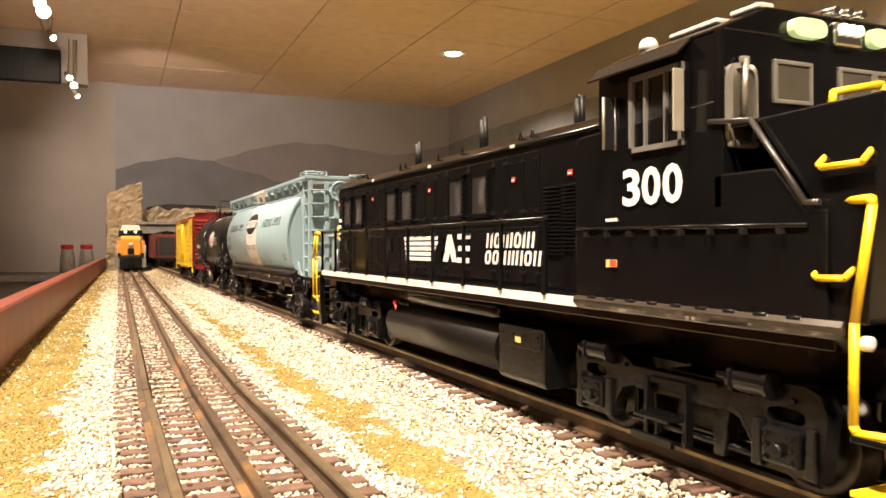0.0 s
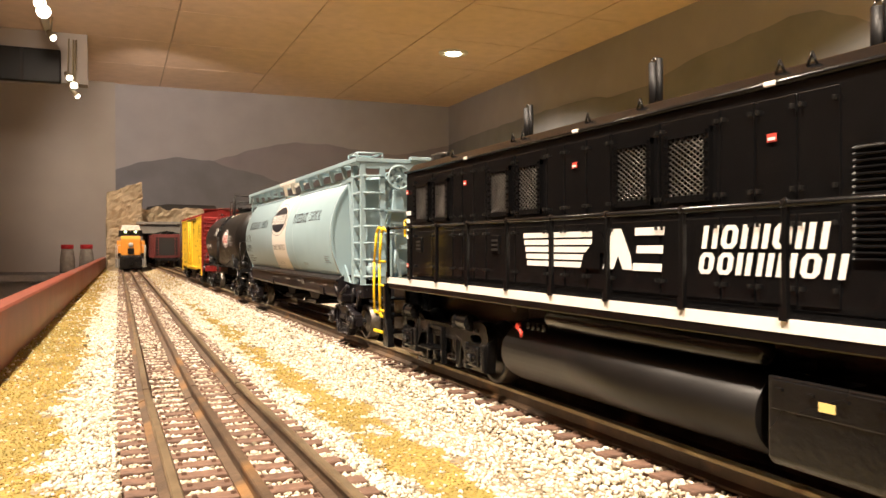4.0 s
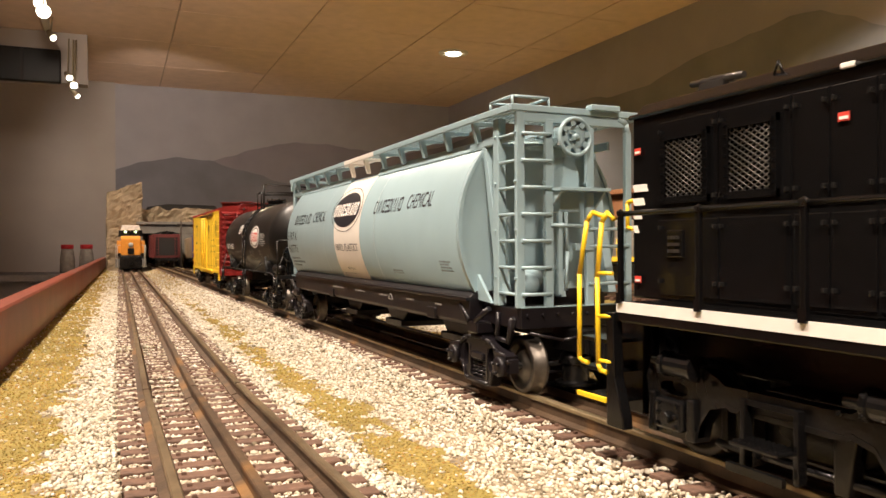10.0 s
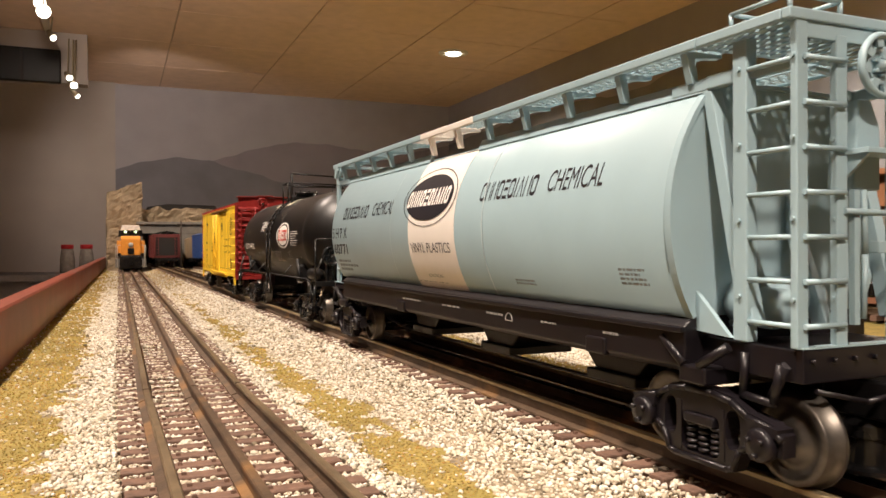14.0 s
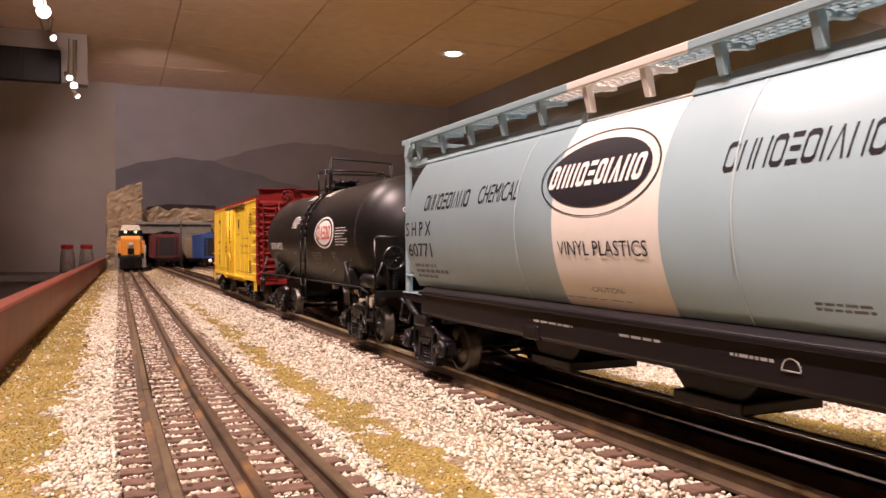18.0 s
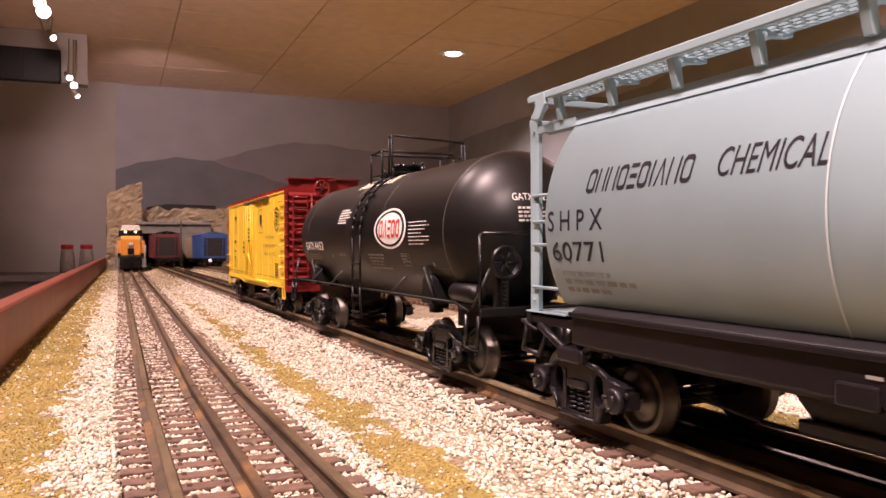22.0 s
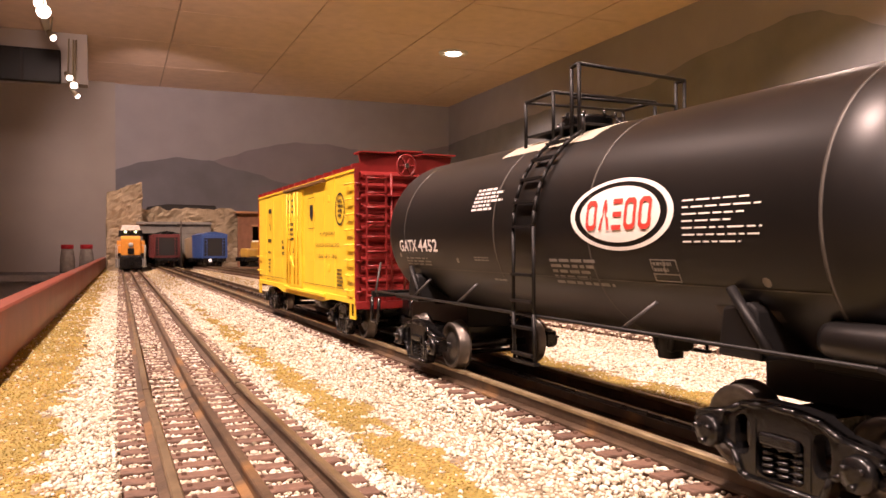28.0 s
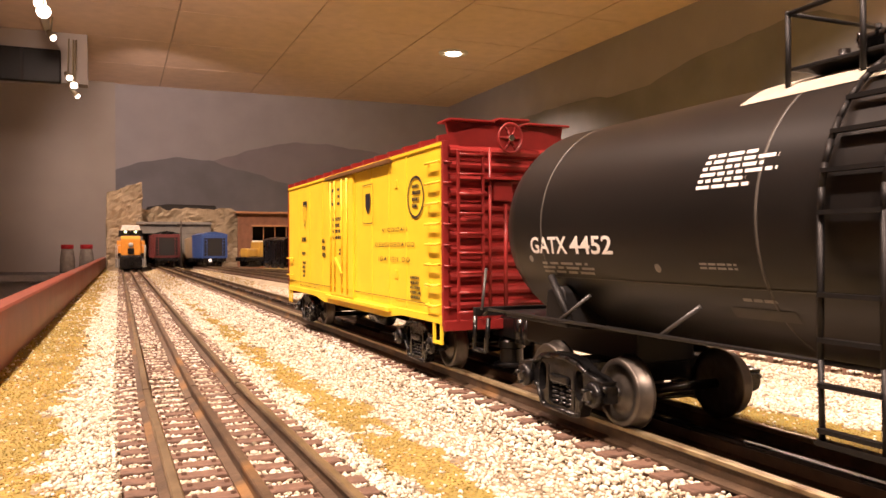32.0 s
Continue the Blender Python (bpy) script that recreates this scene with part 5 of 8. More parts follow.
    lettering("lettering", "60771", shell, DARK_INK, surf, V(0.7518), V(0.7298), 0.0456, 0.0508, 0, "dark number 60771")
    lettering("lettering", "-CAUTION-", shell, FADED_INK, on_band, V(0.6350), V(0.6210), 0.0378, 0.0391, 0, "small word CAUTION")
    print_lines("small_print", shell, FADED_INK, on_band, V(0.6470), V(0.6075), 0.0356, 0.0364, 1, 4, thin=0.3)
    print_lines("small_print", shell, FADED_INK, surf, V(0.7490), V(0.7200), 0.0368, 0.0432, 3, 8)
    print_lines("small_print", shell, FADED_INK, surf, V(0.5180), V(0.5060), 0.0400, 0.0445, 4, 9)
    print_lines("small_print", shell, FADED_INK, surf, V(0.5690), V(0.5560), 0.0378, 0.0398, 2, 10)
    # side sill and frame
    part("side_sill", prism(B(), [(-0.0265, 0.0215), (-0.0285, 0.0230), (-0.0285, 0.0318), (-0.0258, 0.0340), (0.0258, 0.0340), (0.0285, 0.0318), (0.0285, 0.0230), (0.0265, 0.0215)], V(0.4985), V(0.7480), "y", 0.0004), D, car)
    for s in (-1, 1):
        part("sill_flange", box(B(), s * 0.0289 - 0.0008, s * 0.0289 + 0.0008, V(0.4985), V(0.7480), 0.0305, 0.0317, 0.0002), D, car)
    SS = flat(-0.0286)
    for k, (a, b) in enumerate(((0.6635, 0.6430), (0.6240, 0.6010), (0.5890, 0.5780), (0.5560, 0.5480), (0.5270, 0.5200))):
        print_lines("sill_print", car, DULL_INK, SS, V(a), V(b), 0.0270, 0.0282, 1, 20 + k)
    bm = B()
    for k in range(12):
        a, b = math.pi * k / 12, math.pi * (k + 1) / 12
        rod(bm, (-0.0287, V(0.5745) - 0.0021 * math.cos(a), 0.0262 + 0.0024 * math.sin(a)), (-0.0287, V(0.5745) - 0.0021 * math.cos(b), 0.0262 + 0.0024 * math.sin(b)), 0.00018, 4)
    rod(bm, (-0.0287, V(0.5745) - 0.0021, 0.0262), (-0.0287, V(0.5745) + 0.0021, 0.0262), 0.00018, 4)
    part("inspection_mark", bm, DULL_INK, car)
    # discharge bays below
    for u in (0.5450, 0.6120, 0.6790):
        part("discharge_bay", prism(B(), [(V(u) - 0.020, 0.0245), (V(u) + 0.020, 0.0245), (V(u) + 0.009, 0.0130), (V(u) - 0.009, 0.0130)], -0.011, 0.011, "x", 0.0006), D, car)
        part("outlet_gate", box(B(), -0.013, 0.013, V(u) - 0.011, V(u) + 0.011, 0.0105, 0.0135, 0.0005), D, car)
    for u in (0.5300, 0.6650):
        part("jack_pad", box(B(), -0.0292, -0.0265, V(u) - 0.004, V(u) + 0.004, 0.0218, 0.0262, 0.0005), D, car)
    part("centre_sill", box(B(), -0.006, 0.006, V(0.4640), V(0.7660), 0.0180, 0.0245, 0.0004), D, car)
    part("brake_pipe", wire(B(), [(-0.012, V(0.5050), 0.0130), (-0.012, V(0.5250), 0.0105), (-0.012, V(0.7000), 0.0105), (-0.012, V(0.7250), 0.0130)], 0.0006), D, car)
    # roof: hatches, raised walkway with brackets and expanded metal
    for k in range(10):
        part("roof_hatch", lathe(B(), [(0.0862, 0.0075), (0.0884, 0.0075), (0.0890, 0.0065), (0.0894, 0.002)], (0.003, V(0.5150) + 0.0255 * k, 0), "z", 18), BAND_WHITE if k in (4, 5) else M, car)
    band_spot = (0.6034, 0.650)
    for s in (-1, 1):
        for a, b in ((0.4975, band_spot[0]), band_spot, (band_spot[1], 0.7735)):
            part("walkway_rail", box(B(), s * 0.0257 - 0.0006, s * 0.0257 + 0.0006, V(a), V(b), 0.0930, 0.0954, 0.0004), BAND_WHITE if a == band_spot[0] else M, car)
            part("walkway_rail", box(B(), s * 0.0150 - 0.0004, s * 0.0150 + 0.0004, V(a), V(b), 0.0938, 0.0950), BAND_WHITE if a == band_spot[0] else M, car)
        part("eave_strip", prism(B(), [(s * 0.0212, 0.0832), (s * 0.0230, 0.0838), (s * 0.0228, 0.0846), (s * 0.0215, 0.0873), (s * 0.0204, 0.0873)][::s], V(0.4970), V(0.6054), "y"), M, car)
        part("eave_strip", prism(B(), [(s * 0.0212, 0.0832), (s * 0.0230, 0.0838), (s * 0.0228, 0.0846), (s * 0.0215, 0.0873), (s * 0.0204, 0.0873)][::s], V(0.6478), V(0.7690), "y"), M, car)
        k = 0
        u = 0.5020
        while u < 0.768:
            white = band_spot[0] < u < band_spot[1]
            bm = prism(B(), [(s * 0.0218, 0.0862), (s * 0.0237, 0.0862), (s * 0.0257, 0.0936), (s * 0.0150, 0.0936), (s * 0.0150, 0.0926), (s * 0.0228, 0.0920)][::s], V(u) - 0.0010, V(u) + 0.0010, "y", 0.0002)
            part("walkway_bracket", bm, BAND_WHITE if white else M, car)
            # a panel of expanded metal between two brackets
            bm = B()
            if u + 0.0235 < 0.772:
                for j in range(5):
                    x = s * (0.0160 + 0.0021 * j)
                    box(bm, x - 0.00035, x + 0.00035, V(u), V(u) + 0.0235, 0.0939, 0.0944)
                    for i in range(8 if j < 4 else 0):
                        y = V(u) + 0.0029 * i + (0.00145 if j % 2 else 0.0004)
                        box(bm, min(x, x + s * 0.0021), max(x, x + s * 0.0021), y, y + 0.0008, 0.0939, 0.0943)
                part("walkway_mesh", bm, BAND_WHITE if white else M, car)
            u += 0.0235
    # near end: posts, ladders, brake gear, platform
    E0 = V(0.4627)
    sill = part("end_sill", box(B(), -0.0326, 0.0078, E0 - 0.0012, E0 + 0.0012, 0.0250, 0.0312, 0.0003), D, car)
    part("end_deck", box(B(), -0.0322, 0.0078, E0 + 0.0012, V(0.4960), 0.0270, 0.0300, 0.0002), D, car)
    part("deck_edge", box(B(), -0.0327, 0.0079, E0 - 0.0014, E0 + 0.0010, 0.0312, 0.0315), M, car)
    for k in range(8):
        bm = rod(B(), (-0.0305 + 0.0053 * k, E0 - 0.0012, 0.0290), (-0.0305 + 0.0053 * k, E0 - 0.0022, 0.0290), 0.0005, 8)
        part("rivet", bm, D, sill)
    side = part("step_sill", box(B(), -0.0328, -0.0306, V(0.4630), V(0.4960), 0.0250, 0.0310, 0.0003), D, car)
    for w, v, z1 in ((-0.0322, V(0.4755), 0.0892), (-0.0322, E0, 0.0900), (-0.0223, E0, 0.0880), (-0.0077, E0, 0.0860)):
        post = part("end_post", box(B(), w - 0.0014, w + 0.0014, v - 0.0008 if v == E0 else v - 0.0018, v + 0.0008 if v == E0 else v + 0.0018, 0.0312, z1, 0.0003), M, car)
        for k in range(4):
            part("rivet", rod(B(), (w - 0.0014, v, 0.0400 + 0.0145 * k), (w - 0.0019, v, 0.0400 + 0.0145 * k), 0.00045, 6), M, post)
    part("end_post", box(B(), 0.0056, 0.0078, E0 - 0.0009, E0 + 0.0009, 0.0312, 0.0855, 0.0003), M, car)
    part("post_bend", wire(B(), [(0.0067, E0, 0.0850), (0.0060, E0, 0.0880), (0.0030, E0, 0.0895)], 0.0011), M, car)
    ladder_rungs(car, "rung", M, (-0.0330, V(0.4755)), (-0.0330, E0 - 0.0006), [0.0352 + 0.0080 * k for k in range(7)], 0.00052)
    ladder_rungs(car, "rung", M, (-0.0322, E0 - 0.0012), (-0.0220, E0 - 0.0012), [0.0352 + 0.0080 * k for k in range(7)], 0.00052)
    ladder_rungs(car, "rung", M, (-0.0085, E0 - 0.0010), (0.0065, E0 - 0.0010), [0.0380, 0.0495, 0.0548], 0.00055)
    part("end_rail", rod(B(), (-0.0220, E0 - 0.001, 0.0560), (-0.0080, E0 - 0.001, 0.0556), 0.0006, 8), M, car)
    part("tie_plate", box(B(), -0.0135, -0.0068, E0 - 0.0014, E0 + 0.0006, 0.0482, 0.0505, 0.0002), M, car)
    part("end_beam", box(B(), -0.0322, 0.0060, E0 - 0.0006, E0 + 0.0006, 0.0868, 0.0898, 0.0002), M, car)
    part("side_beam", box(B(), -0.0326, -0.0312, E0, V(0.4960), 0.0815, 0.0838, 0.0002), M, car)
    part("walkway_step", box(B(), -0.0085, 0.0020, E0 - 0.0030, E0 + 0.0006, 0.0912, 0.0930, 0.0003), M, car)
    # brake wheel: a rim, eight webs with holes between them, a dished centre with bolts
    BX, BZ = -0.0148, 0.0826
    bw = part("brake_wheel", lathe(B(), [(0.0, 0.0050), (-0.0004, 0.0057), (-0.0012, 0.0062), (-0.0020, 0.0058), (-0.0019, 0.0051), (-0.0008, 0.0048), (0.0, 0.0050)], (BX, E0 - 0.0020, BZ), "y", 32), M, car, "pale blue brake wheel with holes round its dish")
    part("dish", lathe(B(), [(0.0006, 0.0004), (0.0004, 0.0026), (-0.0008, 0.0036), (-0.0012, 0.0036), (-0.0002, 0.0020), (0.0002, 0.0004)], (BX, E0 - 0.0020, BZ), "y", 24), M, bw)
    for k in range(8):
        a = k * math.tau / 8 + 0.2
        c, d = math.cos(a), math.sin(a)
        bm = B()
        web = [bm.verts.new((BX + r * c - q * d, E0 - y, BZ + r * d + q * c)) for y in (0.0027, 0.0035) for r, q in ((0.0034, -0.0008), (0.0052, -0.0009), (0.0052, 0.0009), (0.0034, 0.0008))]
        for f in ((0, 1, 2, 3), (7, 6, 5, 4), (0, 4, 5, 1), (1, 5, 6, 2), (2, 6, 7, 3), (3, 7, 4, 0)):
            bm.faces.new([web[i] for i in f])
        part("spoke", bm, M, bw)
    bm = lathe(B(), [(0.0004, 0.0012), (-0.0010, 0.0012), (-0.0022, 0.0008), (-0.0024, 0.0003)], (BX, E0 - 0.0020, BZ), "y", 12)
    for k in range(5):
        a = k * math.tau / 5
        rod(bm, (BX + 0.0016 * math.cos(a), E0 - 0.0020, BZ + 0.0016 * math.sin(a)), (BX + 0.0016 * math.cos(a), E0 - 0.0034, BZ + 0.0016 * math.sin(a)), 0.0004, 6)
    part("hub", bm, M, bw)
    part("brake_housing", prism(B(), [(-0.0185, 0.0600), (-0.0110, 0.0600), (-0.0110, 0.0720), (-0.0135, 0.0770), (-0.0165, 0.0770)], E0 + 0.0002, E0 + 0.0060, "y", 0.0004), M, car)
    part("brake_step", box(B(), -0.0215, -0.0034, E0 - 0.0055, E0 + 0.0012, 0.0662, 0.0672, 0.0001), M, car)
    for w in (-0.0205, -0.0050):
        part("step_bracket", prism(B(), [(E0 - 0.0050, 0.0662), (E0 + 0.0010, 0.0662), (E0 + 0.0010, 0.0610)], w - 0.0004, w + 0.0004, "x"), M, car)
    part("brake_rod", wire(B(), [(-0.0165, E0 - 0.0005, 0.0600), (-0.0160, E0 - 0.0005, 0.0480), (-0.0165, E0 - 0.0005, 0.0360)], 0.0006), M, car)
    part("brake_bar", box(B(), -0.0192, -0.0178, E0 - 0.0008, E0 + 0.0004, 0.0350, 0.0600), M, car)
    bm = lathe(B(), [(E0 + 0.010, 0.0005), (E0 + 0.0102, 0.0035), (E0 + 0.019, 0.0042), (E0 + 0.024, 0.0042), (E0 + 0.026, 0.002)], (-0.0230, 0, 0.0375), "y", 18)
    part("brake_cylinder", bm, M, car)
    part("air_reservoir", lathe(B(), [(-0.026, 0.0005), (-0.0255, 0.0035), (-0.0235, 0.0046), (-0.005, 0.0046), (-0.003, 0.0035), (-0.0025, 0.0005)], (0, E0 + 0.022, 0.0385), "x", 18), M, car)
    # sloping end sheet with stiffeners behind the ladders
    part("slope_sheet", prism(B(), [(V(0.4964), 0.0800), (V(0.4935), 0.0800), (V(0.4880), 0.0420), (V(0.4905), 0.0330), (V(0.4964), 0.0330)], -0.0290, 0.0080, "x"), M, car)
    for w0, w1 in ((-0.0245, -0.0185), (-0.0095, -0.0005)):
        part("stiffener", prism(B(), [(V(0.4962), 0.0790), (V(0.4940), 0.0815), (V(0.4760), 0.0330), (V(0.4800), 0.0330)], w0, w0 + 0.0022, "x", 0.0003), M, car)
    part("end_gusset", prism(B(), [(V(0.4962), 0.0480), (V(0.4950), 0.0480), (V(0.4770), 0.0318), (V(0.4962), 0.0330)], -0.0345, -0.0335, "x"), M, car)
    part("corner_brace", wire(B(), [(-0.0255, V(0.4950), 0.0370), (-0.0250, V(0.4860), 0.0335)], 0.0009), M, car)
    # far end: flat posts with a bent head, ladders, deck
    F0, FP = V(0.7778), V(0.7754)
    part("end_sill", box(B(), -0.0238, 0.0238, F0 - 0.0012, F0 + 0.0012, 0.0246, 0.0292, 0.0003), D, car)
    part("end_deck", box(B(), -0.0234, 0.0234, V(0.7480), F0 - 0.0012, 0.0258, 0.0284, 0.0002), D, car)
    part("deck_edge", box(B(), -0.0240, 0.0240, F0 - 0.0200, F0 + 0.0012, 0.0293, 0.0297), M, car)
    for s in (-1, 1):
        post = part("end_post", box(B(), min(s * 0.0214, s * 0.0230), max(s * 0.0214, s * 0.0230), FP - 0.0022, FP + 0.0024, 0.0297, 0.0888, 0.0003), M, car)
        part("post_head", prism(B(), [(FP - 0.0058, 0.0915), (FP - 0.0022, 0.0888), (FP + 0.0024, 0.0888), (FP + 0.0020, 0.0903), (FP - 0.0030, 0.0936), (FP - 0.0058, 0.0936)], min(s * 0.0216, s * 0.0229), max(s * 0.0216, s * 0.0229), "x", 0.0002), M, post)
        for z in (0.0330, 0.0850):
            part("rivet", rod(B(), (s * 0.0228, FP, z), (s * 0.0236, FP, z), 0.0005, 6), M, post)
        part("end_post", box(B(), min(s * 0.0214, s * 0.0226), max(s * 0.0214, s * 0.0226), V(0.7480), V(0.7495), 0.0297, 0.0838, 0.0002), M, car)
        part("side_beam", box(B(), min(s * 0.0218, s * 0.0230), max(s * 0.0218, s * 0.0230), V(0.7540), FP - 0.0022, 0.0840, 0.0864, 0.0002), M, car)
        ladder_rungs(car, "rung", M, (s * 0.0234, V(0.7480)), (s * 0.0234, FP), (0.0370, 0.0500, 0.0570, 0.0650), 0.00055)
        part("roof_gusset", prism(B(), [(V(0.7700), 0.0874), (V(0.7690), 0.0950), (V(0.7645), 0.0950), (V(0.7640), 0.0915), (V(0.7672), 0.0874)], min(s * 0.0252, s * 0.0266), max(s * 0.0252, s * 0.0266), "x", 0.0002), M, car)
        part("stirrup", wire(B(), [(s * 0.0238, F0 + 0.0005, 0.0262), (s * 0.0246, F0 + 0.0015, 0.0175), (s * 0.0246, F0 - 0.0075, 0.0168), (s * 0.0240, F0 - 0.0110, 0.0240)], 0.0008), D, car)
    part("end_beam", box(B(), -0.0228, 0.0228, F0 - 0.0008, F0 + 0.0008, 0.0866, 0.0890, 0.0002), M, car)
    part("end_walkway", box(B(), -0.0257, 0.0257, V(0.7735), V(0.7750), 0.0936, 0.0953, 0.0002), M, car)
    for va, vb in ((0.7360, 0.7440), (0.7660, 0.7540)):
        part("bolster_arm", wire(B(), [(-0.0270, V(va), 0.0262), (-0.0270, V(vb), 0.0208), (-0.0240, V(vb), 0.0190)], 0.0012, 8), D, car)
    part("bolster_end", box(B(), -0.0290, -0.0215, V(0.7435), V(0.7550), 0.0175, 0.0215, 0.0008), D, car)
    part("uncoupling_lever", wire(B(), [(-0.0244, F0 - 0.006, 0.0240), (-0.0244, F0 + 0.003, 0.0262), (-0.0060, F0 + 0.004, 0.0262), (-0.0050, F0 + 0.006, 0.0225)], 0.0005, 6), D, car)
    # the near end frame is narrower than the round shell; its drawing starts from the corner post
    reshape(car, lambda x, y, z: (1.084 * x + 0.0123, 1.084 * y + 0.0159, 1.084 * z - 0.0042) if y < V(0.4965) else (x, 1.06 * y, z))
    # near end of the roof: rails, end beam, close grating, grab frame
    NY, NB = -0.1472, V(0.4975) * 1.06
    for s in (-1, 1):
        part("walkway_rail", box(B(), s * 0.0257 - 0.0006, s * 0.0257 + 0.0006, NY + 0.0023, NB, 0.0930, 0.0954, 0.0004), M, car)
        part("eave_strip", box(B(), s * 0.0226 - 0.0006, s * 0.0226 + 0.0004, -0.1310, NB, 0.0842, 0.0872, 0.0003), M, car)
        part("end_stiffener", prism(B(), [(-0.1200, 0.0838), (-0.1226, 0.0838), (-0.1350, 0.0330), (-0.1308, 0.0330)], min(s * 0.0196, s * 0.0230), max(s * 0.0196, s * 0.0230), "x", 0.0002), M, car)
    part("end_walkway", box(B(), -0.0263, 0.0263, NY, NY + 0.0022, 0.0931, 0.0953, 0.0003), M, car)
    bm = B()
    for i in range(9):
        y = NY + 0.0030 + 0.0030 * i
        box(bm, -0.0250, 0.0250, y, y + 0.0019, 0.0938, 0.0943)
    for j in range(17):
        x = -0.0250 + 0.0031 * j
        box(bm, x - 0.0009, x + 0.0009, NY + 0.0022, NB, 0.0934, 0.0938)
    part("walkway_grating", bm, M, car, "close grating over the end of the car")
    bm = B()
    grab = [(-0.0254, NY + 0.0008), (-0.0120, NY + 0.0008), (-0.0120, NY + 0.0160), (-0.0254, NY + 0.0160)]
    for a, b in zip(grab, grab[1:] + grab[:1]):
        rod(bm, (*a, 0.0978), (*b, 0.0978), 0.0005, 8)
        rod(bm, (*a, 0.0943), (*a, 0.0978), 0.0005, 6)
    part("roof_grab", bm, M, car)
    # gear under the near deck: bolster ends, struts, step irons
    bolster = 0.5174 - HOPPER_MID
    for s in (-1, 1):
        part("bolster_end", box(B(), min(s * 0.0180, s * 0.0288), max(s * 0.0180, s * 0.0288), bolster - 0.0040, bolster + 0.0040, 0.0196, 0.0236, 0.0006), D, car)
        part("strut", wire(B(), [(s * 0.0284, bolster - 0.0020, 0.0238), (s * 0.0262, bolster - 0.0085, 0.0285)], 0.0011, 8), D, car)
        part("strut", wire(B(), [(s * 0.0284, bolster + 0.0025, 0.0236), (s * 0.0280, bolster + 0.0100, 0.0290)], 0.0011, 8), D, car)
        part("stirrup", wire(B(), [(s * 0.0238, 0.5068 - HOPPER_MID, 0.0275), (s * 0.0242, 0.5070 - HOPPER_MID, 0.0188), (s * 0.0242, 0.4990 - HOPPER_MID, 0.0182), (s * 0.0238, 0.4975 - HOPPER_MID, 0.0262)], 0.0009, 8), D, car)
        part("step_brace", wire(B(), [(s * 0.0236, 0.4962 - HOPPER_MID, 0.0262), (s * 0.0225, 0.5010 - HOPPER_MID, 0.0188)], 0.0011, 8), D, car)
    part("coupler_lift", wire(B(), [(-0.0200, 0.4925 - HOPPER_MID, 0.0215), (-0.0090, 0.4900 - HOPPER_MID, 0.0190), (-0.0030, 0.4890 - HOPPER_MID, 0.0200)], 0.0006, 6), D, car)
    freight_truck(car, 0.5174 - HOPPER_MID, D)
    freight_truck(car, 0.7845 - HOPPER_MID, D)
    coupler(car, 0.4905 - HOPPER_MID, -1, FRAME_BLACK)
    coupler(car, 0.8125 - HOPPER_MID, 1, FRAME_BLACK)
    return car


SEAM_PALE = mat("pale_weld_seam", (0.55, 0.66, 0.68), 0.4, var=0.03)
hopper = make_hopper()


# ---- the black tank car ----
TANK_MID = 0.9688


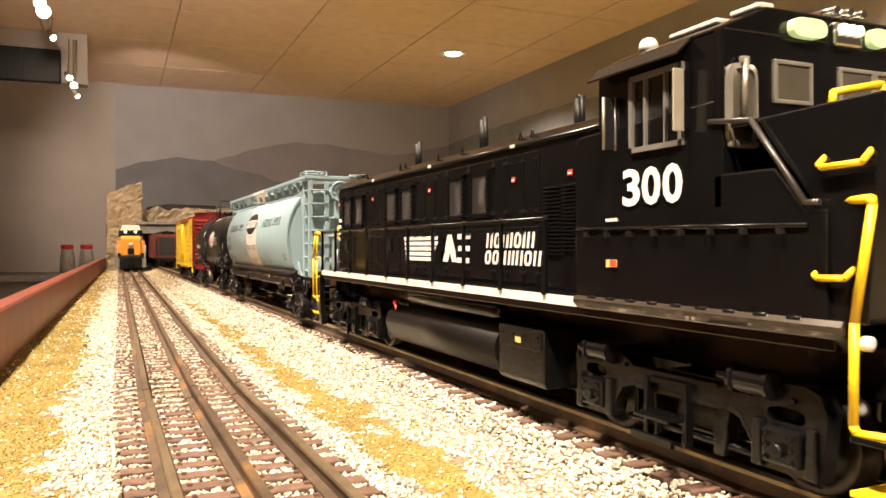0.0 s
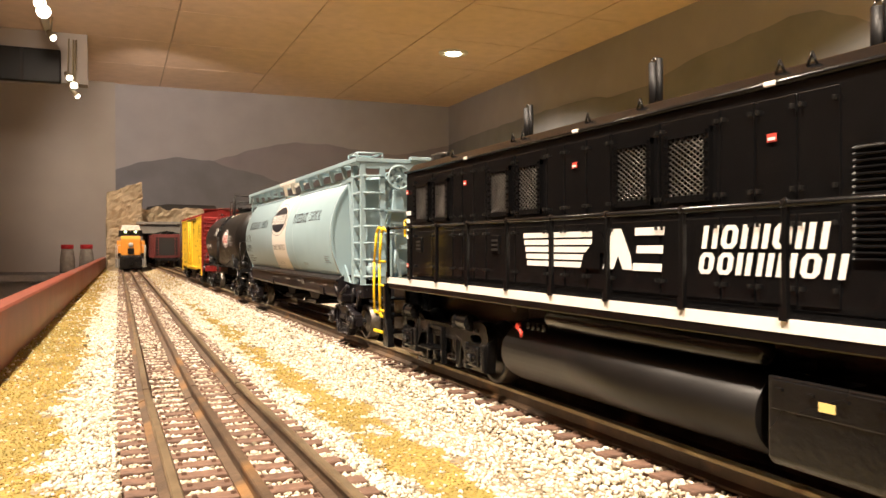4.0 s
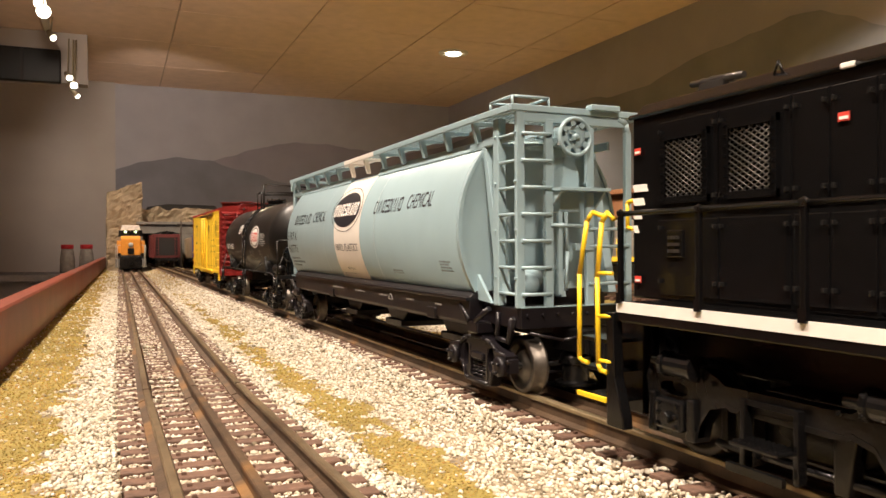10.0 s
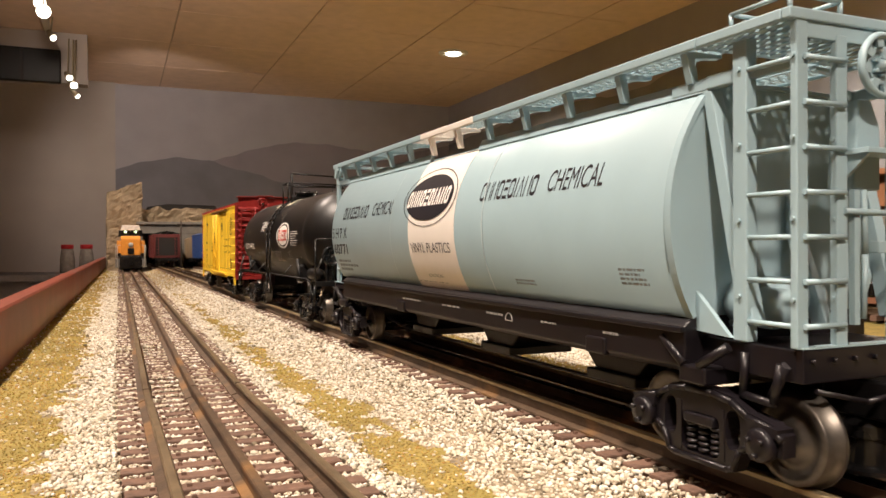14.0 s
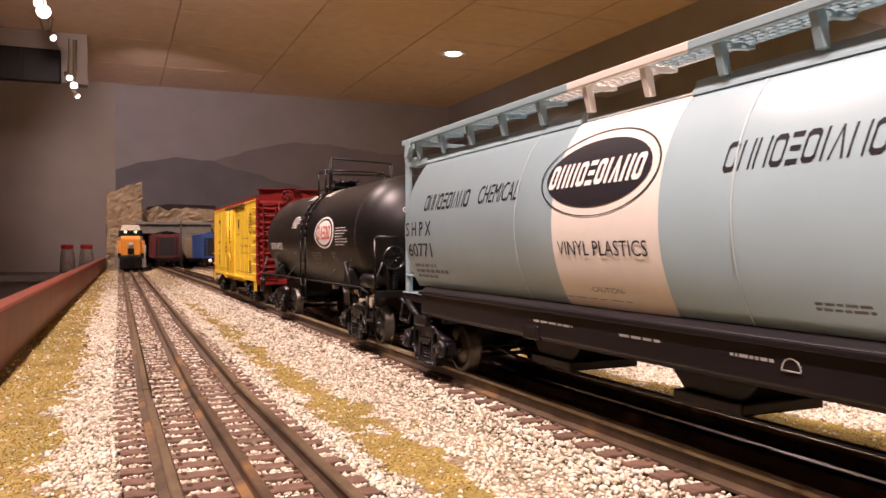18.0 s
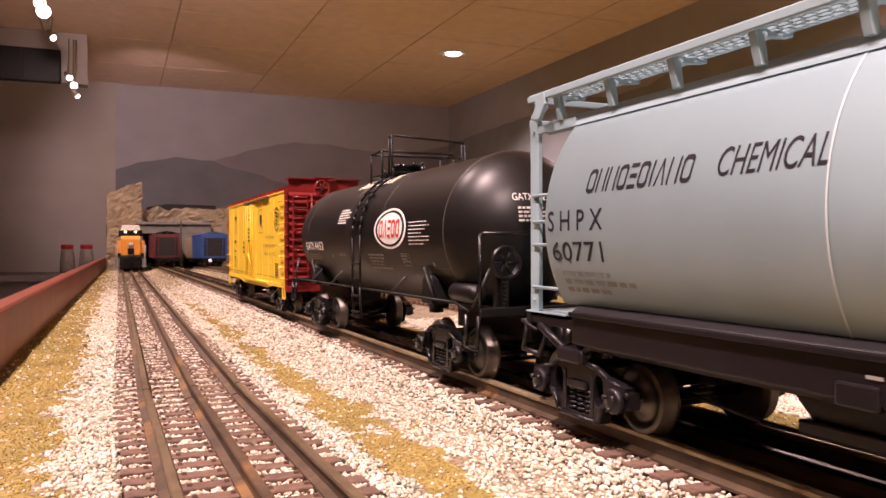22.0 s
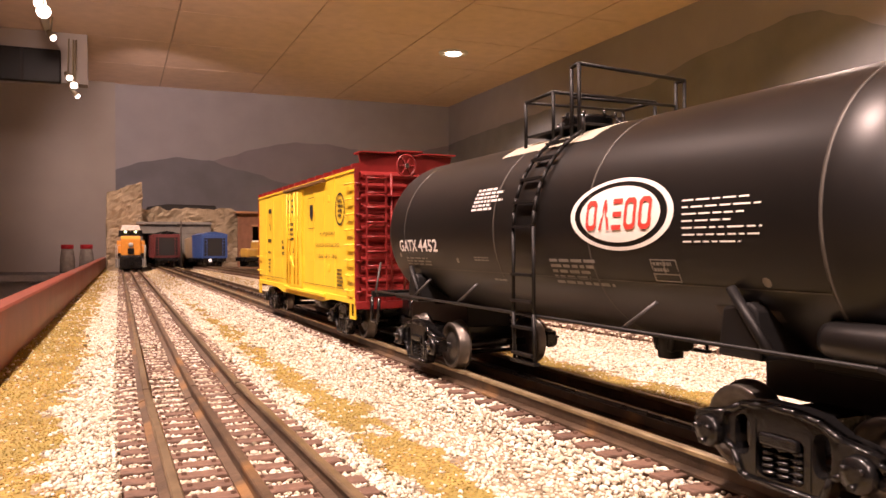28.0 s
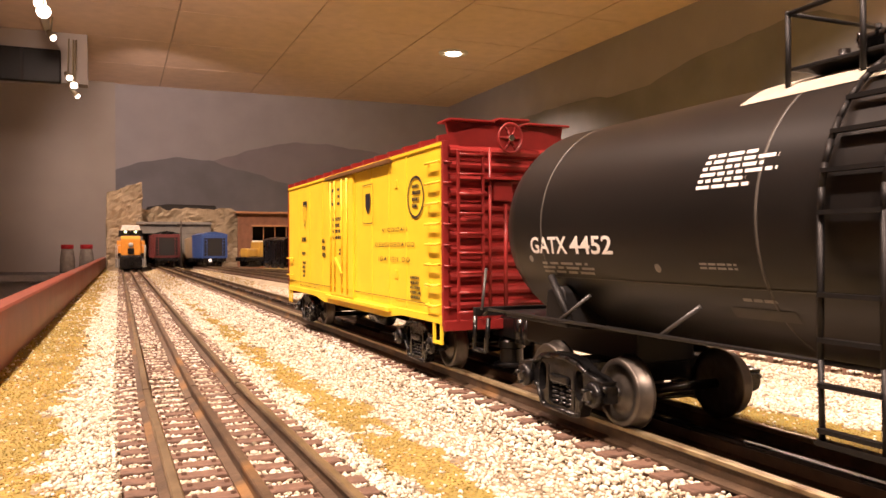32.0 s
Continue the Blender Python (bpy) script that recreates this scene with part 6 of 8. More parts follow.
def make_tank():
    car = thing("tank_car", "satin black tank car with white lettering and a round mark", "tank car", "train on the near track", (TRACK_X, TANK_MID, 0))

    def V(u):
        return u - TANK_MID + 0.0388

    ZC, R = 0.0554, 0.0308
    M = TANK_BLACK

    def surf(v, z, lift=0.0):
        d = min(R - 0.0004, abs(z - ZC))
        return (-math.sqrt(R * R - d * d) - 0.00012 - lift, v, z)

    head = [(0.0, 0.0010), (0.0009, 0.0075), (0.0028, 0.0140), (0.0060, 0.0200), (0.0105, 0.0255), (0.0150, 0.0288), (0.0195, 0.0304), (0.0225, R)]
    prof = [(V(0.8050) + a, r) for a, r in head] + [(V(1.0700) - a, r) for a, r in reversed(head)]
    shell = part("shell", lathe(B(), prof, (0, 0, ZC), "y", 64), M, car)
    for u in (0.8275, 0.8990, 0.9520, 1.0320):
        bm = B()
        lathe(bm, [(V(u) - 0.0005, R - 0.0003), (V(u) - 0.0003, R + 0.00007), (V(u) + 0.0003, R + 0.00007), (V(u) + 0.0005, R - 0.0003)], (0, 0, ZC), "y", 64)
        part("weld_seam", bm, SEAM_SHEEN, shell)
    bm = B()
    patch(bm, lambda v, z, l=0: (surf(v, z)[0] - 0.0001, v, z), V(1.0320), V(0.8275), 0.0408, 0.0411, 1, 1)
    part("weld_seam", bm, SEAM_SHEEN, shell)
    # round mark: rings and plain bars
    mk = part("round_mark", ellipse_on(B(), surf, V(0.8860), 0.0574, 0.0205, 0.0089, 0.90, 0.00005), WHITE_INK, car, "white oval company mark with red blocks")
    part("mark_field", ellipse_on(B(), surf, V(0.8860), 0.0574, 0.0160, 0.0069, 0.0, 0.00005), WHITE_INK, mk)
    bars("mark_name", mk, RED_INK, lambda v, z, l=0: surf(v, z, 0.00028), "oveoo", V(0.8995), V(0.8725), 0.0536, 0.0612, -0.0006, bold=0.22)
    lettering("lettering", "GATX", shell, WHITE_INK, surf, V(1.0384), V(1.0192), 0.0475, 0.0523, 0.0004, "white letters GATX", bold=0.02)
    lettering("lettering", "4452", shell, WHITE_INK, surf, V(1.0178), V(0.9986), 0.0475, 0.0523, 0.0004, "white number 4452", bold=0.02)
    print_lines("small_print", shell, DULL_INK, surf, V(1.0340), V(0.9960), 0.0418, 0.0454, 3, 31)
    print_lines("white_print", shell, WHITE_INK, surf, V(0.9690), V(0.9470), 0.0612, 0.0690, 6, 32, -0.25)
    print_lines("white_print", shell, WHITE_INK, surf, V(0.8630), V(0.8400), 0.0500, 0.0604, 7, 33, thin=0.3)
    print_lines("small_print", shell, DULL_INK, surf, V(0.9200), V(0.8920), 0.0388, 0.0464, 5, 34)
    print_lines("small_print", shell, DULL_INK, surf, V(0.9690), V(0.9560), 0.0445, 0.0462, 2, 35)
    print_lines("small_print", shell, DULL_INK, surf, V(0.9600), V(0.9480), 0.0380, 0.0392, 1, 36)
    bm = B()
    a, b, c, d = 0.8755, 0.8665, 0.0414, 0.0466
    for e, f, g, h in ((a, b, c, c + 0.0003), (a, b, d - 0.0003, d), (a, a - 0.0004, c, d), (b + 0.0004, b, c, d), ((a + b) / 2 + 0.0002, (a + b) / 2 - 0.0002, c + 0.0018, d), (a, b, c + 0.0016, c + 0.0019)):
        patch(bm, surf, V(e), V(f), g, h)
    part("stencil_box", bm, DULL_INK, shell)
    print_lines("small_print", shell, DULL_INK, surf, V(0.8747), V(0.8672), 0.0434, 0.0462, 2, 38)
    for u, z in ((0.9830, 0.0445), (0.8420, 0.0425), (1.0395, 0.0460)):
        part("round_dot", ellipse_on(B(), surf, V(u), z, 0.0011, 0.0010, 0.0, 0.0, 16, 2), DULL_INK, shell)
    for a, b in ((0.9650, 0.9480), (0.8600, 0.8420)):
        bm = B()
        patch(bm, surf, V(a), V(b), 0.0345, 0.0368, 2, 1, 0, 0.00002)
        part("dull_patch", bm, PATCH_GREY, shell)
    # end lettering
    def end_surf(v, z, lift=0.0):
        r = min(R - 0.001, math.hypot(v, z - ZC))
        a = 0.0
        for (a0, r0), (a1, r1) in zip(head, head[1:]):
            if r0 <= r <= r1:
                a = a0 + (a1 - a0) * (r - r0) / (r1 - r0)
        return (v, V(0.8050) + a - 0.0004 - lift, z)
    lettering("lettering", "GATX", shell, WHITE_INK, end_surf, -0.0120, -0.0045, 0.0660, 0.0686)
    lettering("lettering", "4452", shell, WHITE_INK, end_surf, -0.0035, 0.0040, 0.0660, 0.0686)
    print_lines("white_print", shell, WHITE_INK, end_surf, -0.0105, 0.0020, 0.0580, 0.0640, 4, 41)
    # platform with pale walkway, manway and railing on top
    bm = B()
    for k in range(10):
        z0, z1 = 0.0800 + 0.0006 * k, 0.0806 + 0.0006 * k
        patch(bm, surf, V(0.9680), V(0.9140), z0, z1, 1, 1, 0, 0.0001)
    part("pale_top_patch", bm, TOP_PATCH, shell, "pale anti-slip patch on the tank top")
    part("platform", box(B(), -0.0140, 0.0140, V(0.9260), V(0.9590), 0.0860, 0.0868, 0.0002), UNDER_BLACK, car)
    man = part("manway", lathe(B(), [(0.0850, 0.0080), (0.0895, 0.0080), (0.0900, 0.0088), (0.0912, 0.0088), (0.0918, 0.006), (0.0922, 0.001)], (0.0, V(0.9430), 0), "z", 24), FRAME_BLACK, car)
    for k in range(8):
        a = k * math.tau / 8
        part("bolt", rod(B(), (0.0084 * math.cos(a), V(0.9430) + 0.0084 * math.sin(a), 0.0905), (0.0084 * math.cos(a), V(0.9430) + 0.0084 * math.sin(a), 0.0925), 0.0006, 6), FRAME_BLACK, man)
    for u, w, h in ((0.9540, -0.004, 0.0905), (0.9320, 0.004, 0.0900)):
        part("valve", rod(B(), (w, V(u), 0.0860), (w, V(u), h), 0.0012, 10), FRAME_BLACK, car)
    for s in (-1, 1):
        hoop = [(V(0.9590), V(0.9415), 0.0985, 0.098), (V(0.9310), V(0.9270), 0.1045, 0.1025)][0 if s < 0 else 1]
        va, vb, za, zb = hoop
        for v in (va, vb):
            part("railing_post", rod(B(), (-0.0145, v, 0.0815), (-0.0145, v, za), 0.0006, 8), UNDER_BLACK, car)
            part("railing_post", rod(B(), (0.0255, v, 0.0725), (0.0255, v, zb), 0.0006, 8), UNDER_BLACK, car)
        part("safety_railing", wire(B(), [(-0.0145, va, za - 0.0006), (-0.0145, vb, za), (0.0255, vb, zb), (0.0255, va, zb)], 0.0006, 8), UNDER_BLACK, car, "bent black wire safety railing")
        part("cross_rail", rod(B(), (-0.0145, va, za - 0.0005 if s < 0 else 0.0950), (0.0255, va, zb if s < 0 else 0.0950), 0.0005, 8), UNDER_BLACK, car)
        # ladder following the tank's side
        lad = None
        for u in (0.9360, 0.9240):
            pts = [(s * 0.0150, V(u), 0.0880)]
            for k in range(9):
                a = radians(62 - 62 * k / 8)
                pts.append((s * (R + 0.0014) * math.cos(a), V(u), ZC + (R + 0.0014) * math.sin(a)))
            pts += [(s * 0.0322, V(u), 0.0300), (s * 0.0318, V(u), 0.0155)]
            ob = part("ladder_rail", wire(B(), pts, 0.0006, 6), UNDER_BLACK, car)
            lad = lad or ob
        for k in range(9):
            if k < 5:
                a = radians(52 - 13 * k)
                p = (s * (R + 0.0016) * math.cos(a), ZC + (R + 0.0016) * math.sin(a))
            else:
                p = (s * 0.0324, 0.0490 - 0.0078 * (k - 4))
            part("rung", box(B(), p[0] - 0.0008, p[0] + 0.0008, V(0.9240), V(0.9360), p[1] - 0.0004, p[1] + 0.0004), UNDER_BLACK, lad)
        part("ladder_foot", box(B(), s * 0.0318 - 0.0010, s * 0.0318 + 0.0010, V(0.9230), V(0.9370), 0.0150, 0.0160), UNDER_BLACK, lad)
        # side platform rail, saddles and struts
        part("side_rail", wire(B(), [(s * 0.0300, V(0.8080), 0.0272), (s * 0.0312, V(0.8160), 0.0296), (s * 0.0312, V(1.0640), 0.0292), (s * 0.0300, V(1.0700), 0.0268)], 0.0005, 8), UNDER_BLACK, car)
        for u in (0.8810, 0.9762, 1.0180):
            part("rail_strut", rod(B(), (s * 0.0312, V(u) + 0.004, 0.0290), (s * 0.0270, V(u) - 0.005, 0.0365), 0.0005, 8), STRUT_GREY, car)
        for u in (0.8490, 1.0280):
            part("saddle", prism(B(), [(V(u) - 0.0060, 0.0270), (V(u) + 0.0060, 0.0270), (V(u) + 0.0045, 0.0370), (V(u) - 0.0025, 0.0385), (V(u) - 0.0045, 0.0370)], min(s * 0.0150, s * 0.0285), max(s * 0.0150, s * 0.0285), "x", 0.0006), UNDER_BLACK, car)
            part("saddle_brace", wire(B(), [(s * 0.0290, V(u) - 0.0085, 0.0290), (s * 0.0285, V(u) + 0.0020, 0.0410)], 0.0011, 8), UNDER_BLACK, car)
    # frame, end platforms
    for a, b in ((0.7980, 0.8400), (1.0300, 1.0780)):
        part("end_frame", box(B(), -0.0180, 0.0180, V(a), V(b), 0.0252, 0.0275, 0.0004), UNDER_BLACK, car)
    for a, b in ((0.7990, 0.8600), (1.0150, 1.0770)):
        part("stub_sill", box(B(), -0.0100, 0.0100, V(a), V(b), 0.0165, 0.0262, 0.0006), UNDER_BLACK, car)
    for s, e in ((-1, 0.7985), (1, 1.0775)):
        part("end_sill", box(B(), -0.0300, 0.0300, V(e) - 0.0010, V(e) + 0.0010, 0.0258, 0.0288, 0.0003), UNDER_BLACK, car)
        for w in (-0.0300, 0.0300):
            if s < 0:
                bm = wire(B(), [(w, V(e), 0.0290), (w, V(e), 0.0530), (w * 0.93, V(e) - s * 0.002, 0.0540), (w * 0.35, V(e) - s * 0.002, 0.0540)], 0.0006, 8)
                part("end_handrail", bm, FRAME_BLACK, car)
            bm = wire(B(), [(w, V(e) - s * 0.0010, 0.0260), (w * 1.02, V(e) - s * 0.0015, 0.0150), (w * 1.02, V(e) - s * 0.0100, 0.0150), (w, V(e) - s * 0.0110, 0.0260)], 0.0008, 8)
            part("stirrup", bm, FRAME_BLACK, car)
            part("platform_brace", rod(B(), (w, V(e) - s * 0.006, 0.0285), (w * 0.86, V(e) - s * 0.001, 0.0420), 0.0005, 8), STRUT_GREY, car)
    # brake wheel on its stand, reservoir, outlet
    bw = part("brake_wheel", lathe(B(), [(0, 0.0045), (-0.0006, 0.0058), (-0.0016, 0.0061), (-0.0024, 0.0056), (-0.0018, 0.0046), (-0.0008, 0.0042)], (-0.0200, V(0.8000), 0.0440), "y", 28), FRAME_BLACK, car, "black brake wheel on a stand")
    for k in range(6):
        a = k * math.tau / 6
        part("spoke", rod(B(), (-0.0200, V(0.7995), 0.0440), (-0.0200 + 0.0052 * math.cos(a), V(0.7990), 0.0440 + 0.0052 * math.sin(a)), 0.0006, 6), FRAME_BLACK, bw)
    part("brake_stand", box(B(), -0.0225, -0.0175, V(0.8010), V(0.8040), 0.0280, 0.0470, 0.0005), FRAME_BLACK, car)
    bm = B()
    for k in range(7):
        bmesh.ops.create_icosphere(bm, subdivisions=1, radius=0.0009, matrix=Matrix.Translation((-0.0205, V(0.7990), 0.0375 - 0.0015 * k)))
    part("brake_chain", bm, FRAME_BLACK, car)
    part("air_reservoir", lathe(B(), [(V(0.8110), 0.0006), (V(0.8116), 0.0028), (V(0.8132), 0.0036), (V(0.8300), 0.0036), (V(0.8316), 0.0030), (V(0.8322), 0.0006)], (-0.0240, 0, 0.0325), "y", 20), M, car)
    part("bottom_outlet", lathe(B(), [(0.0185, 0.0020), (0.0188, 0.0034), (0.0225, 0.0036), (0.0290, 0.0055)], (-0.0020, V(0.9010), 0), "z", 20), UNDER_BLACK, car)
    part("outlet_skid", prism(B(), [(V(0.8960), 0.0250), (V(0.9060), 0.0250), (V(0.9045), 0.0205), (V(0.8975), 0.0205)], -0.0050, 0.0030, "x", 0.0008), UNDER_BLACK, car)
    part("brake_pipe", wire(B(), [(-0.0060, V(0.8700), 0.0270), (-0.0060, V(0.8800), 0.0262), (-0.0060, V(0.9900), 0.0262), (-0.0060, V(1.0000), 0.0270)], 0.0006), UNDER_BLACK, car)
    freight_truck(car, V(0.8408), FRAME_BLACK)
    freight_truck(car, V(1.0292), FRAME_BLACK)
    coupler(car, V(0.7985), -1, FRAME_BLACK)
    coupler(car, V(1.0775), 1, FRAME_BLACK)
    return car


# tank seams paler than the shell, with the seam highlight in their colour
SEAM_SHEEN = mat("sheen_weld_seam", (0.075, 0.068, 0.058), 0.5, var=0.3)
TOP_PATCH = mat("pale_grit_patch", (0.42, 0.38, 0.30), 0.8, var=0.12)
STRUT_GREY = mat("dull_steel_strut", (0.055, 0.052, 0.050), 0.40, var=0.2)
PATCH_GREY = mat("dull_grey_patch", (0.06, 0.056, 0.05), 0.6, var=0.15)
tanker = make_tank()


# ---- the yellow refrigerator car ----
REEFER_MID = 1.2756


def make_reefer():
    car = thing("refrigerator_car", "bright yellow refrigerator car with dark red ends and roof", "refrigerator car", "train on the near track", (TRACK_X, REEFER_MID, 0))

    def V(u):
        return u - 1.215

    HW, A, Z = 0.0318, 1.0885, 0.0885
    Y, D = REEFER_YELLOW, REEFER_RED
    A0, A1 = V(1.0890), V(1.3410)
    part("body", box(B(), -HW + 0.0012, HW - 0.0012, A0 + 0.0010, A1 - 0.0010, 0.0200, Z), D, car)
    for s in (-1, 1):
        x0, x1 = sorted((s * (HW - 0.0014), s * HW))
        # the side is a row of sheets with raised seams
        edges = [1.0885, 1.1250, 1.1460, 1.1690, 1.1930, 1.2330, 1.2560, 1.2850, 1.3130, 1.3415]
        for a, b in zip(edges, edges[1:]):
            part("side_sheet", box(B(), x0, x1, V(a) + 0.0001, V(b) - 0.0001, 0.0215, Z - 0.0006, 0.0002), Y, car)
        for u in edges[1:-1]:
            bm = box(B(), s * HW - 0.0003, s * HW + 0.0003, V(u) - 0.0005, V(u) + 0.0005, 0.0240, Z - 0.0015, 0.0001)
            part("side_seam", bm, Y, car)
        part("side_sill", box(B(), s * HW - 0.0005, s * HW + 0.0005, V(1.0885), V(1.3415), 0.0195, 0.0225, 0.0002), Y, car)
        part("side_sill", prism(B(), [(V(1.1300), 0.0196), (V(1.1500), 0.0172), (V(1.2520), 0.0172), (V(1.2720), 0.0196)], s * HW - 0.0006, s * HW + 0.0004, "x"), Y, car)
        part("eave", box(B(), s * HW - 0.0006, s * HW + 0.0006, V(1.0885), V(1.3415), Z - 0.0018, Z - 0.0004, 0.0002), Y, car)
        # plug door
        dr = part("plug_door", box(B(), s * (HW + 0.0006) - 0.0007, s * (HW + 0.0006) + 0.0007, V(1.1955), V(1.2365), 0.0225, 0.0850, 0.0003), Y, car)
        for u in (1.2040, 1.2130, 1.2260, 1.2340):
            bm = rod(B(), (s * (HW + 0.0018), V(u), 0.0240), (s * (HW + 0.0018), V(u), 0.0840), 0.0005, 6)
            for k in range(5):
                box(bm, s * (HW + 0.0016) - 0.0005, s * (HW + 0.0016) + 0.0005, V(u) - 0.001, V(u) + 0.001, 0.0270 + 0.0135 * k, 0.0282 + 0.0135 * k)
            part("lock_bar", bm, Y, dr)
        part("door_lever", prism(B(), [(V(1.2150), 0.0340), (V(1.2270), 0.0420), (V(1.2240), 0.0430), (V(1.2120), 0.0350)], s * (HW + 0.0020) - 0.0004, s * (HW + 0.0020) + 0.0004, "x"), Y, dr)
        for z, a, b in ((0.0864, 1.1420, 1.2440), (0.0210, 1.1420, 1.2440)):
            part("door_track", box(B(), s * (HW + 0.0012) - 0.0012, s * (HW + 0.0012) + 0.0012, V(a), V(b), z - 0.0009, z + 0.0009, 0.0002), DOOR_RAIL if z > 0.05 else Y, car)
        # corner ladders: yellow side rungs
        for k in range(8):
            z = 0.0265 + 0.0078 * k
            part("side_rung", wire(B(), [(s * HW, V(1.1010), z), (s * (HW + 0.0020), V(1.1010), z - 0.0004), (s * (HW + 0.0020), V(1.0910), z - 0.0004), (s * HW, V(1.0910), z)], 0.0005, 6), Y, car)
        for k in range(2):
            z = 0.0300 + 0.0110 * k
            part("side_rung", wire(B(), [(s * HW, V(1.3290), z), (s * (HW + 0.0020), V(1.3290), z), (s * (HW + 0.0020), V(1.3395), z), (s * HW, V(1.3395), z)], 0.0005, 6), Y, car)
        for u in (1.0930, 1.3365):
            part("stirrup", box(B(), s * HW - 0.0005, s * HW + 0.0005, V(u) - 0.0040, V(u) - 0.0028, 0.0125, 0.0205), Y, car)
            part("stirrup", box(B(), s * HW - 0.0005, s * HW + 0.0005, V(u) + 0.0028, V(u) + 0.0040, 0.0125, 0.0205), Y, car)
            part("stirrup", box(B(), s * HW - 0.0005, s * HW + 0.0005, V(u) - 0.0040, V(u) + 0.0040, 0.0118, 0.0130), Y, car)
        for u in (1.1380, 1.1380):
            part("tack_board", box(B(), s * HW - 0.0004, s * HW + 0.0004, V(1.1350), V(1.1385), 0.0350 if u else 0, 0.0385, 0.0001), Y, car)
        part("tack_board", box(B(), s * HW - 0.0004, s * HW + 0.0004, V(1.1350), V(1.1385), 0.0740, 0.0775, 0.0001), Y, car)
    S = flat(-HW - 0.0003)
    bars("road_mark", car, DARK_INK, flat(-HW - 0.0014), "o e", V(1.2330), V(1.2170), 0.0710, 0.0800, 0, "large dark letters as plain blocks")
    bars("company_name", car, DARK_INK, S, "vheoiovh", V(1.1551), V(1.1234), 0.0552, 0.0570, 0, "dark company name as plain blocks", bold=0.13)
    bars("company_name", car, DARK_INK, S, "oeeoioeovioo", V(1.1640), V(1.1150), 0.0487, 0.0505, 0, "dark company name as plain blocks", bold=0.13)
    bars("company_name", car, DARK_INK, S, "iovheii oo", V(1.1600), V(1.1200), 0.0422, 0.0442, 0, "dark company name as plain blocks", bold=0.13)
    part("round_herald", ellipse_on(B(), S, V(1.1142), 0.0688, 0.0088, 0.0087, 0.88), DARK_INK, car, "dark ring herald")
    print_lines("herald_print", car, DARK_INK, S, V(1.1180), V(1.1080), 0.0640, 0.0745, 4, 51)
    for uc, zc in ((1.1740, 0.0690),):
        bm = B()
        for a, b, c, d in ((-0.0075, 0.0075, 0.0090, 0.0094), (-0.0075, 0.0075, -0.0094, -0.0090), (-0.0075, -0.0072, -0.0094, 0.0094), (0.0072, 0.0075, -0.0094, 0.0094)):
            patch(bm, S, V(uc + b), V(uc + a), zc + c, zc + d)
        part("herald_frame", bm, DARK_INK, car)
        bm = B()
        bm.faces.new([bm.verts.new(S(V(uc + a), zc + b)) for a, b in ((-0.0035, 0.0050), (0.0035, 0.0050), (0.0035, -0.0015), (0.0, -0.0050), (-0.0035, -0.0015))])
        part("shield_herald", bm, DARK_INK, car, "small dark shield herald")
    bm = B()
    shield = ((-0.0050, 0.0070), (0.0050, 0.0070), (0.0036, -0.0030), (0.0, -0.0100), (-0.0036, -0.0030))
    rings = [[bm.verts.new(S(V(1.2960 + a * k), 0.0700 + b * k)) for a, b in shield] for k in (1.0, 0.86)]
    for k in range(5):
        bm.faces.new((rings[0][k], rings[0][(k + 1) % 5], rings[1][(k + 1) % 5], rings[1][k]))
    bm.faces.new([bm.verts.new(S(V(1.2960 + a), 0.0700 + b)) for a, b in ((-0.0043, 0.0060), (0.0043, 0.0060), (0.0041, 0.0035), (-0.0041, 0.0035))])
    part("shield_herald", bm, DARK_INK, car, "tall dark outlined shield herald")
    bars("shield_stripe", car, Y, flat(-HW - 0.0005), "iii", V(1.2995), V(1.2925), 0.0660, 0.0745)
    for k, (a, b, c, d, n) in enumerate(((1.3040, 1.2890, 0.0510, 0.0555, 1), (1.3035, 1.2930, 0.0430, 0.0460, 1), (1.3020, 1.2940, 0.0290, 0.0400, 4), (1.2310, 1.2100, 0.0520, 0.0650, 4), (1.2190, 1.2120, 0.0440, 0.0480, 2), (1.1200, 1.1080, 0.0270, 0.0370, 5), (1.2560, 1.2480, 0.0420, 0.0540, 3), (1.3100, 1.2350, 0.0240, 0.0246, 1))):
        print_lines("small_print", car, DARK_INK, flat(-HW - 0.0013) if 1.20 < a < 1.235 else S, V(a), V(b), c, d, n, 60 + k)
    for a, b, z in ((1.1000, 1.1980, 0.0262), (1.2400, 1.3400, 0.0262)):
        bm = B()
        patch(bm, S, V(b), V(a), z, z + 0.0003)
        part("base_line", bm, DARK_INK, car)
    # roof: ribbed, with a centre running board
    roof = part("roof", prism(B(), [(-HW + 0.0010, Z - 0.0002), (HW - 0.0010, Z - 0.0002), (HW - 0.0010, Z + 0.0004), (0.010, Z + 0.0056), (-0.010, Z + 0.0056), (-HW + 0.0010, Z + 0.0004)], A0, A1, "y"), D, car)
    for k in range(15):
        v = A0 + 0.002 + (A1 - A0 - 0.004) * k / 14
        part("roof_rib", prism(B(), [(-HW - 0.0010, Z), (HW + 0.0010, Z), (HW + 0.0010, Z + 0.0020), (0.010, Z + 0.0070), (-0.010, Z + 0.0070), (-HW - 0.0010, Z + 0.0020)], v - 0.0011, v + 0.0011, "y"), D, roof)
    for k in range(3):
        part("running_board", box(B(), -0.0075 + 0.0051 * k, -0.0029 + 0.0051 * k, A0 - 0.0040, A1 + 0.0040, Z + 0.0086, Z + 0.0094, 0.0002), D, car)
    for k in range(8):
        v = A0 + (A1 - A0) * (k + 0.5) / 8
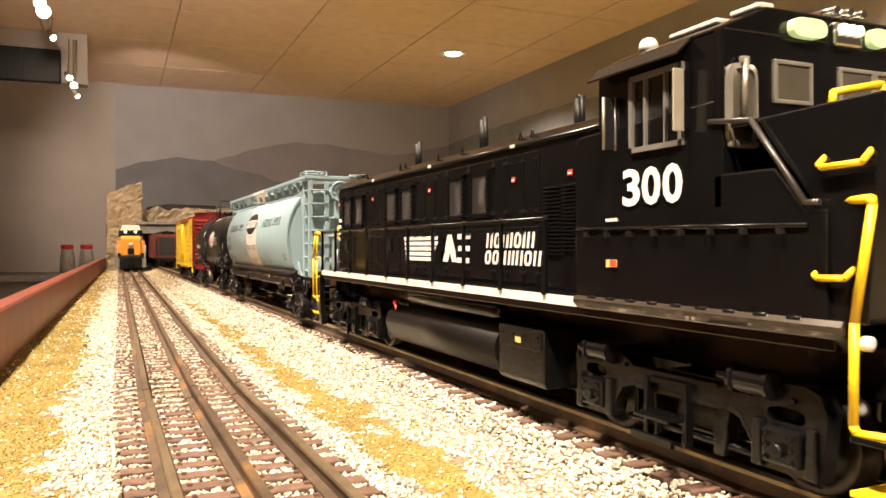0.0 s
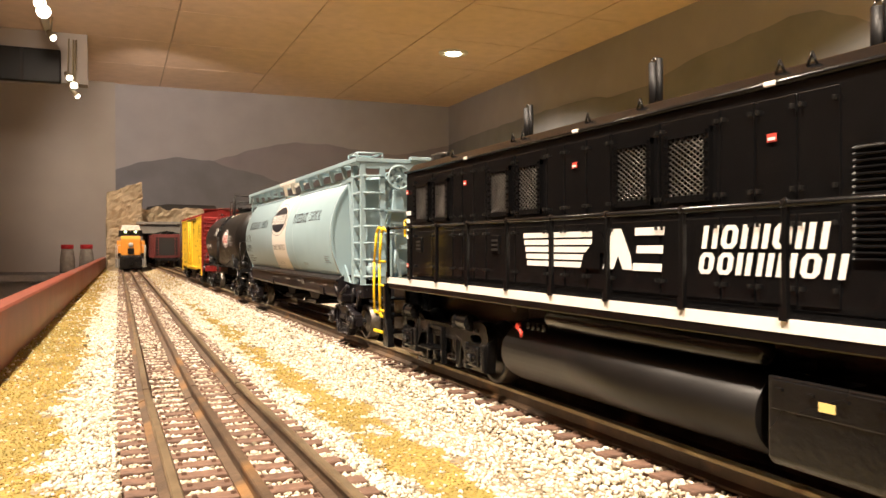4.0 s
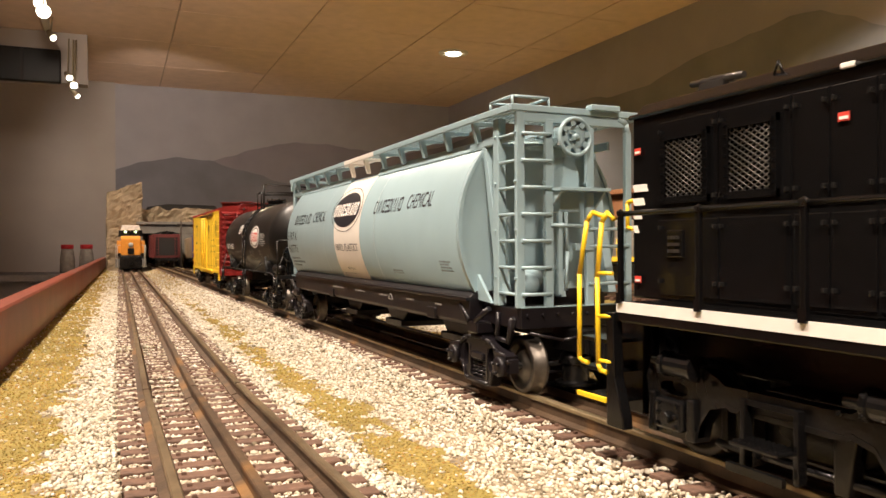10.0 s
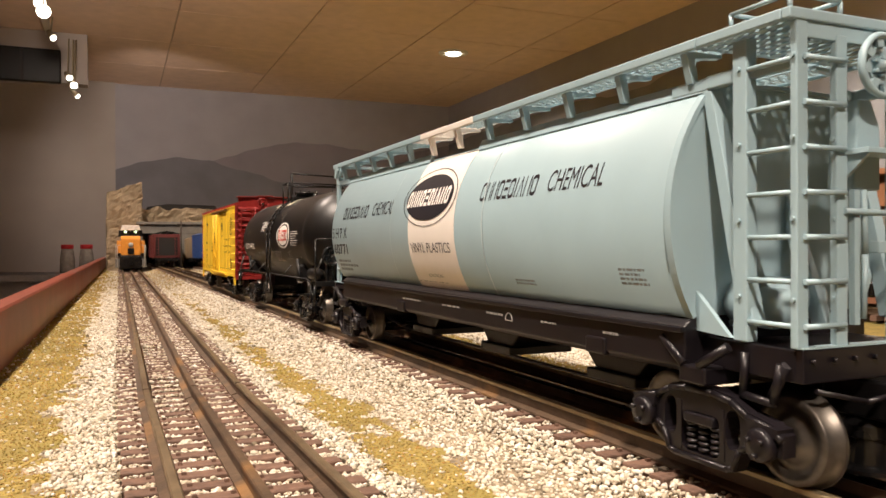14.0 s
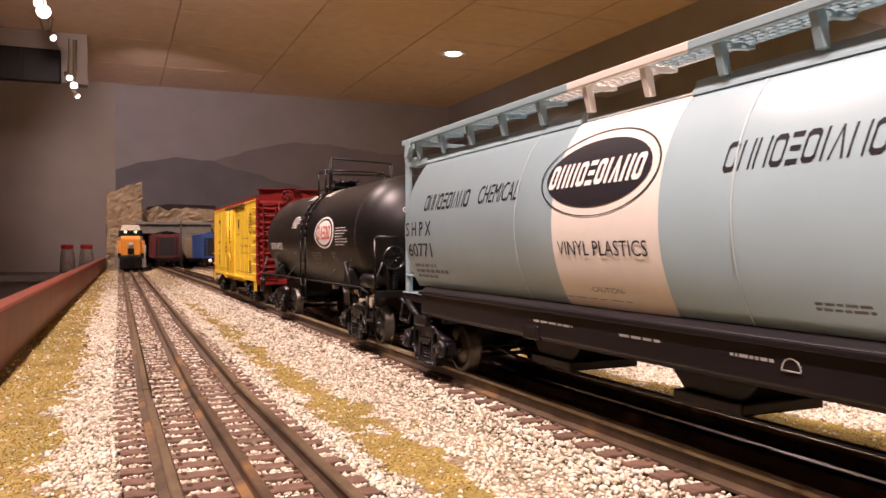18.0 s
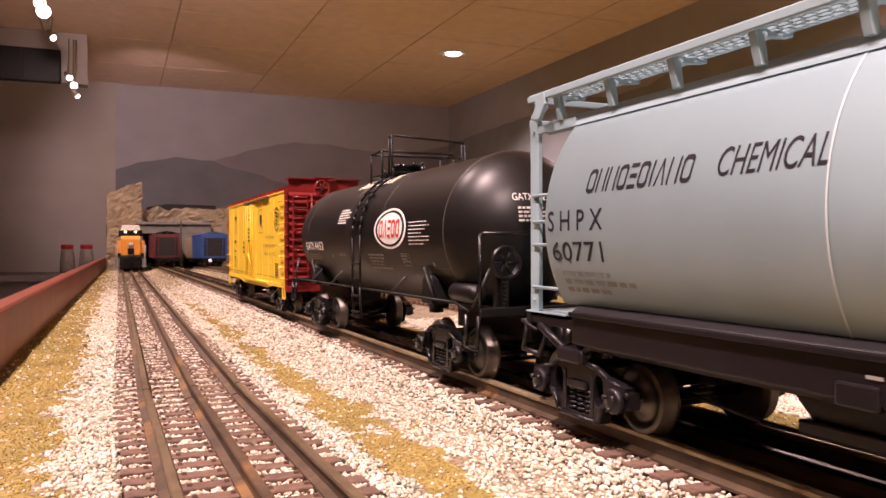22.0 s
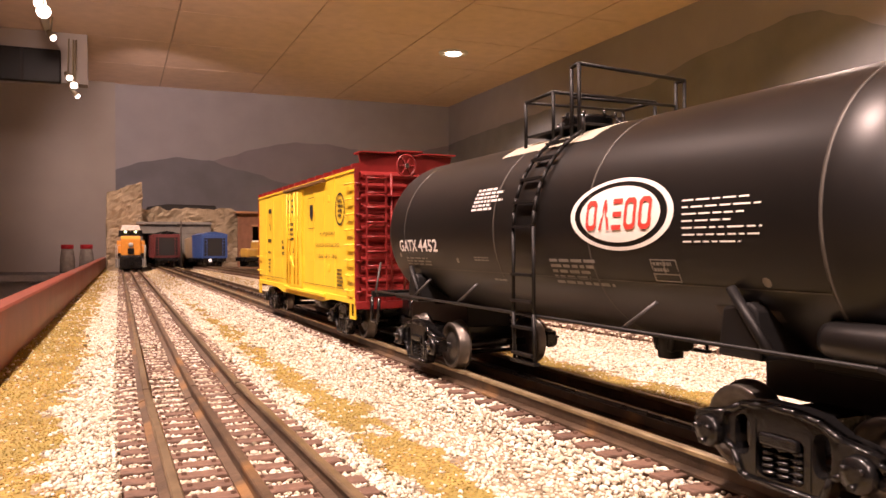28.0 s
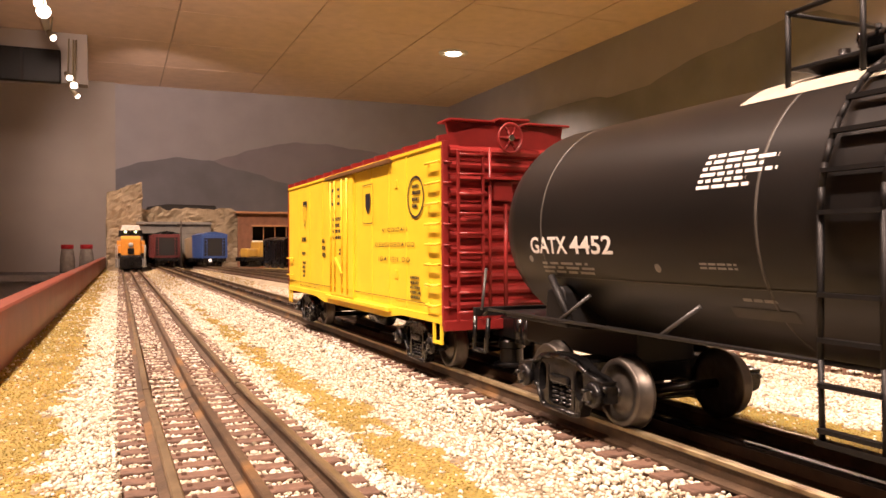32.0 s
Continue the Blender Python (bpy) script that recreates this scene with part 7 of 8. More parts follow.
        part("board_saddle", box(B(), -0.0075, 0.0075, v - 0.0010, v + 0.0010, Z + 0.0054, Z + 0.0086), D, car)
    for s in (-1, 1):
        for k in range(2):
            part("side_board", box(B(), min(s * 0.0080, s * 0.0290), max(s * 0.0080, s * 0.0290), A0 - 0.0015 + 0.0062 * k, A0 + 0.0038 + 0.0062 * k, Z + 0.0078, Z + 0.0086, 0.0002), D, car)
        part("board_bracket", prism(B(), [(s * 0.0270, Z + 0.0010), (s * 0.0285, Z + 0.0078), (s * 0.0100, Z + 0.0078), (s * 0.0100, Z + 0.0050)][::s], A0 + 0.0030, A0 + 0.0040, "y"), D, car)
    # corrugated ends with ladder, brake wheel and platform
    for e, s in ((A0, -1), (A1, 1)):
        end = part("end_wall", box(B(), -HW, HW, min(e, e - s * 0.0012), max(e, e - s * 0.0012), 0.0200, Z), D, car)
        n = 0
        z = 0.0245
        while z < 0.0830:
            bm = B()
            prism(bm, [(e, z), (e + s * 0.0016, z + 0.0010), (e + s * 0.0019, z + 0.0021), (e + s * 0.0013, z + 0.0032), (e, z + 0.0042)], -HW + 0.0030, HW - 0.0030, "x")
            part("corrugation", bm, D, end)
            z += 0.0053
        part("corner_post", box(B(), -HW - 0.0004, -HW + 0.0020, min(e, e + s * 0.0016), max(e, e + s * 0.0016), 0.0190, Z, 0.0003), D, end)
        part("corner_post", box(B(), HW - 0.0020, HW + 0.0004, min(e, e + s * 0.0016), max(e, e + s * 0.0016), 0.0190, Z, 0.0003), D, end)
        y = e + s * 0.0036
        for w in (-0.0262, -0.0150):
            part("ladder_rail", box(B(), w - 0.0006, w + 0.0006, y - 0.0005, y + 0.0005, 0.0210, 0.0850, 0.0002), D, end)
        for k in range(9):
            part("rung", rod(B(), (-0.0262, y + s * 0.0005, 0.0240 + 0.0074 * k), (-0.0150, y + s * 0.0005, 0.0240 + 0.0074 * k), 0.0006, 6), D, end)
        for k in range(8):
            part("end_rung", wire(B(), [(-0.0315, e, 0.0265 + 0.0078 * k), (-0.0315, e + s * 0.0022, 0.0258 + 0.0078 * k), (-0.0285, e + s * 0.0022, 0.0258 + 0.0078 * k)], 0.0005), D, end)
        part("brake_rod", rod(B(), (-0.0117, y, 0.0230), (-0.0117, y, 0.0860), 0.0007, 6), D, end)
        part("brake_rod", rod(B(), (-0.0043, y, 0.0230), (-0.0043, y, 0.0650), 0.0009, 6), D, end)
        if s < 0:
            bw = part("brake_wheel", lathe(B(), [(0, 0.0050), (-0.0006, 0.0058), (-0.0014, 0.0060), (-0.0018, 0.0053), (-0.0008, 0.0048)], (-0.0050, e - 0.0075, 0.0895), "y", 28), D, car, "dark red brake wheel at the roof line")
            for k in range(6):
                a = k * math.tau / 6
                part("spoke", wire(B(), [(-0.0050, e - 0.0090, 0.0895), (-0.0050 + 0.003 * math.cos(a), e - 0.0090, 0.0895 + 0.003 * math.sin(a)), (-0.0050 + 0.0052 * math.cos(a), e - 0.0080, 0.0895 + 0.0052 * math.sin(a))], 0.0005), D, bw)
            part("hub", rod(B(), (-0.0050, e - 0.0010, 0.0895), (-0.0050, e - 0.0100, 0.0895), 0.0012, 12), CHROME, bw)
            part("brake_step", box(B(), -0.0145, 0.0045, e - 0.0065, e - 0.0010, 0.0740, 0.0748, 0.0001), D, car)
            part("brake_box", box(B(), -0.0100, -0.0010, e - 0.0040, e - 0.0005, 0.0660, 0.0735, 0.0005), D, car)
        part("end_sill", box(B(), -HW, HW, min(e, e + s * 0.0025), max(e, e + s * 0.0025), 0.0170, 0.0210, 0.0004), D, car)
    part("underframe", box(B(), -0.0100, 0.0100, A0, A1, 0.0160, 0.0205, 0.0005), FRAME_BLACK, car)
    for u in (1.1750, 1.2150, 1.2550):
        part("cross_bearer", prism(B(), [(-0.0290, 0.0200), (-0.0290, 0.0175), (-0.0100, 0.0120), (0.0100, 0.0120), (0.0290, 0.0175), (0.0290, 0.0200)], V(u) - 0.0015, V(u) + 0.0015), FRAME_BLACK, car)
    part("brake_cylinder", lathe(B(), [(V(1.1800), 0.001), (V(1.1805), 0.0045), (V(1.2000), 0.0045), (V(1.2005), 0.001)], (-0.0180, 0, 0.0140), "y", 18), FRAME_BLACK, car)
    reshape(car, lambda x, y, z: (0.912 * x, 1.0324 * y, z + 0.0008))
    for s in (-1, 1):
        freight_truck(car, s * 0.0950, FRAME_BLACK, w=0.0235)
        coupler(car, s * 0.1370, s, FRAME_BLACK)
    return car


DOOR_RAIL = mat("worn_door_rail", (0.16, 0.07, 0.02), 0.6, var=0.2)
reefer = make_reefer()


# ---- the far end: rock face, portals, parked trains ----
def rough_rock(bm, x0, x1, y0, y1, z0, z1, step, seed, top=None):
    """A block of cast rock with a broken face and an uneven top."""
    nx, nz = max(2, int((x1 - x0) / step)), max(2, int((z1 - z0) / step))

    def jag(x, z):
        p = (x * 16 + seed, z * 20, seed)
        return 0.010 * noise.turbulence(p, 3, True) + 0.004 * noise.noise((x * 95, z * 130, seed))
    rows = []
    for j in range(nz + 1):
        row = []
        for i in range(nx + 1):
            x = x0 + (x1 - x0) * i / nx
            h = (top(x) if top else z1) + 0.008 * noise.noise((x * 40, seed, 1))
            z = z0 + (h - z0) * j / nz
            row.append(bm.verts.new((x + 0.006 * noise.noise((z * 40, x * 9, seed)), y0 - jag(x, z), z)))
        rows.append(row)
    for r0, r1 in zip(rows, rows[1:]):
        for i in range(nx):
            bm.faces.new((r0[i], r0[i + 1], r1[i + 1], r1[i]))
    back = [bm.verts.new((v.co.x, y1, v.co.z)) for v in rows[-1]]
    for i in range(nx):
        bm.faces.new((rows[-1][i], rows[-1][i + 1], back[i + 1], back[i]))
    for col in (0, nx):
        low = bm.verts.new((rows[0][col].co.x, y1, z0))
        bm.faces.new([r[col] for r in rows] + [back[col], low])
    return bm


def far_end():
    rock = tagged(new("rock_face"), "tan cast rock mountain with tunnel portals", "rock")
    part("rock_tower", rough_rock(B(), 0.012, 0.098, 2.20, 2.42, -0.02, 0.217, 0.005, 3.1, lambda x: 0.190 + 0.34 * (x - 0.012)), ROCK, rock)
    part("rock_wall", rough_rock(B(), 0.085, 0.368, 2.24, 2.46, 0.106, 0.156, 0.005, 7.7, lambda x: 0.154 - 0.022 * max(0, (x - 0.31) / 0.06) ** 2), ROCK, rock)
    part("rock_wall", rough_rock(B(), 0.272, 0.368, 2.235, 2.46, -0.02, 0.118, 0.005, 9.2), ROCK, rock)
    part("rock_wall", rough_rock(B(), 0.186, 0.200, 2.24, 2.46, -0.02, 0.09, 0.006, 5.2), ROCK, rock)
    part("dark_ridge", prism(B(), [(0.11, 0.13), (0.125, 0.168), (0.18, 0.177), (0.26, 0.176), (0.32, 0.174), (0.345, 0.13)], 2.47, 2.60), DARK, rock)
    portal = tagged(new("tunnel_portal"), "grey concrete tunnel portal with a dark opening", "tunnel portal", "tunnel portals")
    part("lintel", box(B(), 0.085, 0.272, 2.190, 2.240, 0.0840, 0.1130, 0.001), CONCRETE, portal)
    part("cornice", box(B(), 0.083, 0.273, 2.184, 2.240, 0.1080, 0.1150, 0.001), CONCRETE, portal)
    part("jamb", box(B(), 0.085, 0.098, 2.19, 2.24, -0.012, 0.084, 0.001), CONCRETE, portal)
    part("pier", box(B(), 0.186, 0.200, 2.19, 2.24, -0.012, 0.084, 0.001), CONCRETE, portal)
    arch = tagged(new("tunnel_portal"), "grey concrete arched tunnel portal", "tunnel portal", "tunnel portals")
    pts = [(0.200, 0.084)] + [(0.238 - 0.030 * math.cos(k * math.pi / 14), 0.052 + 0.030 * math.sin(k * math.pi / 14)) for k in range(15)]
    bm = B()
    for (x0, z0), (x1, z1) in zip(pts[1:], pts[2:]):
        prism(bm, [(x0, z0), (x1, z1), (x1, 0.0838), (x0, 0.0838)], 2.19, 2.24)
    box(bm, 0.200, 0.208, 2.19, 2.24, -0.012, 0.0838)
    box(bm, 0.268, 0.276, 2.19, 2.24, -0.012, 0.0838)
    part("arch", bm, CONCRETE, arch)
    # a black sheet stands in for the darkness inside the tunnel
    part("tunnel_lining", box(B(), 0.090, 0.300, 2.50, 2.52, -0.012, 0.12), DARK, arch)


def parked_car(name, label, category, x, y, turn, length, width, z0, z1, body, detail, end_dark=None):
    """A parked boxcar, gondola or caboose: body, roof, end frame, ladder, trucks."""
    ob = thing(name, label, category, "parked train", (x, y, 0))
    ob.rotation_euler = (0, 0, turn)
    w = width / 2
    part("body", box(B(), -w, w, 0, length, z0, z1, 0.0012), body, ob)
    part("roof", prism(B(), [(-w - 0.001, z1), (w + 0.001, z1), (w + 0.001, z1 + 0.001), (w * 0.5, z1 + 0.006), (0, z1 + 0.008), (-w * 0.5, z1 + 0.006), (-w - 0.001, z1 + 0.001)], 0, length), detail, ob)
    for k in range(9):
        for s in (-1, 1):
            part("side_post", box(B(), s * w - 0.0008, s * w + 0.0008, length * (k + 0.5) / 9 - 0.001, length * (k + 0.5) / 9 + 0.001, z0, z1 - 0.001), body, ob)
    part("end_panel", box(B(), -w + 0.006, w - 0.006, -0.0008, 0.001, z0 + 0.006, z1 - 0.008), end_dark or detail, ob)
    for s in (-1, 1):
        part("ladder_rail", box(B(), s * (w - 0.003) - 0.0006, s * (w - 0.003) + 0.0006, -0.003, -0.002, z0, z1 - 0.004), body, ob)
        part("ladder_rail", box(B(), s * (w - 0.012) - 0.0006, s * (w - 0.012) + 0.0006, -0.003, -0.002, z0, z1 - 0.004), body, ob)
        for k in range(6):
            part("rung", box(B(), min(s * (w - 0.012), s * (w - 0.003)), max(s * (w - 0.012), s * (w - 0.003)), -0.003, -0.002, z0 + 0.004 + k * 0.008, z0 + 0.005 + k * 0.008), body, ob)
    part("frame", box(B(), -w + 0.004, w - 0.004, -0.002, length, z0 - 0.008, z0, 0.001), FRAME_BLACK, ob)
    me = wheel_mesh(0.0087, STEEL)
    for v in (0.035, length - 0.035):
        tr = part("truck", box(B(), -0.0245, 0.0245, v - 0.02, v + 0.02, 0.009, 0.014, 0.001), FRAME_BLACK, ob)
        for d in (-0.018, 0.018):
            for s in (-1, 1):
                wh = new("wheel", me)
                wh.parent = tr
                wh.location, wh.rotation_euler = (0.0195 * s, v + d, 0.0087), (0, 0, 0 if s < 0 else math.pi)
    part("coupler", box(B(), -0.0045, 0.0045, -0.016, 0, 0.013, 0.021, 0.001), FRAME_BLACK, ob)
    return ob


# switcher yellow darkened to orange-brown, the shade it stands in put into the paint
SHADE_YELLOW = mat("shaded_switcher_yellow", (0.42, 0.24, 0.035), 0.5, var=0.15, scale=60)
ORANGE = mat("engine_orange", (0.68, 0.27, 0.03), 0.45, var=0.08)
MAROON = mat("boxcar_maroon", (0.13, 0.022, 0.020), 0.55, var=0.15)
BLUE = mat("hopper_royal_blue", (0.034, 0.080, 0.25), 0.45, var=0.1)
TAN_CAR = mat("tan_boxcar", (0.34, 0.25, 0.15), 0.6, var=0.12)
GREY_CAR = mat("grey_engine_paint", (0.26, 0.24, 0.21), 0.5, var=0.1)
SILVER = mat("silver_trim", (0.42, 0.40, 0.36), 0.45, 0.3, var=0.1)
BRICK = mat("brown_shed_wall", (0.20, 0.085, 0.042), 0.75, var=0.2, scale=60, bump=0.3)
BRICK_TRIM = mat("orange_brown_trim", (0.34, 0.155, 0.065), 0.7, var=0.15, scale=50)
POLE = mat("dark_pole_wood", (0.05, 0.035, 0.025), 0.8, var=0.2)
JAR_LID = mat("red_plastic_lid", (0.45, 0.015, 0.02), 0.4, var=0.05)
JAR = mat("clear_tan_jar", (0.30, 0.27, 0.24), 0.25, var=0.2, scale=40)
PANEL_DARK = mat("dark_screen", (0.004, 0.0036, 0.0032), 0.5, var=0.6, spec=0.25, scale=9)
COUNTER = mat("grey_counter", (0.24, 0.225, 0.225), 0.7, var=0.12)


def orange_engine():
    ob = thing("parked_locomotive", "orange and black diesel locomotive with lit headlights", "locomotive", "parked train", (left_x(1.93), 1.93, -0.004))
    ob.rotation_euler = (0, 0, -0.018)
    w = 0.030
    part("hood", box(B(), -0.020, 0.020, 0.070, 0.42, 0.032, 0.092, 0.002), ORANGE, ob)
    part("nose", prism(B(), [(0.004, 0.034), (0.045, 0.034), (0.045, 0.080), (0.014, 0.078), (0.004, 0.072)], -0.021, 0.021, "x", 0.0015), ORANGE, ob)
    part("nose_side", box(B(), -w, w, 0.012, 0.034, 0.034, 0.068, 0.002), ORANGE, ob)
    part("nose_crest", lathe(B(), [(0.0018, 0.001), (0.002, 0.0055), (0.005, 0.006)], (0, 0, 0.058), "y", 12), SILVER, ob, "round silver crest on the nose")
    part("nose_door", box(B(), -0.007, 0.007, 0.0028, 0.0045, 0.036, 0.050, 0.0005), FRAME_BLACK, ob)
    part("nose_stripe", box(B(), -w, w, 0.0105, 0.0125, 0.034, 0.039, 0.0004), FRAME_BLACK, ob)
    cab = part("cab", box(B(), -0.026, 0.026, 0.032, 0.075, 0.078, 0.092, 0.001), FRAME_BLACK, ob)
    part("cab_roof", prism(B(), [(-0.022, 0.092), (0.022, 0.092), (0.018, 0.104), (-0.018, 0.104)], 0.026, 0.08, "y", 0.001), LAMP_TRIM, ob, "white cab roof")
    for s in (-1, 1):
        part("headlight", lathe(B(), [(0.028, 0.001), (0.0285, 0.0030), (0.033, 0.0030)], (s * 0.0112, 0, 0.0885), "y", 14), GREEN_GLOW, ob, "lit greenish headlight")
        part("front_window", box(B(), min(s * 0.004, s * 0.020), max(s * 0.004, s * 0.020), 0.031, 0.0325, 0.080, 0.0855), SMOKED_GLASS, cab)
        bm = wire(B(), [(s * 0.029, 0.000, 0.008), (s * 0.029, 0.000, 0.056), (s * 0.022, 0.000, 0.058)], 0.0007)
        wire(bm, [(s * 0.032, 0.010, 0.008), (s * 0.032, 0.010, 0.058), (s * 0.030, 0.03, 0.058)], 0.0007)
        part("handrail", bm, SILVER, ob)
        part("steps", box(B(), min(s * 0.024, s * 0.033), max(s * 0.024, s * 0.033), 0.000, 0.012, 0.006, 0.026, 0.001), PALE_TRIM, ob)
    part("pilot", box(B(), -0.023, 0.023, -0.004, 0.010, 0.005, 0.032, 0.001), FRAME_BLACK, ob)
    part("coupler", box(B(), -0.005, 0.005, -0.018, -0.004, 0.012, 0.022, 0.001), FRAME_BLACK, ob)
    part("deck", box(B(), -0.031, 0.031, 0.0, 0.42, 0.030, 0.034, 0.001), FRAME_BLACK, ob)
    for v in (0.05, 0.35):
        part("truck", box(B(), -0.026, 0.026, v - 0.03, v + 0.03, 0.0, 0.022, 0.002), FRAME_BLACK, ob)


GREEN_GLOW = mat("green_white_glow", (0.8, 1.0, 0.6), 0.5, glow=3.0, glow_hue=(0.7, 1.0, 0.5))
far_end()
orange_engine()
parked_car("parked_boxcar", "dark maroon boxcar parked by the tunnel portal", "boxcar", TRACK_X, 2.02, 0.0, 0.26, 0.062, 0.022, 0.080, MAROON, FRAME_BLACK, DARK)
blue = parked_car("parked_hopper", "royal blue hopper car with a lit tail lamp", "hopper car", third_x(2.0), 1.99, 0.042, 0.16, 0.062, 0.020, 0.078, BLUE, BLUE, DARK)
part("tail_lamp", lathe(B(), [(-0.006, 0.001), (-0.0055, 0.004), (0.0, 0.004)], (-0.012, 0, 0.015), "y", 16), HEAD_GLOW, blue, "bright round lamp")
parked_car("parked_boxcar", "tan boxcar half inside the arched portal", "boxcar", 0.232, 2.165, 0.042, 0.2, 0.056, 0.018, 0.068, TAN_CAR, TAN_CAR)


def yellow_engine():
    ob = thing("parked_switcher", "small yellow switcher engine by the engine house", "locomotive", "parked train", (0.322, 1.98, 0.0))
    ob.rotation_euler = (0, 0, -1.25)
    part("hood", box(B(), -0.018, 0.018, 0.002, 0.036, 0.022, 0.044, 0.003), SHADE_YELLOW, ob)
    part("hood", box(B(), -0.018, 0.018, 0.060, 0.094, 0.022, 0.042, 0.003), SHADE_YELLOW, ob)
    cab = part("cab", box(B(), -0.024, 0.024, 0.034, 0.062, 0.022, 0.060, 0.002), SHADE_YELLOW, ob)
    for v in (0.037, 0.050):
        part("cab_window", box(B(), -0.0246, -0.0236, v, v + 0.009, 0.046, 0.056), DARK, cab)
    for v in (0.004, 0.092):
        part("hand_rail", wire(B(), [(-0.024, v, 0.022), (-0.024, v, 0.036), (-0.024, v + (0.028 if v < 0.05 else -0.028), 0.036)], 0.0007), SHADE_YELLOW, ob)
    part("cab_roof", box(B(), -0.018, 0.018, 0.034, 0.062, 0.060, 0.064, 0.0015), LAMP_TRIM, ob, "white cab roof")
    part("frame", box(B(), -0.027, 0.027, -0.006, 0.101, 0.012, 0.022, 0.001), FRAME_BLACK, ob)
    for v in (0.02, 0.075):
        part("truck", box(B(), -0.025, 0.025, v - 0.016, v + 0.016, -0.002, 0.012, 0.002), FRAME_BLACK, ob)
    part("grille", box(B(), -0.0275, -0.0255, 0.066, 0.088, 0.026, 0.044, 0.0005), FRAME_BLACK, ob)


yellow_engine()
parked_car("parked_tank_car", "black car on the siding by the shed", "train car", 0.388, 1.72, 0.2, 0.12, 0.040, 0.012, 0.062, FRAME_BLACK, FRAME_BLACK)


def engine_house():
    """The low brown building past the rock face."""
    ob = thing("engine_house", "low brown building with a long dark window band", "building", at=(0.345, 2.2, -0.012))
    for x0, x1, z0, z1 in ((0.0, 0.040, 0.0, 0.152), (0.20, 0.26, 0.0, 0.152), (0.040, 0.20, 0.0, 0.075), (0.040, 0.20, 0.118, 0.152)):
        part("wall", box(B(), x0, x1, 0.0, 0.012, z0, z1), BRICK, ob)
    # black sheet behind the window band, for the unlit interior
    part("back", box(B(), 0.0, 0.26, 0.10, 0.11, 0.0, 0.150), DARK, ob)
    part("roof", box(B(), -0.006, 0.266, -0.010, 0.12, 0.152, 0.158, 0.001), BRICK_TRIM, ob)
    part("window_head", box(B(), 0.038, 0.202, -0.004, 0.0, 0.116, 0.121, 0.0005), BRICK_TRIM, ob)
    for k in range(4):
        part("mullion", box(B(), 0.070 + 0.032 * k, 0.072 + 0.032 * k, 0.002, 0.006, 0.075, 0.118), BRICK_TRIM, ob)


engine_house()


def grey_engine():
    """The grey engine with a yellow sill on the outer siding."""
    y = 0.22
    ob = thing("parked_locomotive", "grey diesel locomotive with a yellow sill and railing", "locomotive", "parked train", (fourth_x(y), y, 0))
    ob.rotation_euler = (0, 0, math.atan(0.197))
    part("hood", box(B(), -0.020, 0.020, 0.0, 0.62, 0.036, 0.076, 0.002), GREY_CAR, ob)
    part("deck", box(B(), -0.032, 0.032, -0.01, 0.63, 0.030, 0.036, 0.001), FRAME_BLACK, ob)
    for s in (-1, 1):
        part("sill_stripe", box(B(), s * 0.0322 - 0.0006, s * 0.0322 + 0.0006, -0.01, 0.63, 0.0325, 0.0375), REEFER_YELLOW, ob)
        for k in range(23):
            part("stanchion", rod(B(), (s * 0.0318, 0.005 + 0.027 * k, 0.036), (s * 0.0318, 0.005 + 0.027 * k, 0.056), 0.0007, 6), REEFER_YELLOW, ob)
        part("handrail", rod(B(), (s * 0.0318, 0.005, 0.056), (s * 0.0318, 0.60, 0.056), 0.0006, 6), SILVER, ob)
    for v in (0.08, 0.24, 0.40, 0.56):
        tr = part("truck", box(B(), -0.026, 0.026, v - 0.034, v + 0.034, 0.008, 0.021, 0.002), FRAME_BLACK, ob)
        for d in (-0.025, 0, 0.025):
            part("journal_box", box(B(), -0.029, 0.029, v + d - 0.005, v + d + 0.005, 0.008, 0.016, 0.001), CHROME_DARK, tr)
    for v in (0.16, 0.48):
        part("fuel_tank", box(B(), -0.024, 0.024, v - 0.04, v + 0.04, 0.010, 0.030, 0.003), FRAME_BLACK, ob)


def shed():
    """The long brown trackside shed, seen past the train."""
    ob = thing("railway_shed", "long brown trackside shed with orange trim and dark bays", "building", at=(0.80 - 0.2 * 0.15, 0.15, -0.012))
    ob.rotation_euler = (0, 0, math.atan(0.2))
    L = 1.62
    part("wall", box(B(), 0, 0.16, 0, L, 0, 0.128, 0.001), BRICK, ob)
    part("roof", box(B(), -0.016, 0.18, -0.01, L + 0.01, 0.128, 0.134, 0.001), BRICK_TRIM, ob)
    part("fascia", box(B(), -0.006, 0.0, 0, L, 0.098, 0.122, 0.0006), BRICK_TRIM, ob)
    for k in range(11):
        y = 0.02 + k * 0.15
        # each bay is a black slab on the wall, painting the shade inside
        bay = part("bay_opening", box(B(), -0.002, 0.004, y, y + 0.11, 0.055, 0.095), DARK, ob)
        part("bay_frame", box(B(), -0.004, 0.0, y + 0.053, y + 0.057, 0.055, 0.095), BRICK_TRIM, bay)
        part("pilaster", box(B(), -0.005, 0.0, y - 0.028, y - 0.012, 0.0, 0.098, 0.0006), BRICK, ob)


grey_engine()
shed()


def utility_pole(x, y, h):
    ob = thing("utility_pole", "dark wooden trackside pole with a crossarm", "pole", at=(x, y, -0.014))
    part("post", rod(B(), (0, 0, 0), (0, 0, h), 0.0022, 8, 0.0016), POLE, ob)
    part("crossarm", box(B(), -0.010, 0.010, -0.001, 0.001, h - 0.010, h - 0.0075), POLE, ob)


utility_pole(0.176, 1.98, 0.126)


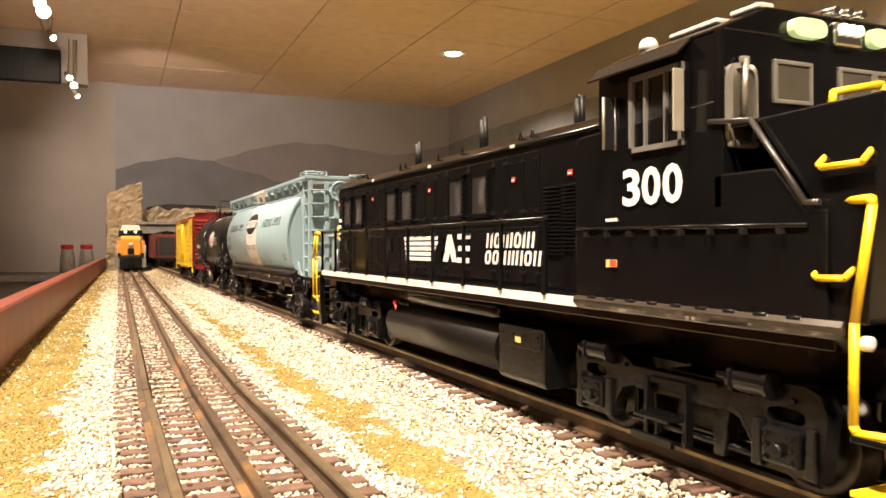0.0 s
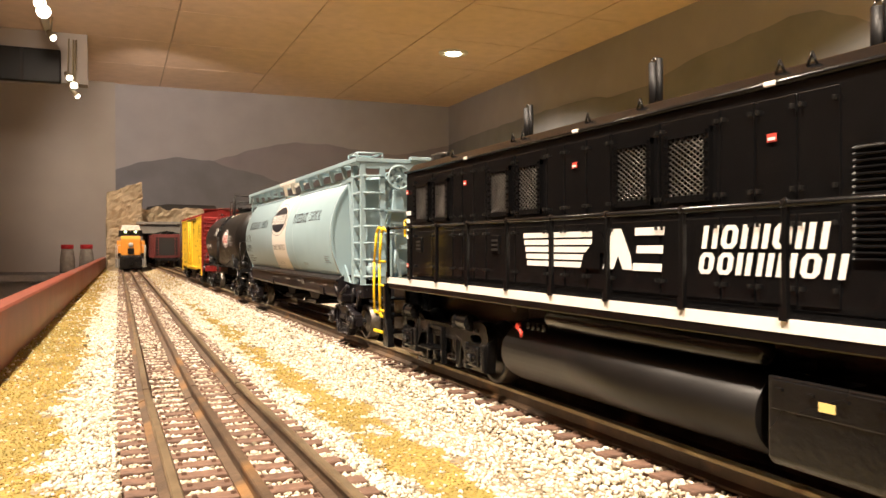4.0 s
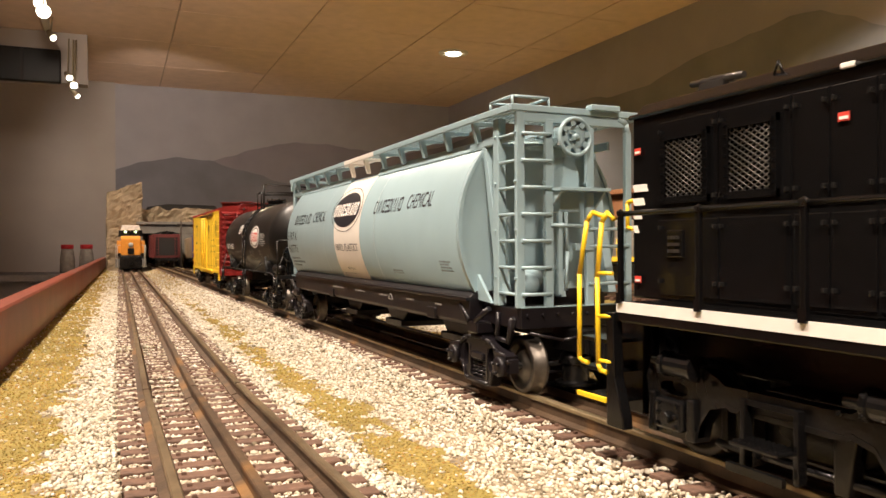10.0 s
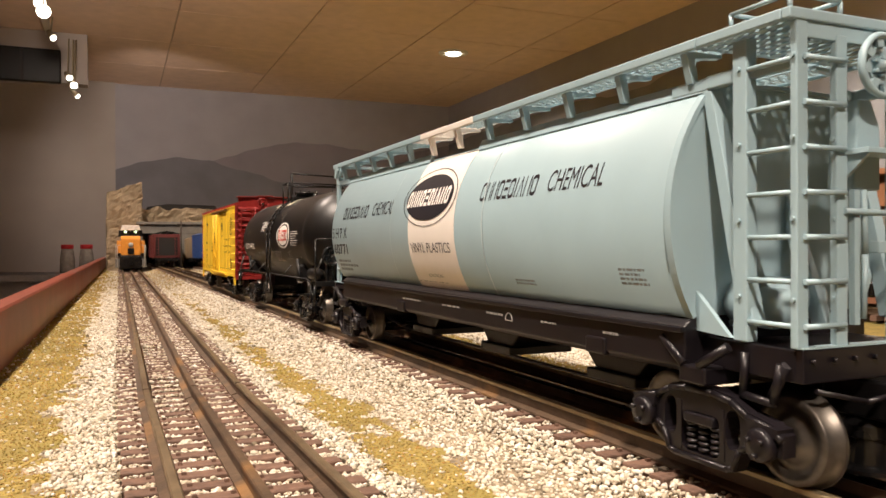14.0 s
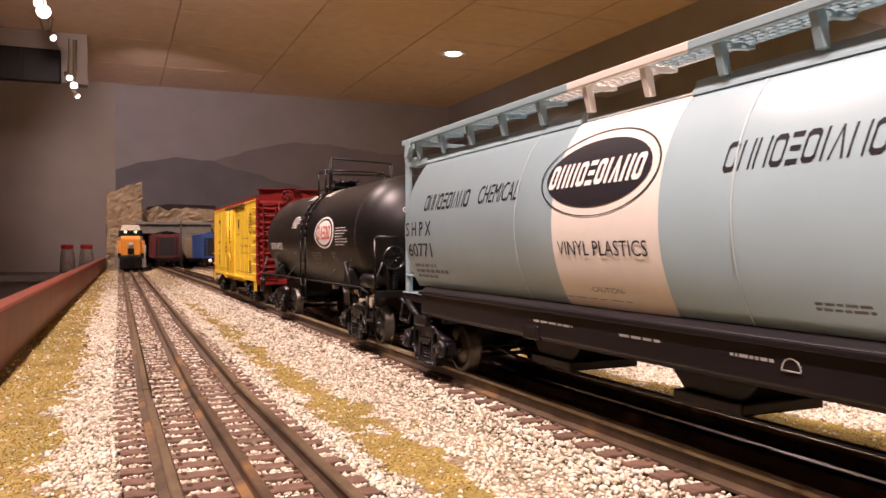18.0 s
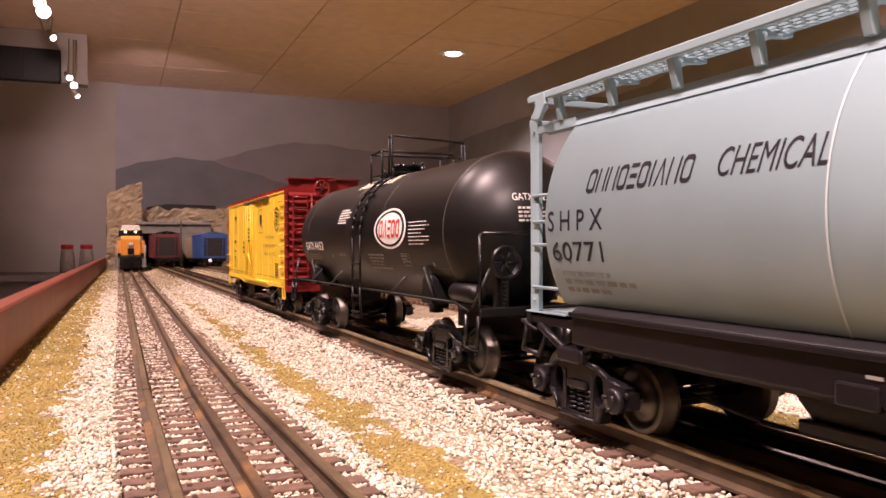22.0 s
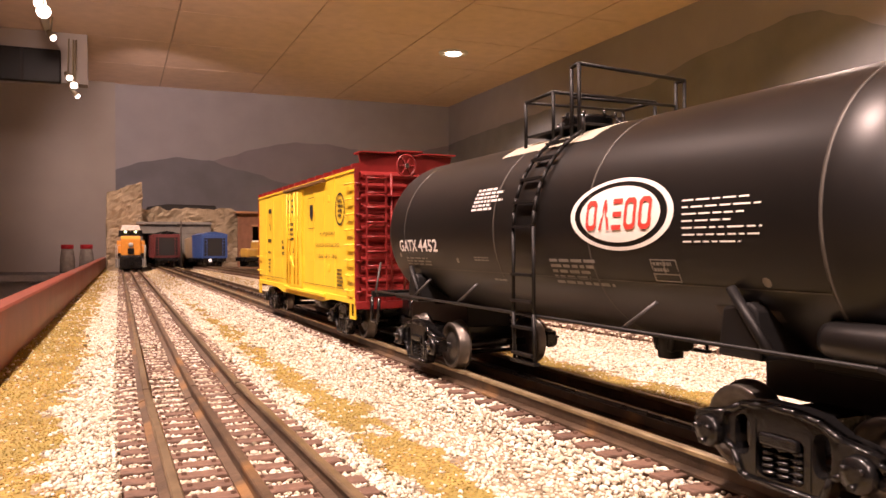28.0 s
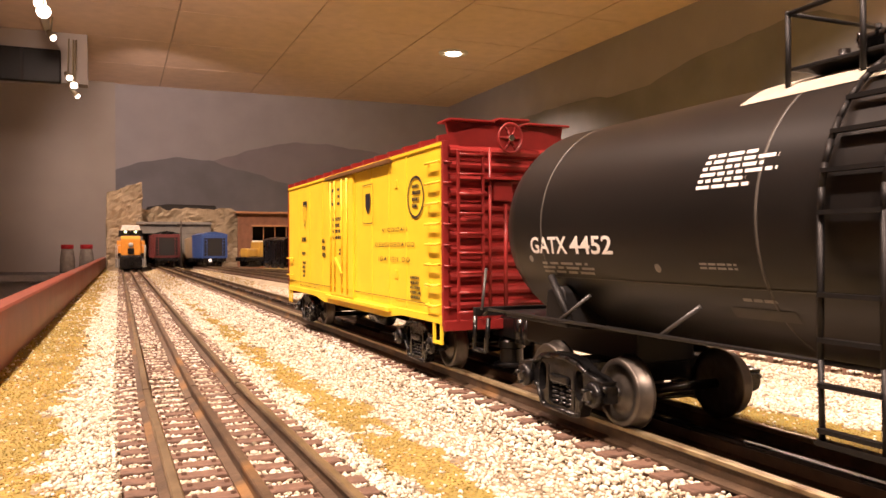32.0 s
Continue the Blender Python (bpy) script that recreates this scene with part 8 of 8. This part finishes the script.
# ---- the room's fittings ----
def at_room(x, y):
    return x * math.cos(ROOM) + y * math.sin(ROOM), -x * math.sin(ROOM) + y * math.cos(ROOM)


def spot_head(x, y, z, aim, stem, size=0.02):
    ob = thing("track_spotlight", "white track spotlight with a glowing lamp", "spotlight", "track lights", (x, y, z))
    d = (Vector(aim) - Vector((x, y, z))).normalized()
    bm = B()
    rod(bm, -0.045 * d, 0.012 * d, 0.012, 18, size)
    part("can", bm, LAMP_CAN, ob)
    part("lamp", rod(B(), 0.0122 * d, 0.014 * d, size * 0.92, 18), LAMP_GLOW, ob, "glowing lamp face")
    part("stem", rod(B(), -0.02 * d, Vector((0, 0, stem - z)), 0.004, 8), LAMP_CAN, ob)


setting("light_track", askew(box(B(), -0.335, -0.305, -1.5, 4.40, CEIL - 0.025, CEIL - 0.002)), LAMP_TRIM, "pale ceiling light track")
spot_head(-0.216, 3.62, 1.027, (0.05, 1.0, 0.1), CEIL, 0.030)
spot_head(-0.235, 3.70, 1.083, (0.0, 1.6, 0.3), CEIL, 0.026)
spot_head(-0.210, 4.15, 1.053, (0.3, 3.2, 0.2), CEIL, 0.016)
spot_head(-0.1475, 4.36, 0.908, (0.25, 3.3, 0.2), 1.10, 0.016)
spot_head(-0.127, 4.37, 0.873, (0.2, 3.0, 0.1), 1.10, 0.019)
spot_head(-0.114, 4.37, 0.822, (0.5, 3.9, 0.1), 1.10, 0.013)
setting("soffit", askew(box(B(), -2.4, -0.146, 4.43, 4.52, 0.889, CEIL - 0.003)), WALL_PLAIN, "boxed-in grey soffit under the ceiling")
shelf = tagged(new("wall_screen"), "dark framed panel hung on the soffit", "panel")
part("panel", askew(box(B(), -0.95, -0.269, 4.385, 4.428, 0.880, 1.048, 0.006)), PANEL_DARK, shelf)
part("panel_frame", askew(box(B(), -0.45, -0.436, 4.378, 4.386, 0.884, 1.044)), DARK, shelf)


def downlight(x, y):
    ob = thing("recessed_downlight", "round white recessed ceiling downlight, lit", "ceiling light", "ceiling downlights", (x, y, CEIL - 0.003))
    part("trim", lathe(B(), [(0.0, 0.085), (-0.006, 0.083), (-0.010, 0.070), (-0.006, 0.050), (0.0, 0.046)], (0, 0, 0), "z", 32), LAMP_TRIM, ob)
    part("bulb", lathe(B(), [(0.0, 0.046), (-0.010, 0.042), (-0.016, 0.030), (-0.018, 0.005)], (0, 0, 0), "z", 24), LAMP_GLOW, ob, "glowing bulb")


# only the first is a known fixture; the rest house the added fill lamps
for x, y in ((1.84, 4.04), (1.80, 1.6), (1.8, -0.8), (-1.7, -1.6), (-1.7, 0.4), (-1.7, 2.4)):
    downlight(x, y)


def jar(x, y):
    ob = thing("jar", "clear jar with a red screw lid on the counter", "jar", "jars on the counter", (x, y, -0.11))
    part("glass", lathe(B(), [(0.0, 0.038), (0.004, 0.043), (0.085, 0.042), (0.12, 0.037), (0.148, 0.032)], (0, 0, 0), "z", 24), JAR, ob)
    part("lid", lathe(B(), [(0.148, 0.034), (0.150, 0.036), (0.172, 0.036), (0.174, 0.033)], (0, 0, 0), "z", 24), JAR_LID, ob, "red screw lid")


jar(-0.194, 5.30)
jar(-0.087, 5.30)
counter = tagged(new("counter"), "low grey counter along the bare wall", "counter")
part("top", askew(box(B(), -2.6, -0.14, 5.05, WALL_B - 0.042, -0.15, -0.11, 0.004)), COUNTER, counter)
part("base", askew(box(B(), -2.6, -0.16, 5.10, WALL_B - 0.042, -1.0, -0.15)), COUNTER, counter)


# ---- what moves ----
def motions():
    for car, mid in ((loco, LOCO_MID), (hopper, HOPPER_MID), (tanker, TANK_MID), (reefer, REEFER_MID)):
        walk(car, [(t, pose(TRACK_X, mid - SPEED * t, 0)) for t in (0.0, 8.0, 16.0, 24.0, 32.0)])
    for ob, v, r in WHEELS:
        step = 0.4
        rows = []
        for k in range(81):
            t = k * step
            rows.append((t, pose(0, v, r + RAIL_Z, math.degrees(SPEED * t / r), 0, 0)))
        walk(ob, rows)


motions()
